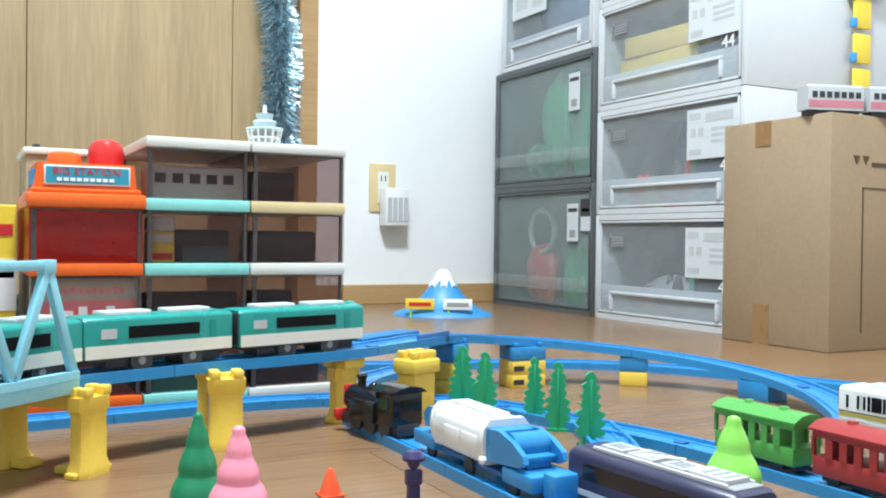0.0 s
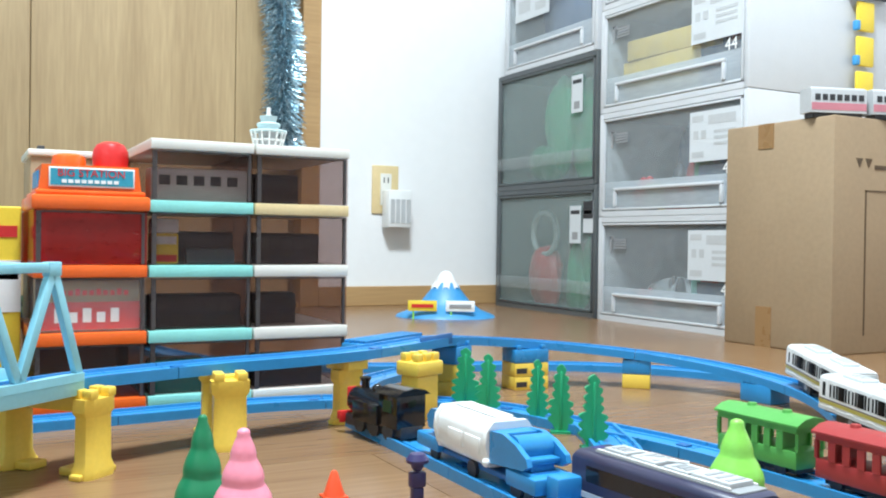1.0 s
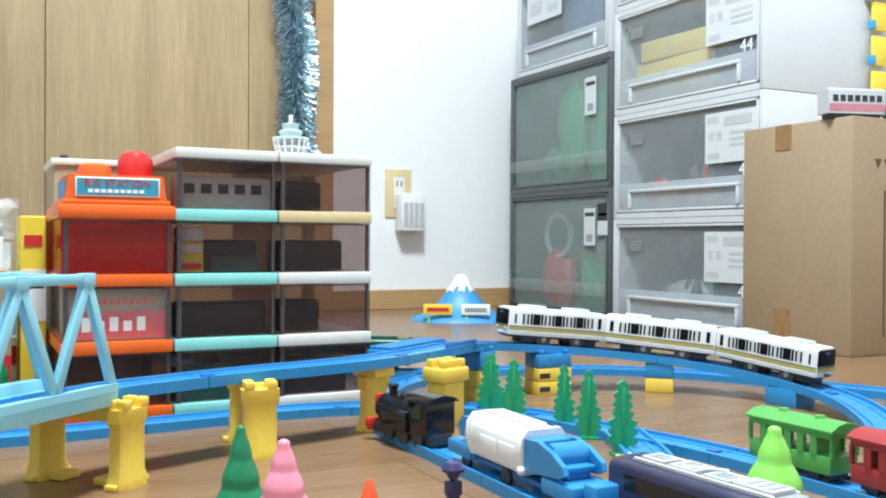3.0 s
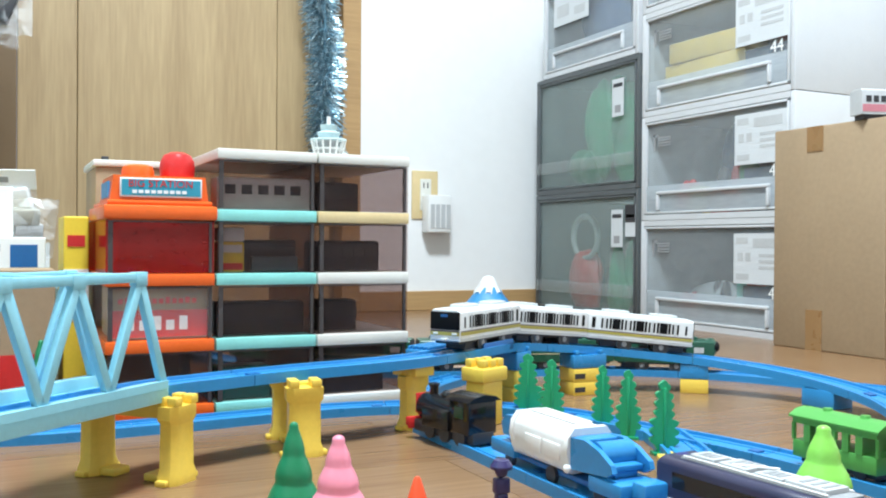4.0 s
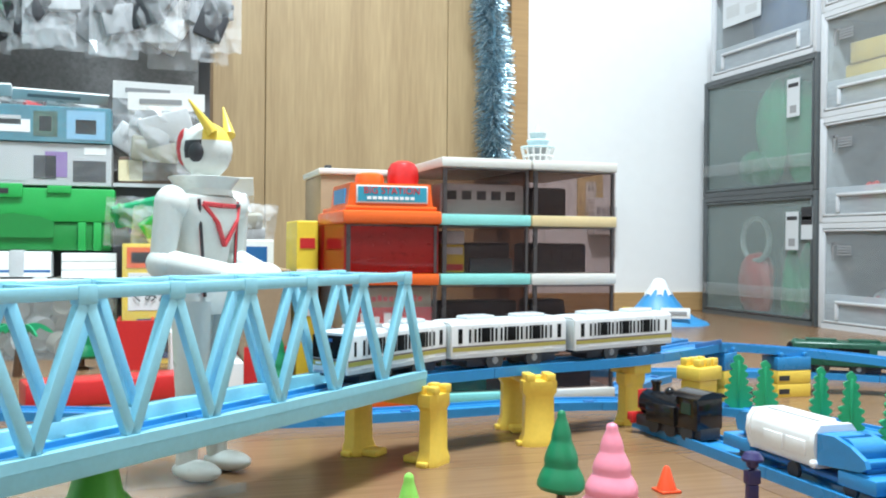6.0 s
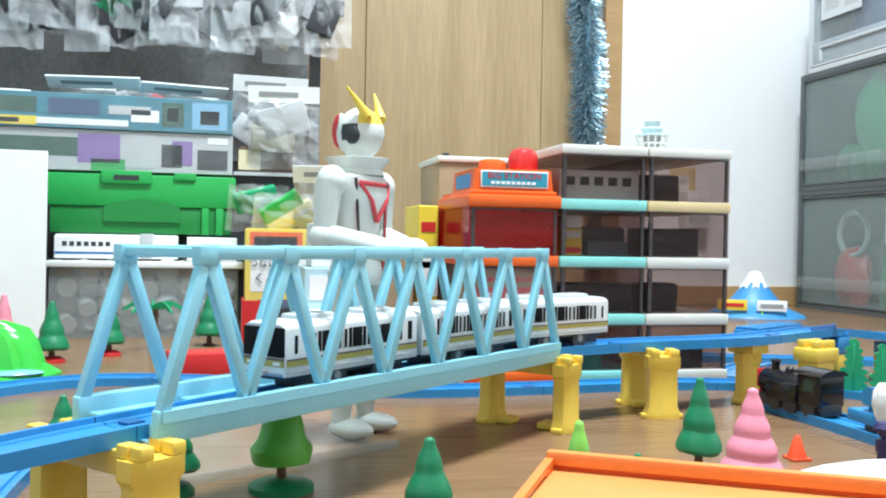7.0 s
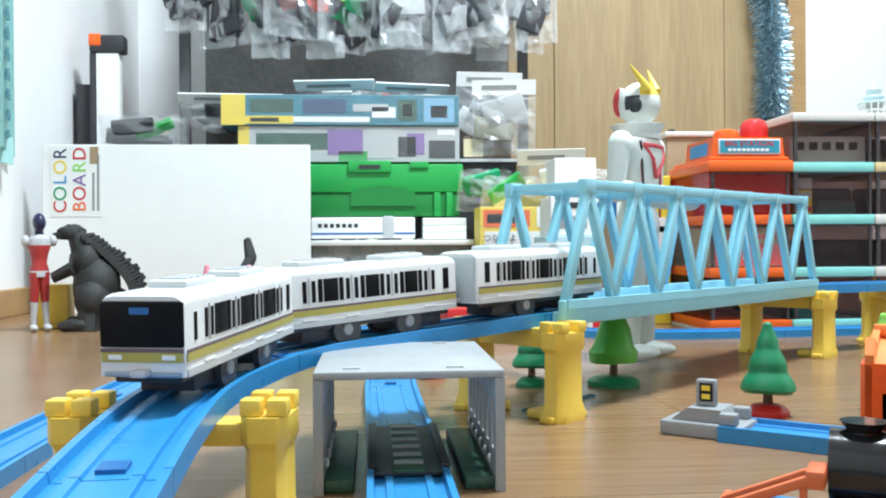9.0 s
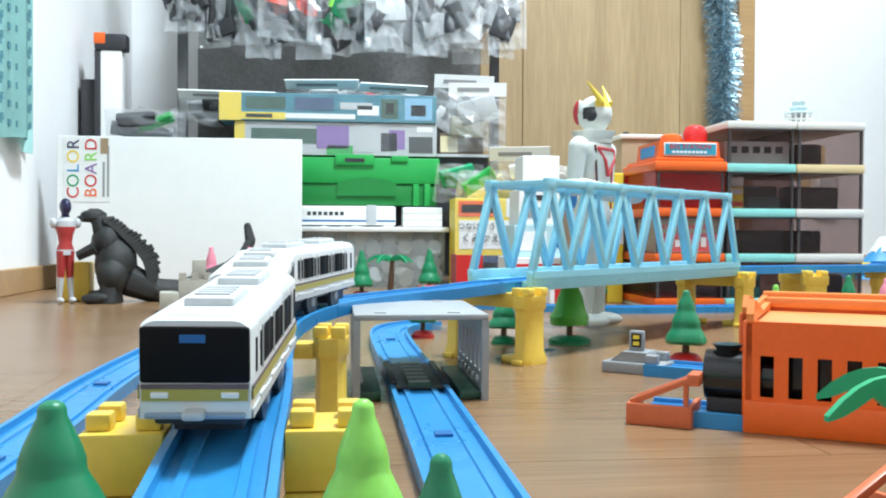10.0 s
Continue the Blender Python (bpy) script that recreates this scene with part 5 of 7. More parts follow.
pt = thing("toy_train_car", pose(0.386, 0.462, 0.0085, 0, 0, 94), "dark purple and silver toy express car on the floor rail", "toy train")
part("body", rounded(bmesh.new(), -0.07, 0.066, 0.0178, 0.004, 0.036, 0.007, 0.06), mat("dark slate violet paint", (0.035, 0.035, 0.075), 0.35), pt)
part("silver_roof", B(-0.066, 0.050, -0.0115, 0.0115, 0.0355, 0.0372, bevel=0.0008), GREY, pt)
for x0, x1, hw, h in ((-0.058, -0.030, 0.0095, 0.0030), (-0.026, -0.006, 0.0075, 0.0018), (-0.002, 0.020, 0.0095, 0.0026), (0.026, 0.046, 0.0070, 0.0022)):
    unit = part("roof_unit", B(x0, x1, -hw, hw, 0.0370, 0.0372 + h, bevel=0.0007), LGREY, pt)
    for q in range(3):
        xx = x0 + 0.003 + q * (x1 - x0 - 0.006) / 3
        part("vent", B(xx, xx + 0.0032, -hw * 0.7, hw * 0.7, 0.0372 + h, 0.0376 + h), GREY, unit)
for sgn in (-1, 1):
    part("roof_pipe", tube(bmesh.new(), (-0.060, sgn * 0.0105, 0.0378), (0.048, sgn * 0.0105, 0.0378), 0.0007, n=6), WHITE, pt)
part("pantograph", tube(bmesh.new(), (-0.012, -0.008, 0.0400), (0.010, 0.008, 0.0400), 0.0008, n=6), WHITE, pt)
part("nose_cap", ball(bmesh.new(), 0.0165, 0.060, 0, 0.027, 0.62, 1.0, 0.58), mat("deep blue violet paint", (0.030, 0.035, 0.16), 0.3), pt)
for sgn in (-1, 1):
    part("window_band", B(-0.055, 0.050, sgn * 0.0180 - 0.0006, sgn * 0.0180 + 0.0006, 0.018, 0.028), BLACK, pt)
    part("silver_band", B(-0.066, 0.060, sgn * 0.0180 - 0.0004, sgn * 0.0180 + 0.0004, 0.0075, 0.011), LGREY, pt)
    part("crest", ball(bmesh.new(), 0.006, -0.02, sgn * 0.018, 0.0115, 1.2, 0.12, 0.7), GREY, pt)
part("windscreen", B(0.0650, 0.0672, -0.013, 0.013, 0.017, 0.032, bevel=0.001), BLACK, pt)
part("chassis", B(-0.06, 0.06, -0.0125, 0.0125, 0.0, 0.005), DARK, pt)
for i in (-0.042, 0.042):
    for sgn in (-1, 1):
        part("wheel", cyl(bmesh.new(), 0.0065, 0.0065, -0.0015, 0.0015, n=18, m=Matrix.Translation((i, sgn * 0.0138, 0.0042)) @ Matrix.Rotation(math.pi / 2, 4, "X")), DARK, pt)


def old_coach(x, y, yaw, mm, label):
    c = thing("toy_coach", pose(x, y, 0.0085, 0, 0, yaw), label, "toy coach", "old toy coaches")
    n = 4
    body = bmesh.new()
    hl, w = 0.045, 0.0175
    box(body, -hl, hl, -w, w, 0.006, 0.0215, bevel=0.001)
    box(body, -hl, hl, -w, w, 0.037, 0.042)
    for sgn in (-1, 1):
        for k in range(n + 1):
            xx = -hl * 0.62 + k * (hl * 1.24) / n
            box(body, xx - 0.0035, xx + 0.0035, sgn * w - 0.001, sgn * w + 0.001, 0.0215, 0.037)
    part("body", body, mm, c)
    for sx in (-1, 1):
        for sy in (-1, 1):
            part("corner_post", B(sx * hl - 0.0015, sx * hl + 0.0015, sy * (w - 0.002) - 0.0015, sy * (w - 0.002) + 0.0015, 0.0215, 0.037), mm, c)
    part("end_wall", B(-hl * 0.64, -hl * 0.62, -w, w, 0.0215, 0.037), mm, c)
    part("end_wall", B(hl * 0.62, hl * 0.64, -w, w, 0.0215, 0.037), mm, c)
    part("roof", slab(bmesh.new(), [(-0.0195, 0.042), (-0.0195, 0.044), (-0.010, 0.049), (0, 0.0505), (0.010, 0.049), (0.0195, 0.044), (0.0195, 0.042)], "x", -hl - 0.003, hl + 0.003), mm, c)
    for rx in (-0.02, 0.02):
        part("roof_vent", cyl(bmesh.new(), 0.005, 0.004, 0.049, 0.0525, x=rx, n=14), mm, c)
    part("chassis", B(-0.04, 0.04, -0.011, 0.011, 0.001, 0.006), DARK, c)
    for i in (-0.026, 0.026):
        for sgn in (-1, 1):
            part("wheel", cyl(bmesh.new(), 0.0062, 0.0062, -0.0015, 0.0015, n=18, m=Matrix.Translation((i, sgn * 0.0138, 0.004)) @ Matrix.Rotation(math.pi / 2, 4, "X")), DARK, c)
    for ch in c.children:
        ch.data.transform(Matrix.Scale(0.86, 4))
    return c


old_coach(0.566, 0.550, 91, mat("leaf green paint", (0.085, 0.34, 0.07), 0.4), "green toy old-time coach with open platforms")
old_coach(0.566, 0.455, 89, BRICKRED, "dull red toy old-time coach")

# yellow sleeper markers beside the points
for x, y in ((0.452, 0.60), (0.475, 0.655), (0.487, 0.66)):
    tagged(part("toy_point_marker", B(-0.009, 0.009, -0.004, 0.004, 0, 0.006, bevel=0.001), YEL), "small yellow point marker by the rail", "toy part").matrix_basis = pose(x, y, 0, 0, 0, 60)

# grey tunnel over the floor rail
tn = thing("toy_tunnel", pose(-0.3315, 0.296, 0), "grey plastic toy tunnel with slotted side walls", "toy tunnel")
TW, TL, TH = 0.0445, 0.125, 0.0570
part("roof", B(-TW, TW, 0, TL, TH - 0.004, TH, bevel=0.0012), CASTLE, tn)
for k in (-0.027, 0.022):
    part("roof_peg", B(k - 0.004, k + 0.004, 0.008, 0.0115, TH, TH + 0.0008), LGREY, tn)
    part("roof_peg", B(k - 0.004, k + 0.004, TL - 0.0115, TL - 0.008, TH, TH + 0.0008), LGREY, tn)
for sgn in (-1, 1):
    xa, xb = sorted((sgn * TW, sgn * (TW - 0.0045)))
    side = bmesh.new()
    box(side, xa, xb, 0, TL, 0, 0.018)
    box(side, xa, xb, 0, TL, 0.041, TH - 0.004)
    for k in range(7):
        yy = k * (TL - 0.008) / 6
        box(side, xa, xb, yy, yy + 0.008, 0.018, 0.041)
    part("side_wall", side, CASTLE, tn)
    xi, xj = sorted((sgn * (TW - 0.0045), sgn * 0.026))
    part("ballast_bed", B(xi, xj, 0.004, TL - 0.004, 0, 0.006, bevel=0.001), FOREST, tn)
    for k in range(6):
        part("rivet", ball(bmesh.new(), 0.0026, sgn * (TW - 0.0055), 0.015 + k * 0.019, 0.012, 0.5, 1, 1, u=8, v=6), LGREY, tn)
part("rail_cover", B(-0.0185, 0.0185, 0.006, TL - 0.006, 0.0072, 0.0082), DARK, tn)
part("step_bed", B(-0.0080, 0.0080, 0.006, TL - 0.006, 0.0082, 0.0096, bevel=0.0004), FOREST, tn)
for k in range(6):
    part("sleeper", B(-0.007, 0.007, 0.018 + k * 0.017, 0.024 + k * 0.017, 0.0096, 0.0104), GREY, tn)
for sgn in (-1, 1):
    part("dark_rail", B(sgn * 0.0175 - 0.0022, sgn * 0.0175 + 0.0022, 0.012, TL - 0.012, 0.009, 0.0112, bevel=0.0005), DARK, tn)

# buffer stop
bs = thing("toy_buffer_stop", pose(-0.148, 0.412, 0, 0, 0, -38), "grey plastic toy buffer stop with a small signal plate", "toy buffer stop")
part("base", B(-0.024, 0.026, -0.016, 0.016, 0, 0.009, bevel=0.0015), GREY, bs)
part("wedge", slab(bmesh.new(), [(-0.018, 0.009), (0.016, 0.009), (0.012, 0.017), (-0.008, 0.017)], "y", -0.013, 0.013), GREY, bs)
part("post", B(-0.006, 0.006, -0.003, 0.003, 0.017, 0.033, bevel=0.0012), GREY, bs)
pl = part("signal_plate", B(-0.0035, 0.0045, -0.0036, -0.003, 0.020, 0.031), BLACK, bs)
part("yellow_mark", B(-0.002, 0.003, -0.0041, -0.0036, 0.0265, 0.0295), YBOX, pl)
part("yellow_mark", B(-0.002, 0.003, -0.0041, -0.0036, 0.0215, 0.0245), YBOX, pl)
for q in (-0.013, 0.013):
    part("buffer", B(0.012, 0.022, q - 0.004, q + 0.004, 0.009, 0.016, bevel=0.001), GREY, bs)

# orange engine sheds
def shed(x, y, yaw, d, label, h=0.062):
    s = thing("toy_engine_shed", pose(x, y, 0, 0, 0, yaw), label, "toy shed", "orange sheds")
    w = 0.17
    front = bmesh.new()
    box(front, 0, w, 0, 0.003, 0, 0.020)
    box(front, 0, w, 0, 0.003, 0.043, h)
    n = 11
    for k in range(n + 1):
        xx = k * (w - 0.0075) / n
        box(front, xx, xx + 0.0075, 0, 0.003, 0.020, 0.043)
    part("front_wall", front, ORANGE, s)
    part("plinth", B(-0.001, w + 0.001, -0.002, 0.004, 0, 0.018, bevel=0.0008), ORANGE, s)
    part("back_wall", B(0, w, d - 0.003, d, 0, h), ORANGE, s)
    # added black sheet: the shed's inner shade behind the window slots
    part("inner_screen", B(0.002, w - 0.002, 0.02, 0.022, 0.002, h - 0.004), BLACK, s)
    part("roof", B(0.003, w - 0.003, 0.003, d - 0.003, h - 0.005, h - 0.002), mat("pale orange roof plastic", (0.74, 0.27, 0.075), 0.42), s, "flat soft orange roof")
    part("parapet", slab(bmesh.new(), [(0, h), (d, h), (d, h + 0.004), (d * 0.5, h + 0.002), (0.006, h + 0.012), (0, h + 0.004)], "x", 0.0, 0.004), PUMPKIN, s)
    part("ridge", B(0, w, d - 0.006, d, h, h + 0.007, bevel=0.0015), PUMPKIN, s)
    part("side_post", B(-0.002, 0.004, 0, 0.022, 0, h, bevel=0.001), ORANGE, s)
    part("side_post", B(-0.002, 0.004, d - 0.022, d, 0, h, bevel=0.001), ORANGE, s)
    return s


shed(-0.160, 0.187, -30.7, 0.112, "orange plastic toy engine shed with slotted windows")
shed(-0.114, 0.294, -30.7, 0.150, "orange plastic toy engine shed standing behind another", h=0.057)
bn = thing("toy_bullet_train", pose(0.137, 0.357, 0, 0, 0, -30.7), "white rounded toy bullet train car behind the orange sheds", "toy train")
nb = bmesh.new()
ball(nb, 1, 0, 0, 0.034, 0.092, 0.020, 0.033, u=28, v=14)
part("shell", nb, WHITE, bn)
part("chassis", B(-0.060, 0.060, -0.014, 0.014, 0, 0.014, bevel=0.001), DARK, bn)
sl = thing("toy_engine", pose(-0.160, 0.211, 0.0085, 0, 0, 149), "black toy engine nose standing in the shed", "toy engine")
part("smokebox", cyl(bmesh.new(), 0.0145, 0.0145, -0.03, 0.012, n=22, m=Matrix.Translation((0, 0, 0.020)) @ Matrix.Rotation(math.pi / 2, 4, "Y")), BLACK, sl)
part("chimney", lathe(bmesh.new(), [(0.006, 0.030), (0.006, 0.034), (0.009, 0.038)], 16, x=0.0), BLACK, sl)
part("chassis", B(-0.03, 0.01, -0.012, 0.012, 0, 0.008), DARK, sl)
shed_line = Line([(-0.200, 0.234, .009), (-0.12, 0.186, .009), (-0.047, 0.143, .009)])
rails(shed_line, 0.0, shed_line.length, "short blue toy rail running into the orange shed", "floor rails")
cr = thing("toy_barrier", pose(-0.220, 0.214, 0, 0, 0, -30.7), "orange plastic toy level-crossing barrier", "toy barrier")
TERRA = mat("brick orange plastic", (0.62, 0.14, 0.05), 0.42)
part("box_wall", B(0, 0.037, 0, 0.003, 0, 0.0125, bevel=0.0006), TERRA, cr)
part("box_wall", B(0, 0.003, 0.003, 0.035, 0, 0.0125, bevel=0.0006), TERRA, cr)
part("box_wall", B(0.034, 0.037, 0.003, 0.035, 0, 0.0125, bevel=0.0006), TERRA, cr)
part("arm", B(0, 0.042, -0.002, 0.002, -0.0018, 0.0018, bevel=0.0006, m=Matrix.Translation((0.002, 0.004, 0.0125)) @ Matrix.Rotation(radians(-24), 4, "Y")), TERRA, cr)
part("arm", B(0, 0.042, -0.002, 0.002, -0.0018, 0.0018, bevel=0.0006, m=Matrix.Translation((0.002, 0.018, 0.0125)) @ Matrix.Rotation(radians(-24), 4, "Y")), TERRA, cr)
part("arm_end", B(0.034, 0.041, 0.002, 0.020, 0.024, 0.031, bevel=0.001), TERRA, cr)
part("arm_leg", B(0.032, 0.0345, 0.003, 0.007, 0.0125, 0.027), TERRA, cr)
cr2 = copy_thing(cr, pose(-0.205, -0.015, 0, 0, 0, 20))
pm = thing("toy_palm", pose(-0.165, 0.01, 0), "green plastic toy palm tree with drooping fronds", "toy tree", "toy trees")
part("trunk", tube(bmesh.new(), (0, 0, 0), (0.004, 0, 0.050), 0.004, 0.0028), BROWN, pm)
def frond(parent, yaw, ln, z, drop=0.35):
    bm = bmesh.new()
    out, low = [], []
    for k in range(9):
        f = k / 8
        xx, zz = ln * f, z + ln * (0.28 * math.sin(f * 2.2) - drop * f * f)
        out.append((xx, zz + 0.0015))
        low.append((xx, zz - (0.010 * math.sin(math.pi * min(f + 0.08, 1)) if k % 2 == 0 else 0.004) - 0.0005))
    slab(bm, out + low[::-1], "y", -0.0015, 0.0015)
    bmesh.ops.rotate(bm, verts=bm.verts[:], cent=(0, 0, 0), matrix=Matrix.Rotation(radians(yaw), 3, "Z"))
    return part("frond", bm, LEAF, parent)
for k in range(6):
    frond(pm, k * 60 + 5, 0.048, 0.050)
pm2 = thing("toy_palm", pose(-0.292, 1.375, 0), "small green plastic toy palm tree", "toy tree", "toy trees")
part("trunk", tube(bmesh.new(), (0, 0, 0), (0.004, 0, 0.062), 0.006, 0.004), BROWN, pm2)
for k in range(5):
    frond(pm2, k * 72 + 20, 0.045, 0.062)

# clear green hill with pink trees behind
hill = thing("toy_hill", pose(-0.462, 1.120, 0, 0, 0, 14), "see-through green plastic toy hill with a pool", "toy hill")
bm = bmesh.new()
n, rings = 36, []
for i, (f, z) in enumerate(((1.0, 0.0), (1.0, 0.005), (0.92, 0.009), (0.76, 0.014), (0.68, 0.036), (0.58, 0.050), (0.32, 0.058), (0.05, 0.059))):
    row = []
    for k in range(n):
        a = 2 * math.pi * k / n
        bump = 1 + (0.09 * math.sin(11 * a) if i > 2 else 0.03 * math.sin(5 * a))
        row.append(bm.verts.new((0.090 * f * bump * math.cos(a), 0.058 * f * bump * math.sin(a), z * (1 + 0.12 * math.sin(4 * a + 1)) if i > 2 else z)))
    rings.append(row)
for a, b in zip(rings, rings[1:]):
    for k in range(n):
        bm.faces.new((a[k], a[(k + 1) % n], b[(k + 1) % n], b[k]))
bm.faces.new(rings[0][::-1]), bm.faces.new(rings[-1])
part("slope", bm, LIMEGLASS, hill)
part("pool", ball(bmesh.new(), 0.026, 0.035, -0.038, 0.010, 1.3, 0.6, 0.15), mat("pale pool blue", (0.25, 0.55, 0.75), 0.15), hill)
for x, y in ((-0.60, 1.30), (-0.535, 1.29), (-0.47, 1.29)):
    cone_tree(x, y, 0.085, 0.020, PINK, "pink plastic toy blossom tree behind the hill", trunk=0.05)

# small stone castle
cs = thing("toy_castle", pose(-0.575, 1.01, 0, 0, 0, 10), "small sandy grey toy castle with battlements", "toy castle")
part("keep", B(-0.03, 0.03, -0.02, 0.02, 0, 0.045, bevel=0.001), STONE, cs)
part("tower", B(-0.012, 0.006, -0.018, 0.004, 0.045, 0.072, bevel=0.001), STONE, cs)
for k in range(4):
    part("merlon", B(-0.03 + k * 0.0165, -0.02 + k * 0.0165, -0.02, -0.012, 0.045, 0.054), STONE, cs)
part("outwork", B(-0.055, -0.03, -0.03, 0.015, 0, 0.028, bevel=0.001), STONE, cs)


# ---- figures: plain shapes ----
def figure(h, wide=1.0, crest=False, arms=True):
    """A plain standing doll, one mesh."""
    bm = bmesh.new()
    u = h / 8.0
    for s in (-1, 1):
        tube(bm, (s * 0.55 * u, 0, 0.30 * u), (s * 0.42 * u, 0, 2.1 * u), 0.22 * u, 0.33 * u)
        tube(bm, (s * 0.42 * u, 0, 2.0 * u), (s * 0.36 * u, 0, 3.9 * u), 0.34 * u, 0.48 * u)
        ball(bm, 0.34 * u, s * 0.42 * u, 0, 2.05 * u)
        ball(bm, 0.34 * u, s * 0.56 * u, -0.28 * u, 0.24 * u, 0.95, 1.8, 0.68)
        ball(bm, 0.36 * u, s * 1.10 * u, 0, 5.98 * u, 1, 1, 1.1)
        if arms:
            tube(bm, (s * 1.15 * u, 0, 6.0 * u), (s * 1.30 * u, 0.08 * u, 4.75 * u), 0.32 * u, 0.25 * u)
            ball(bm, 0.33 * u, s * 1.30 * u, 0.08 * u, 4.72 * u)
            tube(bm, (s * 1.30 * u, 0.08 * u, 4.75 * u), (s * 0.62 * u, -1.1 * u, 4.45 * u), 0.30 * u, 0.28 * u)
            ball(bm, 0.36 * u, s * 0.52 * u, -1.25 * u, 4.45 * u, 1.2, 1.1, 0.8)
    lathe_pts = [(0.75, 3.6), (0.80, 4.0), (0.60, 4.5), (0.72, 5.1), (0.98, 5.7), (0.88, 6.15), (0.45, 6.4), (0.34, 6.5), (0.36, 6.8)]
    b2 = bmesh.new()
    lathe(b2, [(r * u, z * u) for r, z in lathe_pts], 22)
    for v in b2.verts:
        v.co.y *= 0.68
    me = bpy.data.meshes.new("tmp")
    b2.to_mesh(me)
    b2.free()
    bm.from_mesh(me)
    bpy.data.meshes.remove(me)
    ball(bm, 0.60 * u, 0, -0.06 * u, 7.2 * u, 0.88, 1.0, 1.05)
    if crest:
        for s in (-1, 1):
            tube(bm, (s * 0.30 * u, -0.45 * u, 7.55 * u), (s * 0.62 * u, -0.05 * u, 8.25 * u), 0.14 * u, 0.02 * u)
        lathe(bm, [(0.66 * u, 6.20 * u), (0.60 * u, 6.34 * u), (0.78 * u, 6.60 * u), (0.75 * u, 6.61 * u), (0.45 * u, 6.32 * u)], 22)
        ball(bm, 0.34 * u, 0, 0.52 * u, 7.30 * u, 0.22, 0.7, 1.25)
        for s in (-1, 1):
            ball(bm, 0.20 * u, s * 0.50 * u, -0.16 * u, 7.12 * u, 0.35, 1, 1.1)
    if crest:
        bm.faces.ensure_lookup_table()
        first = len(bm.faces)
        for p, q in (((-0.64, -0.47, 6.0), (-0.34, -0.62, 5.6)), ((-0.34, -0.62, 5.6), (0.0, -0.56, 5.1)), ((0.64, -0.47, 6.0), (0.34, -0.62, 5.6)), ((0.34, -0.62, 5.6), (0.0, -0.56, 5.1)),
                     ((-0.64, -0.47, 6.0), (-0.25, -0.63, 5.97)), ((-0.25, -0.63, 5.97), (0.25, -0.63, 5.97)), ((0.25, -0.63, 5.97), (0.64, -0.47, 6.0))):
            tube(bm, Vector(p) * u, Vector(q) * u, 0.055 * u, n=6)
        red_n = len(bm.faces) - first
        for p, q in (((-0.70, -0.40, 6.1), (-0.52, -0.44, 4.0)), ((0.70, -0.40, 6.1), (0.52, -0.44, 4.0))):
            tube(bm, Vector(p) * u, Vector(q) * u, 0.04 * u, n=6)
        bm.faces.ensure_lookup_table()
        for k in range(first, len(bm.faces)):
            bm.faces[k].material_index = 2 if k < first + red_n else 3
    for v in bm.verts:
        v.co.x *= wide
    return bm


hf = part("toy_figure", figure(0.280, crest=True), SKIN)
hf.data.materials.append(mat("yellow crest vinyl", (0.80, 0.58, 0.08), 0.35))
hf.data.materials.append(mat("red trim vinyl", (0.55, 0.04, 0.05), 0.35))
hf.data.materials.append(INK)
for f in hf.data.polygons:
    c = f.center
    if abs(c.x) > 0.0165 and 0.242 < c.z < 0.257 and c.y < 0.004:
        f.material_index = 3
    elif c.z > 0.258 and c.y < -0.008 or c.z > 0.2735:
        f.material_index = 1
    elif c.z > 0.240 and c.y > 0.0185:
        f.material_index = 2
hf.matrix_basis = pose(-0.085, 0.772, 0.0, 0, 0, 50)
tagged(hf, "tall white plain vinyl figure standing behind the bridge", "toy figure")
fig2 = part("toy_figure", figure(0.164, wide=0.78, arms=False), mat("red silver vinyl", (0.45, 0.04, 0.04), 0.35))
fig2.data.materials.append(mat("silver vinyl", (0.55, 0.55, 0.57), 0.3))
fig2.data.materials.append(mat("dark blue vinyl", (0.02, 0.02, 0.07), 0.35))
for f in fig2.data.polygons:
    c = f.center
    f.material_index = 2 if c.z > 0.131 else 1 if (c.z < 0.035 or 0.072 < c.z < 0.087 or c.z > 0.113) else 0
fig2.matrix_basis = pose(-0.800, 1.165, 0, 0, 0, 30)
tagged(fig2, "slim red and silver plain vinyl figure by the wall", "toy figure")
yb2 = tagged(part("yellow_block", B(-0.022, 0.022, -0.014, 0.014, 0, 0.062, bevel=0.003), YEL), "yellow plastic toy pier standing behind the figures", "toy pier")
yb2.matrix_basis = pose(-0.795, 1.215, 0)

bz = bmesh.new()
for s in (-1, 1):
    tube(bz, (0.004, s * 0.026, 0.0), (0.004, s * 0.024, 0.03), 0.017, 0.014)
    ball(bz, 0.024, 0.008, s * 0.022, 0.042, 1, 0.9, 1.2)
    ball(bz, 0.018, -0.010, s * 0.027, 0.008, 1.5, 0.9, 0.55)
    tube(bz, (-0.018, s * 0.024, 0.085), (-0.042, s * 0.022, 0.072), 0.009, 0.006)
ball(bz, 0.034, 0.012, 0, 0.060, 0.95, 1, 1.25)
ball(bz, 0.026, 0.0, 0, 0.092, 0.9, 0.95, 1.2)
tube(bz, (-0.004, 0, 0.105), (-0.014, 0, 0.132), 0.017, 0.012)
ball(bz, 0.014, -0.020, 0, 0.134, 1.35, 0.85, 0.8)
ball(bz, 0.009, -0.034, 0, 0.130, 1.3, 0.85, 0.6)
tailp = [(0.03, 0, 0.035), (0.07, 0.004, 0.017), (0.11, 0.012, 0.016), (0.150, 0.03, 0.034), (0.190, 0.06, 0.052), (0.214, 0.085, 0.070), (0.226, 0.10, 0.094), (0.222, 0.105, 0.120)]
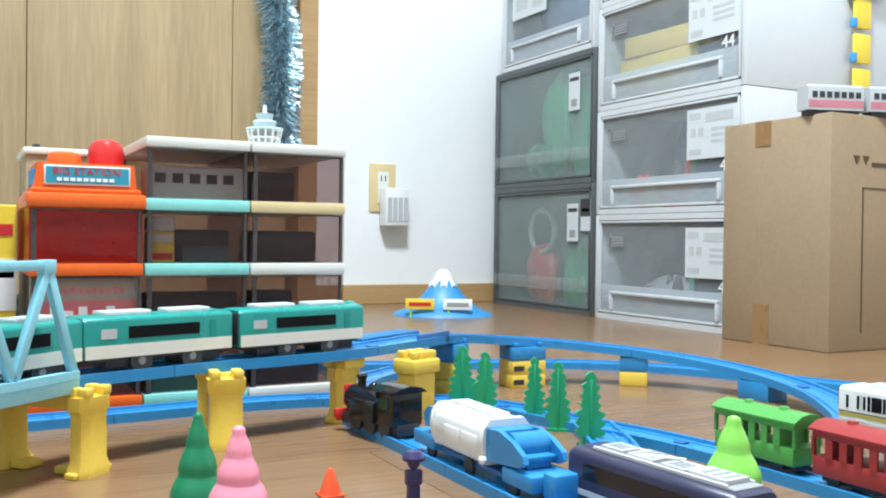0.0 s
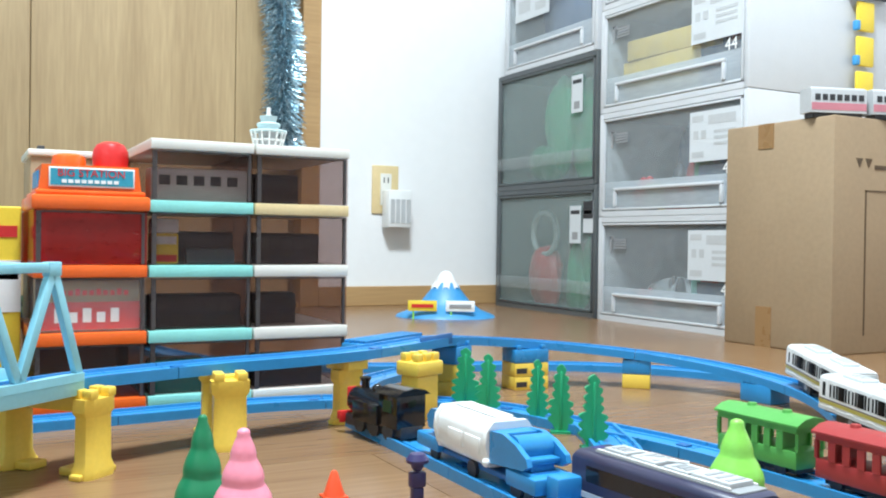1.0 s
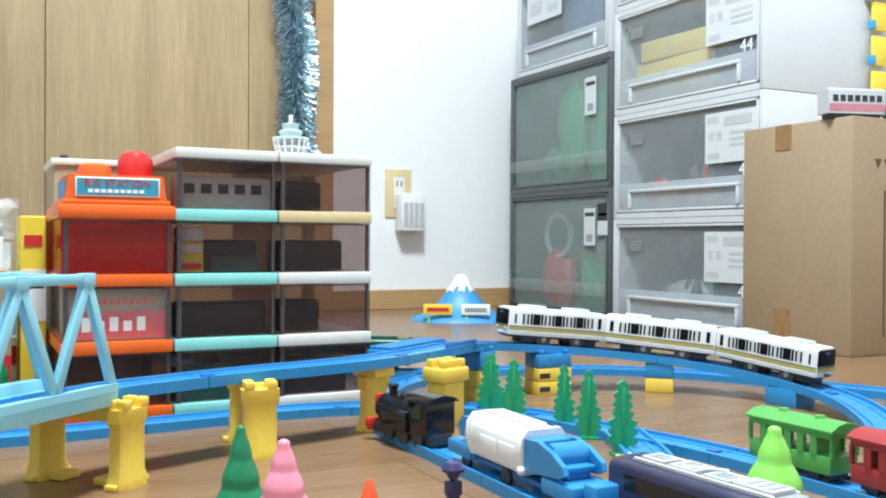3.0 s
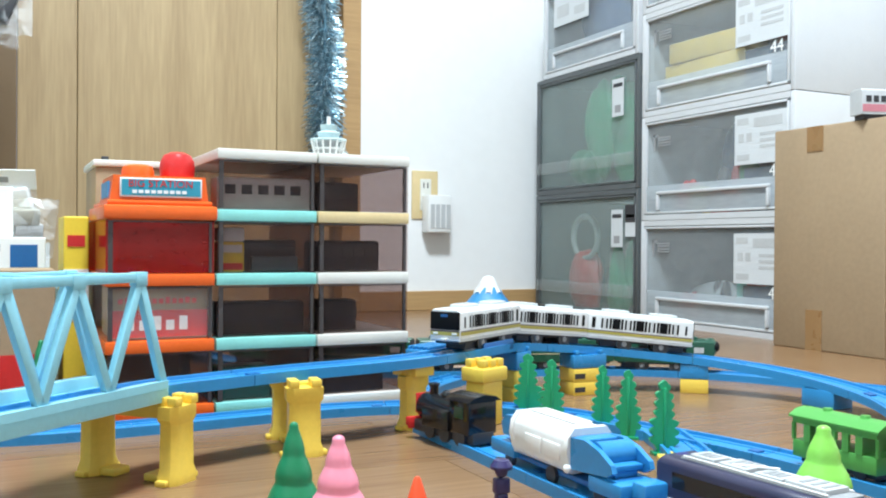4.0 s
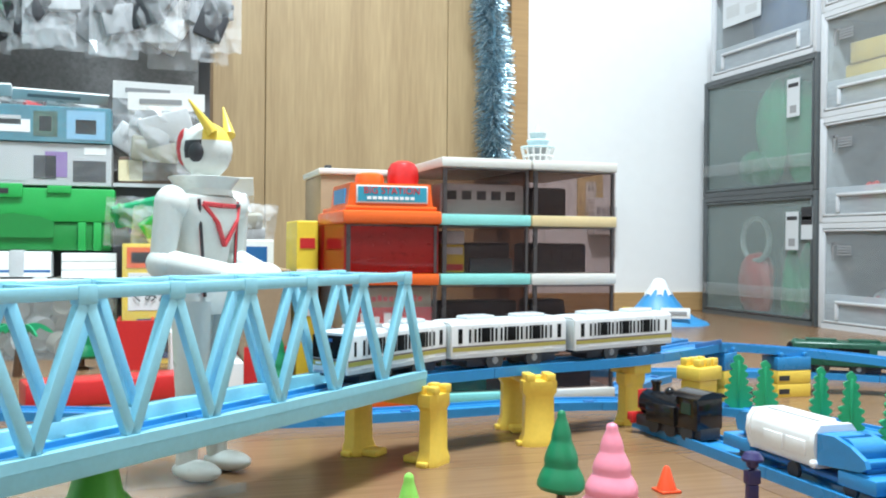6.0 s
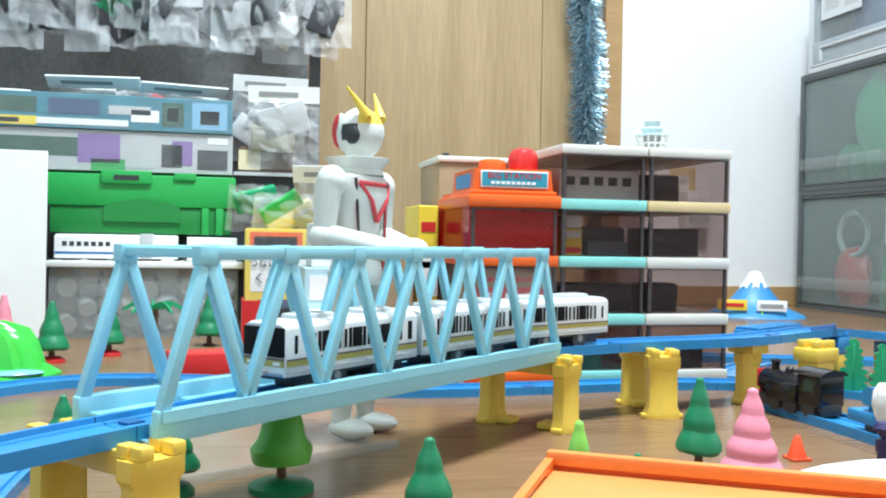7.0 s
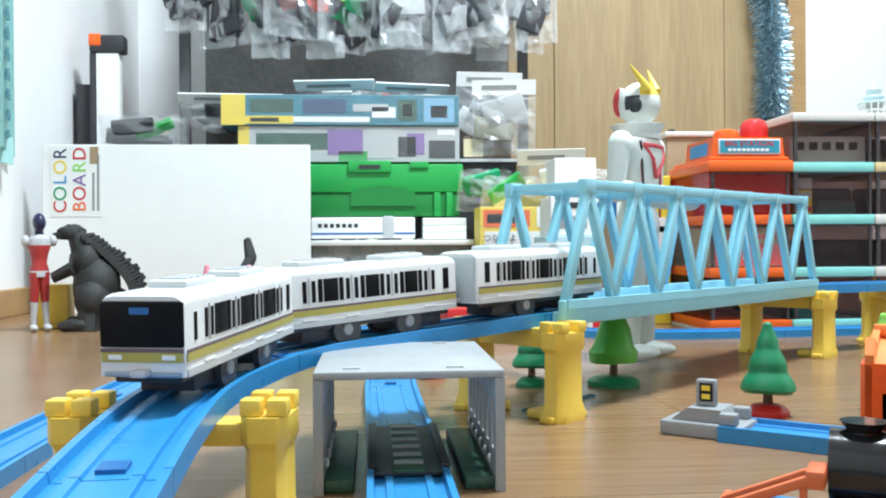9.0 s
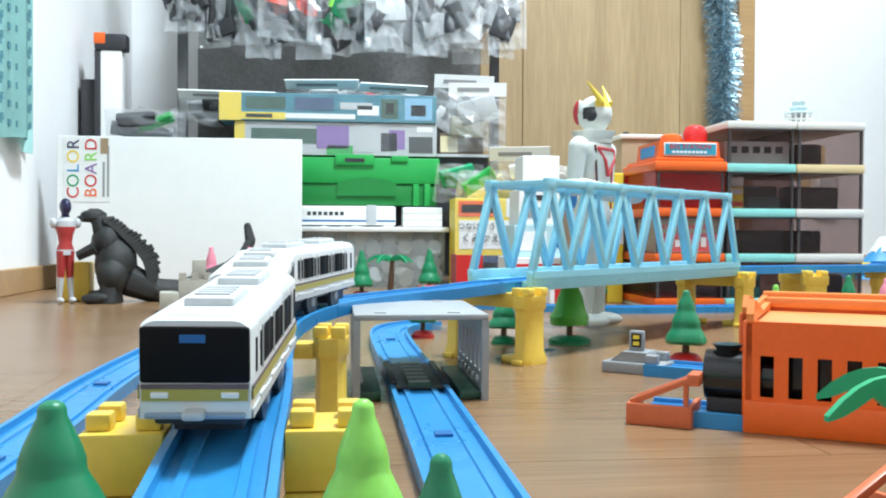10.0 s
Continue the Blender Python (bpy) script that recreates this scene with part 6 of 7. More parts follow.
rad = (0.026, 0.020, 0.0165, 0.014, 0.0115, 0.010, 0.0085, 0.006)
for a, b, r0, r1 in zip(tailp, tailp[1:], rad, rad[1:]):
    tube(bz, a, b, r0, r1)
    ball(bz, r1, *b, u=10, v=8)
rnd = random.Random(8)
for v in bz.verts:
    v.co += Vector((rnd.uniform(-1, 1), rnd.uniform(-1, 1), rnd.uniform(-1, 1))) * 0.0013
for k in range(26):
    f = k / 25
    px, pz = 0.006 + 0.040 * math.sin(f * 2.3) + 0.030 * f, 0.130 - 0.108 * f
    for s in (-1, 0, 1):
        hgt = (0.008 if s == 0 else 0.005) * (0.55 + math.sin(math.pi * f)) * rnd.uniform(0.6, 1.1)
        tube(bz, (px - 0.010, s * 0.010, pz - 0.004), (px + hgt, s * 0.012, pz + hgt * 0.5), 0.0075, 0.0022, n=6)
gz = part("toy_dinosaur", bz, BEAST)
gz.matrix_basis = pose(-0.742, 1.185, 0, 0, 0, 10)
tagged(gz, "black scaly vinyl dinosaur figure with a raised tail", "toy dinosaur")

pl = thing("clear_stand", pose(-0.175, 0.735, 0, 0, 0, 30), "clear plastic display stand under the figures", "display stand")
part("plate", B(-0.09, 0.09, -0.075, 0.075, 0.001, 0.006, bevel=0.002), FILM2, pl)
part("rim", B(-0.092, 0.092, -0.078, -0.075, 0.0, 0.007, bevel=0.001), TRAY, pl)
part("rim", B(-0.092, -0.09, -0.075, 0.075, 0.0, 0.007, bevel=0.001), TRAY, pl)

# ---- west side: leaning board, packets, cartons ----
bd = thing("poster_board", pose(-0.905, 1.480, 0, -1.5, 0, 0), "white foam board leaning upright, with colourful lettering", "foam board")
part("sheet", B(0, 0.450, 0, 0.006, 0, 0.288, bevel=0.001), PAPER, bd, smooth=False)
lb = part("printed_slip", B(0.012, 0.098, -0.0008, 0, 0.165, 0.286), mat("slip paper", (0.80, 0.80, 0.78), 0.5), bd, smooth=False)
for txt, xx in (("COLOR", 0.030), ("BOARD", 0.062)):
    for k, ch in enumerate(txt):
        cc = (RED, LEAF, FUJI, YBOX, PURPLE) if txt == "COLOR" else (ORANGE, RED, VIOLET, LIME, RED)
        words("letter", ch, 0.031, cc[k], lb, pose(xx, -0.0012, 0.182 + k * 0.0225, 90, -90, 0))
for k, xx in enumerate((0.082, 0.090)):
    part("print_bar", B(xx, xx + 0.004, -0.0012, -0.0008, 0.175, 0.24 + 0.03 * k), GREYINK, lb, smooth=False)
part("pencil_print", B(0.078, 0.092, -0.0012, -0.0008, 0.255, 0.284), CARD, lb, smooth=False)

tr = thing("clear_tray", pose(-0.462, 1.55, 0), "clear plastic bin full of grey parts, with a white lid", "storage bin")
for q in ((0, 0.29, 0, 0.003, 0, 0.112), (0, 0.29, 0.197, 0.2, 0, 0.112), (0, 0.003, 0.003, 0.197, 0, 0.112), (0.287, 0.29, 0.003, 0.197, 0, 0.112), (0.003, 0.287, 0.003, 0.197, 0, 0.003)):
    part("bin_wall", B(*q), TRAY, tr, smooth=False)
part("lid", B(-0.008, 0.298, -0.008, 0.208, 0.112, 0.122, bevel=0.002), WHITE, tr)
rnd = random.Random(21)
for k in range(34):
    q = part("grey_part", bmesh.new(), LGREY)
    r = rnd.uniform(0.013, 0.019)
    bm = cyl(bmesh.new(), r, r, -0.012, 0.012, n=12)
    q.data = mesh("grey_part", bm, LGREY if k % 3 else STONE)
    q.matrix_basis = pose(-0.44 + (k % 9) * 0.031, 1.575 + 0.02 * (k % 2), 0.022 + 0.028 * (k // 9), 90 + rnd.uniform(-30, 30), 0, rnd.uniform(0, 40))
    tagged(q, "round grey plastic toy part in a clear bin", "toy part", "grey parts in the bin")

sk = thing("toy_bullet_train", pose(-0.33, 1.60, 0.1225), "white toy bullet train with a blue line on the bin", "toy train")
part("body", rounded(bmesh.new(), -0.13, 0.06, 0.02, 0.003, 0.042, 0.009, 0.05), WHITE, sk)
part("blue_line", B(-0.129, 0.059, -0.0205, 0.0205, 0.010, 0.0135), RAILDK, sk)
for k in range(7):
    part("window", B(-0.118 + k * 0.011, -0.111 + k * 0.011, -0.0207, -0.0198, 0.023, 0.030), INK, sk)
part("chassis", B(-0.12, 0.05, -0.014, 0.014, 0, 0.004), DARK, sk)
for k in range(3):
    part("loose_car", rounded(bmesh.new(), 0.075, 0.155, 0.022, 0.001 + k * 0.013, 0.014 + k * 0.013, 0.004, 0.02), WHITE, sk)
part("joint_cover", B(0.0, 0.022, -0.022, 0.022, 0.004, 0.044, bevel=0.003), LGREY, sk)

gc = thing("green_case", pose(-0.478, 1.60, 0.166), "green plastic toy carrying case with a handle slot", "toy case")
GCASE = mat("case green plastic", (0.02, 0.36, 0.075), 0.35)
part("lid", B(0, 0.300, 0, 0.16, 0.045, 0.098, bevel=0.003), GCASE, gc)
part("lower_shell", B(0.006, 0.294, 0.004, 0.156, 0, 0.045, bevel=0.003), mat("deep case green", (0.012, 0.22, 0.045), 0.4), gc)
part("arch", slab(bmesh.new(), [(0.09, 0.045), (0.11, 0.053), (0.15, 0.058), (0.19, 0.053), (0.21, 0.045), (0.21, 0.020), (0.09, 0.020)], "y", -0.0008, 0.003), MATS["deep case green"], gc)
part("handle", B(0.085, 0.165, -0.006, 0.0, 0.082, 0.104, bevel=0.002), GCASE, gc)
part("handle_slot", B(0.105, 0.145, -0.0068, -0.004, 0.088, 0.096), DARK, gc)
part("latch", B(0.20, 0.235, -0.004, 0.0, 0.09, 0.102, bevel=0.001), GCASE, gc)
for k in (0.245, 0.268):
    part("foot_rib", B(k, k + 0.012, -0.003, 0.004, 0, 0.045, bevel=0.001), GCASE, gc)
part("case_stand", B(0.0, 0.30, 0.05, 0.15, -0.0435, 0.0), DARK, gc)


def toy_pack(name, x0, x1, y0, y1, z0, z1, base, label, panels):
    """A printed window carton: card tray, clear window, printed panels."""
    p = thing(name, pose(x0, y0, z0), label, "toy carton", "toy cartons on the west side")
    w, d, h = x1 - x0, y1 - y0, z1 - z0
    part("carton", B(0, w, 0.003, d, 0, h, bevel=0.001), base, p, smooth=False)
    for a, b, c, e, mm in panels:
        part("print_panel", B(w * a, w * b, 0.0022, 0.0035, h * c, h * e), mm, p, smooth=False)
    part("window_film", B(0, w, 0, 0.0012, 0, h), FILM2, p, smooth=False)
    return p


BLUEB = mat("teal blue carton print", (0.035, 0.20, 0.27), 0.4, var=0.3, scale=25)
toy_pack("toy_carton", -0.625, -0.185, 1.60, 1.70, 0.3365, 0.393, BLUEB, "long blue toy train carton with a clear window",
         [(0.0, 0.10, 0.0, 1.0, YBOX), (0.10, 0.30, 0.05, 0.30, YBOX), (0.12, 0.24, 0.10, 0.24, RED), (0.30, 0.62, 0.10, 0.28, PAPER), (0.34, 0.52, 0.40, 0.85, NAVY), (0.12, 0.30, 0.42, 0.85, FOREST), (0.55, 0.70, 0.45, 0.7, LGREY),
          (0.63, 0.73, 0.25, 0.60, SNOW), (0.74, 0.82, 0.15, 0.85, FOREST), (0.76, 0.80, 0.30, 0.7, CREAM), (0.85, 0.98, 0.1, 0.9, mat("pale blue print", (0.20, 0.42, 0.60), 0.4)), (0.88, 0.95, 0.25, 0.65, GREYINK)])
toy_pack("toy_carton", -0.595, -0.184, 1.605, 1.70, 0.2685, 0.3355, LGREY, "clear-fronted toy train carton with a purple robot train",
         [(0.0, 0.05, 0.0, 1.0, YBOX), (0.08, 0.40, 0.35, 0.8, FOREST), (0.40, 0.56, 0.2, 0.9, VIOLET), (0.45, 0.58, 0.0, 0.3, GCASE), (0.58, 0.70, 0.1, 0.95, LGREY), (0.72, 0.80, 0.15, 0.7, DARK), (0.76, 0.84, 0.2, 0.8, VIOLET), (0.86, 0.98, 0.1, 0.6, DARK), (0.9, 0.98, 0.75, 0.92, PAPER)])
cvr = thing("toy_carton", pose(-0.182, 1.62, 0.27), "small brown railcar model in a clear packet", "toy carton", "toy cartons on the west side")
part("tray", B(0, 0.115, 0, 0.05, 0, 0.006), LGREY, cvr)
part("railcar", B(0.008, 0.10, 0.008, 0.04, 0.006, 0.05, bevel=0.003), mat("umber paint", (0.13, 0.085, 0.06), 0.4), cvr)
part("front", B(0.008, 0.045, 0.007, 0.0085, 0.01, 0.044), CREAM, cvr)
part("tray_stand", B(0.0, 0.11, 0.01, 0.06, -0.25, 0.0), DARK, cvr)

yc = toy_pack("toy_carton", -0.163, 0.045, 1.46, 1.55, 0.0, 0.178, YBOX, "yellow toy set carton with red and black print",
              [(0.03, 0.42, 0.80, 0.97, ORANGE), (0.06, 0.38, 0.84, 0.93, BRICKRED), (0.48, 1.0, 0.80, 1.0, PAPER), (0.04, 0.60, 0.45, 0.76, PAPER), (0.42, 0.57, 0.49, 0.60, INK), (0.1, 0.9, 0.05, 0.38, NAVY), (0.15, 0.4, 0.1, 0.3, LGREY), (0.62, 0.98, 0.45, 0.75, FUJI)])

words("printed_code", "J-11", 0.030, mat("soft green ink", (0.16, 0.42, 0.28), 0.6), yc, pose(0.130, -0.0004, 0.160, 90, 0, 0), "green printed code")
words("printed_words", "\u3064\u306a\u3052\u3088\u3046", 0.015, INK, yc, pose(0.042, -0.0004, 0.123, 90, 0, 0), "black printed words")
words("printed_words", "\u304f\u307f\u304b\u3048", 0.019, INK, yc, pose(0.050, -0.0004, 0.100, 90, 0, 0), "black printed words")


def carton(x0, x1, y0, y1, z0, z1, mm, label, bars=()):
    c = thing("carton", pose(x0, y0, z0), label, "carton", "cartons stacked by the cabinets")
    w, h = x1 - x0, z1 - z0
    part("box_body", B(0, w, 0, y1 - y0, 0, h, bevel=0.0015), mm, c, smooth=False)
    for a, b, c0, e, m2 in bars:
        part("print_bar", B(w * a, w * b, -0.0008, 0.001, h * c0, h * e), m2, c, smooth=False)
    return c


carton(-0.10, 0.055, 1.22, 1.34, 0.0, 0.07, PAPER, "white printed carton with a red band", [(0.05, 0.95, 0.55, 0.85, RED), (0.1, 0.5, 0.15, 0.4, FUJI)])
carton(-0.09, 0.05, 1.24, 1.34, 0.0705, 0.125, mat("pale cyan carton", (0.45, 0.66, 0.72), 0.5), "pale blue printed toy carton", [(0.05, 0.4, 0.2, 0.8, PAPER), (0.5, 0.95, 0.3, 0.7, RAILDK)])
carton(-0.08, 0.03, 1.25, 1.34, 0.1255, 0.185, PAPER, "white printed carton with dark blue label", [(0.1, 0.55, 0.7, 0.85, INK), (0.65, 0.92, 0.4, 0.85, RAILDK), (0.1, 0.5, 0.2, 0.5, GREYINK)])
carton(-0.07, -0.005, 1.27, 1.34, 0.1855, 0.245, PAPER, "small plain white carton on the carton stack")
carton(0.043, 0.069, 1.14, 1.23, 0.0, 0.208, YBOX, "tall yellow carton with small red lettering", [(0.15, 0.85, 0.84, 0.90, RED), (0.0, 1.0, 0.45, 0.72, PAPER), (0.1, 0.9, 0.62, 0.66, INK)])
carton(-0.02, 0.034, 1.12, 1.20, 0.0, 0.15, CARD, "brown cardboard carton with a red label strip", [(0.0, 1.0, 0.1, 0.4, RED)])
carton(-0.06, -0.022, 1.10, 1.18, 0.0, 0.045, PAPER, "low white carton with a red stripe", [(0.2, 0.5, 0.0, 1.0, RED)])
rbx = thing("red_bin", pose(-0.168, 1.40, 0), "red plastic bin behind the bridge", "bin")
for q in ((0, 0.05, 0, 0.004, 0, 0.07), (0, 0.05, 0.08, 0.084, 0, 0.07), (0, 0.004, 0.004, 0.08, 0, 0.07), (0.046, 0.05, 0.004, 0.08, 0, 0.07)):
    part("bin_wall", B(*q), RED, rbx)
rb2 = thing("red_rail_case", pose(-0.33, 0.93, 0.0, 0, 0, 18), "long red plastic tray on the floor", "tray")
part("tray_body", B(0.0, 0.20, 0.0, 0.05, 0.0, 0.028, bevel=0.003), RED, rb2)
rb2.matrix_basis = pose(-0.25, 1.10, 0, 0, 0, 14)

# shelf rack with hanging packets
rk = thing("packet_rack", pose(-0.74, 1.80, 0), "dark rack rail on posts, hung with packets of toys", "rack")
RACK = mat("dark rack metal", (0.09, 0.09, 0.095), 0.5)
for xx in (0.0, 0.70):
    part("post", B(xx, xx + 0.02, 0, 0.02, 0, 1.05), RACK, rk)
for zz in (0.72, 1.02):
    part("bar", B(0.0, 0.76, 0.004, 0.016, zz, zz + 0.014), RACK, rk)
part("shelf", B(0.0, 0.72, 0.02, 0.30, 0.395, 0.41), RACK, rk)
part("back_panel", B(0.0, 0.72, 0.30, 0.308, 0.0, 1.05), mat("grey mesh panel", (0.22, 0.22, 0.22), 0.7, var=0.3, scale=15), rk)


CORAL = mat("coral red plastic", (0.85, 0.09, 0.05), 0.4)


def packet(x, y, z, w, h, yaw, tilt, fill, header, label):
    """A crumpled clear bag with a paper header and toy parts inside."""
    p = thing("toy_packet", pose(x, y, z, tilt, 0, yaw), label, "toy packet", "clear packets of toy parts")
    rnd = random.Random(int((x * 31 + z * 57 + y * 7) * 1000))
    bm = bmesh.new()
    nx, nz = 7, 8
    for sgn in (-1, 1):
        g = [[bm.verts.new((w * (i / nx - 0.5), sgn * (0.001 + 0.016 * math.sin(math.pi * i / nx) * math.sin(math.pi * k / nz)) + rnd.uniform(-0.011, 0.011) * (0 < i < nx), -h * k / nz)) for i in range(nx + 1)] for k in range(nz + 1)]
        for k in range(nz):
            for i in range(nx):
                bm.faces.new((g[k][i], g[k][i + 1], g[k + 1][i + 1], g[k + 1][i]))
    part("bag", bm, FILM, p, "crumpled clear film bag", smooth=False)
    if header is not None:
        part("header", B(-w / 2, w / 2, -0.0015, 0.0015, -0.006, 0.022), header, p, smooth=False)
        part("print_bar", B(-w * 0.35, w * 0.2, -0.0022, -0.0015, 0.004, 0.012), GREYINK, p, smooth=False)
    for k, mm in enumerate(fill):
        q = bmesh.new()
        a = rnd.uniform(-35, 35)
        bw, bh = w * rnd.uniform(0.16, 0.42), h * rnd.uniform(0.22, 0.48)
        box(q, -bw, bw, -0.008, 0.008, -bh * 0.5, bh * 0.5, bevel=0.003, m=Matrix.Translation((rnd.uniform(-0.2, 0.2) * w, 0, -h * (0.3 + 0.55 * k / max(1, len(fill))))) @ Matrix.Rotation(radians(a), 4, "Y"))
        part("toy_piece", q, mm, p)
    return p


rnd = random.Random(12)
fills = [[DARK, GREY, DARK, DARK], [NAVY, DARK, TYRE, DARK], [GREEN, DARK, GREEN, DARK], [CORAL, CORAL, DARK], [CORAL, RED, CORAL, DARK], [FUJI, TYRE, DARK], [LIME, LIME, GREEN, DARK], [WHITE, LGREY, DARK], [WHITE, DARK, LGREY, GREY], [LGREY, DARK, GREY], [WHITE, GREY, DARK], [LGREY, DARK, WHITE], [WHITE, GREY, DARK]]
for row, (yy, ztop, zlen) in enumerate(((1.765, 0.715, 0.195), (1.74, 0.705, 0.18), (1.785, 1.0, 0.26))):
    for k in range(13):
        x = -0.72 + k * 0.0575 + rnd.uniform(-0.012, 0.012) + 0.02 * row
        packet(x, yy + rnd.uniform(-0.015, 0.015), ztop + rnd.uniform(-0.012, 0.012), rnd.uniform(0.075, 0.10), zlen + rnd.uniform(-0.02, 0.025), rnd.uniform(-40, 40), rnd.uniform(-8, 8), fills[k], PAPER if k > 6 or k % 3 == 0 else None, "clear packet of mixed toy parts hanging on the rack")
# packets lying on the cartons
for x, y, z, w, h, yaw, tilt, fl, hd in ((-0.62, 1.70, 0.395, 0.20, 0.09, 4, 60, [DARK, GREY, DARK], PAPER), (-0.42, 1.72, 0.425, 0.16, 0.07, -8, 55, [WHITE, LGREY], PAPER), (-0.27, 1.72, 0.42, 0.15, 0.06, 12, 60, [WHITE, RED], PAPER),
                                         (-0.12, 1.66, 0.425, 0.13, 0.13, 5, 15, [LGREY, GREY, WHITE], PAPER), (-0.10, 1.60, 0.40, 0.12, 0.12, -6, 10, [LGREY, STONE], PAPER), (-0.03, 1.50, 0.26, 0.12, 0.10, -15, 20, [WHITE, GREY], PAPER),
                                         (-0.14, 1.56, 0.25, 0.10, 0.08, 12, 20, [LEAF, GCASE, VIOLET], None), (-0.10, 1.53, 0.235, 0.10, 0.07, 12, 20, [GCASE, CREAM], None), (0.01, 1.36, 0.235, 0.09, 0.08, 20, 15, [STONE, LGREY], None), (-0.78, 1.66, 0.36, 0.16, 0.09, 10, 50, [DARK, GCASE, GREY], None)):
    packet(x, y, z, w, h, yaw, tilt, fl, hd, "clear packet of toy parts lying among the cartons")
carton(-0.86, -0.50, 1.62, 1.74, 0.0, 0.30, mat("grey carton", (0.30, 0.30, 0.31), 0.6, var=0.1), "grey carton behind the white board")
carton(-0.50, -0.20, 1.76, 1.79, 0.0, 0.38, MATS["grey carton"], "grey board behind the cartons")

# roll stand by the west wall
rs = thing("wrap_roll_holder", pose(-0.895, 1.76, 0), "tall white cutter holder with orange and black end, by the wall", "roll holder")
part("sleeve", B(0, 0.045, 0, 0.03, 0, 0.50, bevel=0.003), WHITE, rs)
part("black_side", B(-0.012, -0.001, 0.0, 0.02, 0.0, 0.50, bevel=0.001), DARK, rs)
part("black_cap", B(-0.012, 0.055, -0.004, 0.034, 0.50, 0.535, bevel=0.004), DARK, rs)
part("orange_tip", B(-0.013, 0.012, -0.005, 0.035, 0.512, 0.537, bevel=0.003), ORANGE, rs)
part("dark_binder", B(-0.045, -0.014, 0.02, 0.16, 0, 0.44, bevel=0.002), DARK, rs)
part("grey_sheet", B(0.05, 0.13, 0.03, 0.05, 0.0, 0.36), CREAM, rs)

# curtain on the west wall
cu = thing("curtain", pose(XL + 0.022, 0, 0), "mint green curtain with dark teal square prints", "curtain")
bm = bmesh.new()
cols_n = 90
top_row, bot_row = [], []
for k in range(cols_n + 1):
    yy = 0.35 + (1.44 - 0.35) * k / cols_n
    xx = 0.012 * math.sin(k * 0.55) + 0.004 * math.sin(k * 1.7)
    top_row.append(bm.verts.new((xx * 0.7, yy, 1.6)))
    bot_row.append(bm.verts.new((xx, yy, 0.265 + 0.004 * math.sin(k * 0.4))))
for k in range(cols_n):
    bm.faces.new((bot_row[k], bot_row[k + 1], top_row[k + 1], top_row[k]))
bmesh.ops.solidify(bm, geom=bm.faces[:], thickness=0.0015)
part("cloth", bm, CURTAIN, cu)
for k in range(24):
    for q in range(9):
        yy = 0.90 + k * 0.0225
        t = (yy - 0.35) / (1.44 - 0.35) * cols_n
        xx = 0.012 * math.sin(t * 0.55) + 0.004 * math.sin(t * 1.7)
        part("square_print", B(xx + 0.0008, xx + 0.0032, yy, yy + 0.0085, 0.285 + q * 0.032, 0.296 + q * 0.032), CURTDOT, cu, smooth=False)
part("lining", B(0.0, 0.004, 1.36, 1.41, 0.247, 0.29), CURTAIN, cu)

# ---- floor planks ----
PW, PLEN = 0.152, 0.91
plank_me = mesh("plank", box(bmesh.new(), 0, PLEN - 0.0006, 0, PW - 0.0006, -0.004, 0.0), FLOOR_WOOD, smooth=False)
X0, X1, Y0, Y1 = XL - 0.1, XR + 0.1, YS - 0.1, YW + 0.1
rows_n = math.ceil((Y1 - Y0) / PW)
end_meshes = {}
for r in range(rows_n):
    off = (r * 0.455) % PLEN - PLEN
    y0 = Y0 + r * PW
    for c in range(6):
        x0 = X0 + off + c * PLEN
        a, b, d = max(x0, X0), min(x0 + PLEN, X1), min(PW, Y1 - y0)
        if b - a < 0.01:
            continue
        key = (round(b - a, 3), round(d, 3))
        if key == (PLEN, PW):
            me = plank_me
        else:
            if key not in end_meshes:
                end_meshes[key] = mesh("plank", box(bmesh.new(), 0, b - a - 0.0006, 0, d - 0.0006, -0.004, 0.0), FLOOR_WOOD, smooth=False)
            me = end_meshes[key]
        pk = new("plank", me)
        pk.parent = floor
        pk.matrix_basis = pose(a, y0, 0)


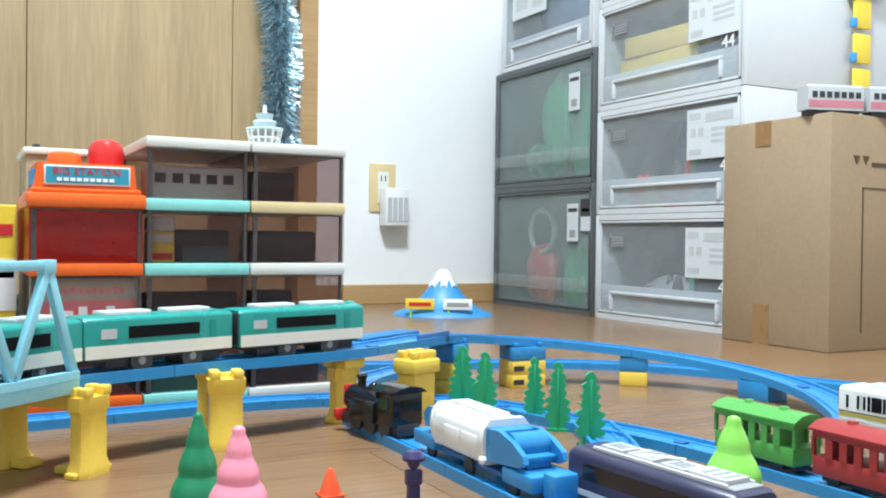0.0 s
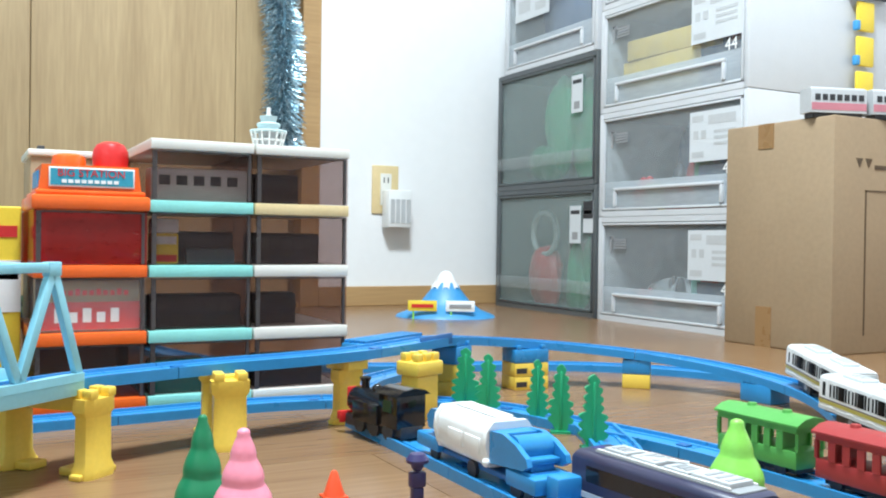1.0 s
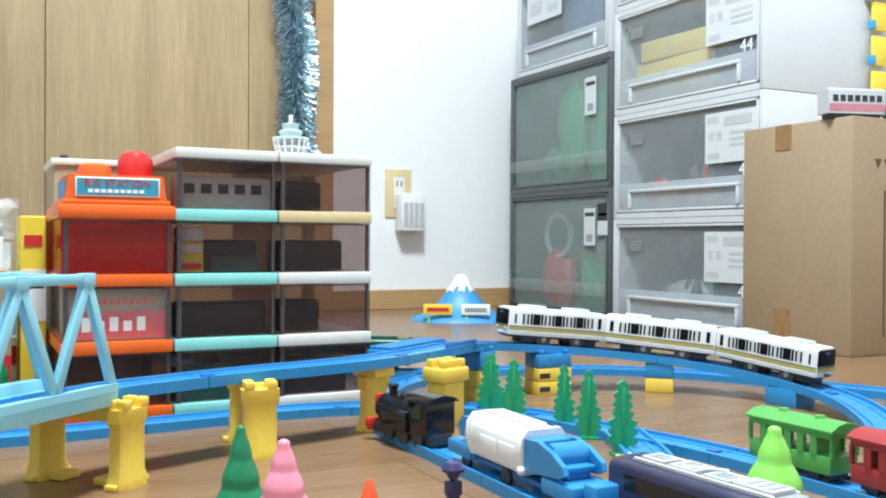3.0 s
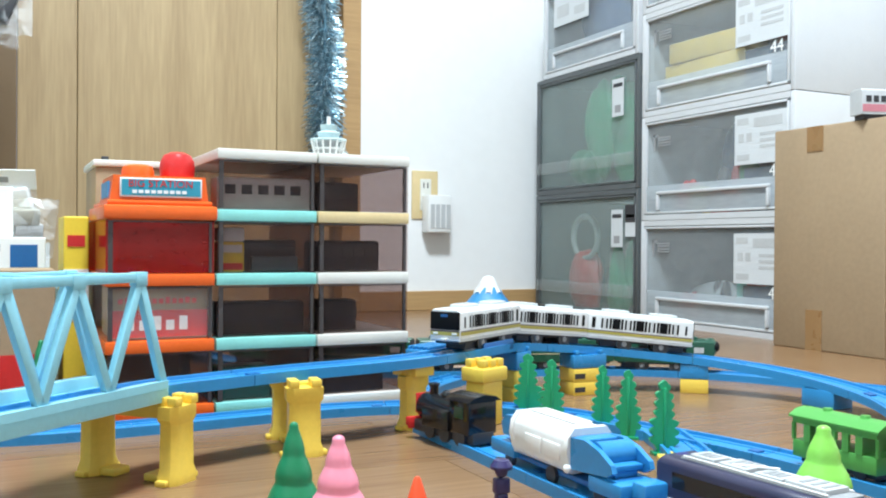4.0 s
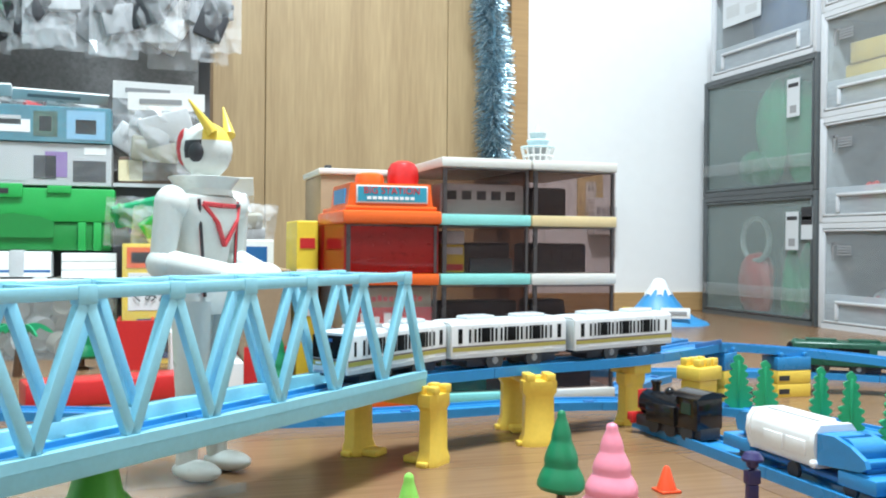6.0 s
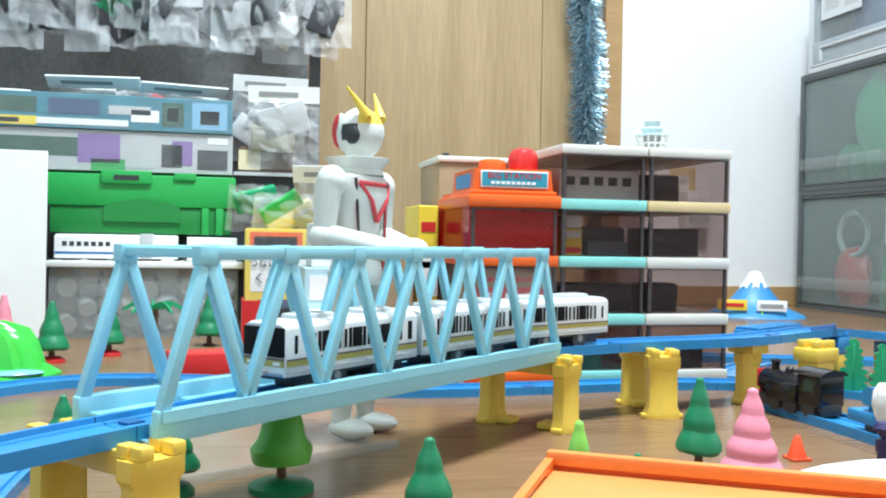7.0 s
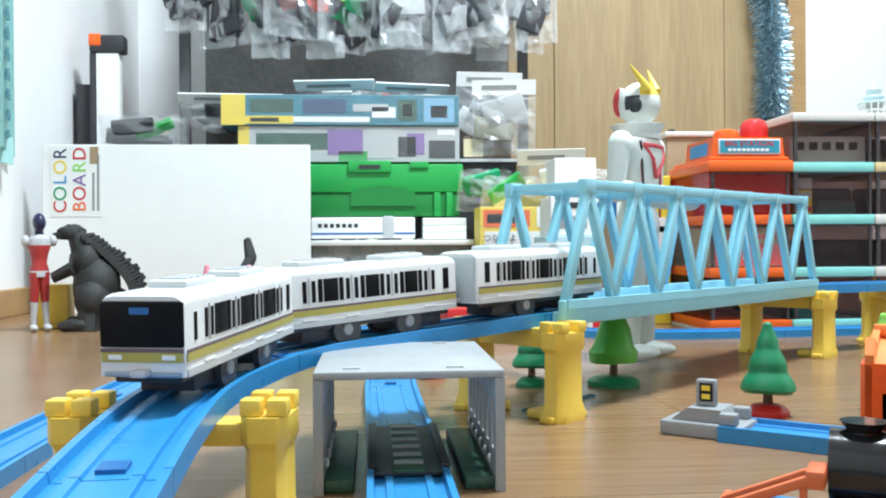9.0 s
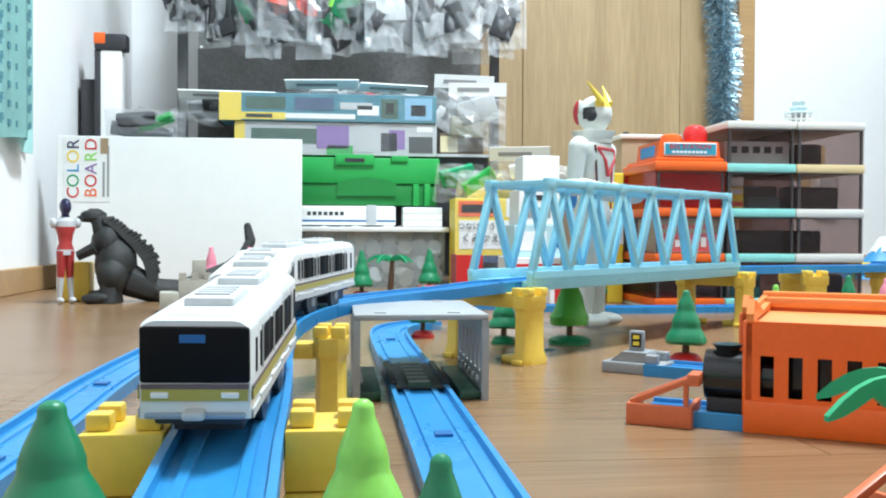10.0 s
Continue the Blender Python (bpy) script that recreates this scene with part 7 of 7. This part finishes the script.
# ---- what moves ----
NOSE = [(0, .848), (0.2, .892), (0.4, .933), (0.6, .970), (0.8, 1.005), (1.0, 1.040), (1.4, 1.118), (2.0, 1.235), (2.4, 1.318), (2.5, 1.340), (2.7, 1.382), (3.2, 1.488), (3.8, 1.616), (4.0, 1.657), (4.2, 1.688), (4.5, 1.737), (5.0, 1.848),
        (5.5, 1.957), (6.0, 2.066), (6.7, 2.234), (7.5, 2.424), (8.0, 2.531), (8.4, 2.625), (8.7, 2.694), (9.0, 2.754), (9.2, 2.808), (9.4, 2.862), (9.6, 2.910), (9.8, 2.953), (10.0, 2.994)]
TAIL = [(0, 1.291), (0.3, 1.424), (0.7, 1.582), (2, 2.16), (4, 3.0), (5, 3.1), (10, 3.12)]
S_FAR = s_near(far_line, 0.92, 0.90)
FARN = [(t, S_FAR + q) for t, q in ((0, -.95), (1.6, -.95), (2.7, -.62), (3.8, -.19), (4.2, -.074), (4.5, .008), (5.0, .14), (5.7, .31), (6.0, .40), (6.2, .456), (7.0, .67), (8.0, .85), (10, .85))]


def drive(cars, line, rows, offset, gap=0.1393, sway=((0, 0), (10, 0))):
    ts = sorted({round(k * 0.2, 2) for k in range(51)})
    tt, ss = [r[0] for r in rows], [r[1] for r in rows]
    for i, car in enumerate(cars):
        keyed = []
        turn = sway if i == 0 else ((0, 0), (10, 0))
        for t in ts:
            s = float(np.interp(t, tt, ss)) + offset - CAR_L / 2 - i * gap
            a, b = line.at(s - 0.029), line.at(s + 0.017)
            d = (b - a).normalized()
            side = Vector((-d.y, d.x, 0)).normalized()
            m = Matrix((d, side, d.cross(side))).transposed().to_4x4()
            yaw = float(np.interp(t, [q[0] for q in turn], [q[1] for q in turn]))
            pivot = Matrix.Translation((-0.035, 0, 0))
            keyed.append((t, Matrix.Translation((a + b) / 2 + d * 0.006) @ m @ pivot @ Matrix.Rotation(radians(yaw), 4, "Z") @ pivot.inverted()))
        walk(car, keyed)


def motions():
    drive(WHITE_TRAIN, upper, NOSE, s_near(upper, 0.8265, 0.78) - 1.0566, sway=((0, 0), (9.0, 0), (9.5, -2.2), (10.0, -4.2)))
    drive(TEAL_TRAIN, upper, [(t, min(q + S_BR - 1.1805, upper.length - 0.05)) for t, q in TAIL], 0.0)
    drive(GREEN_TRAIN, far_line, FARN, 0.0)


motions()
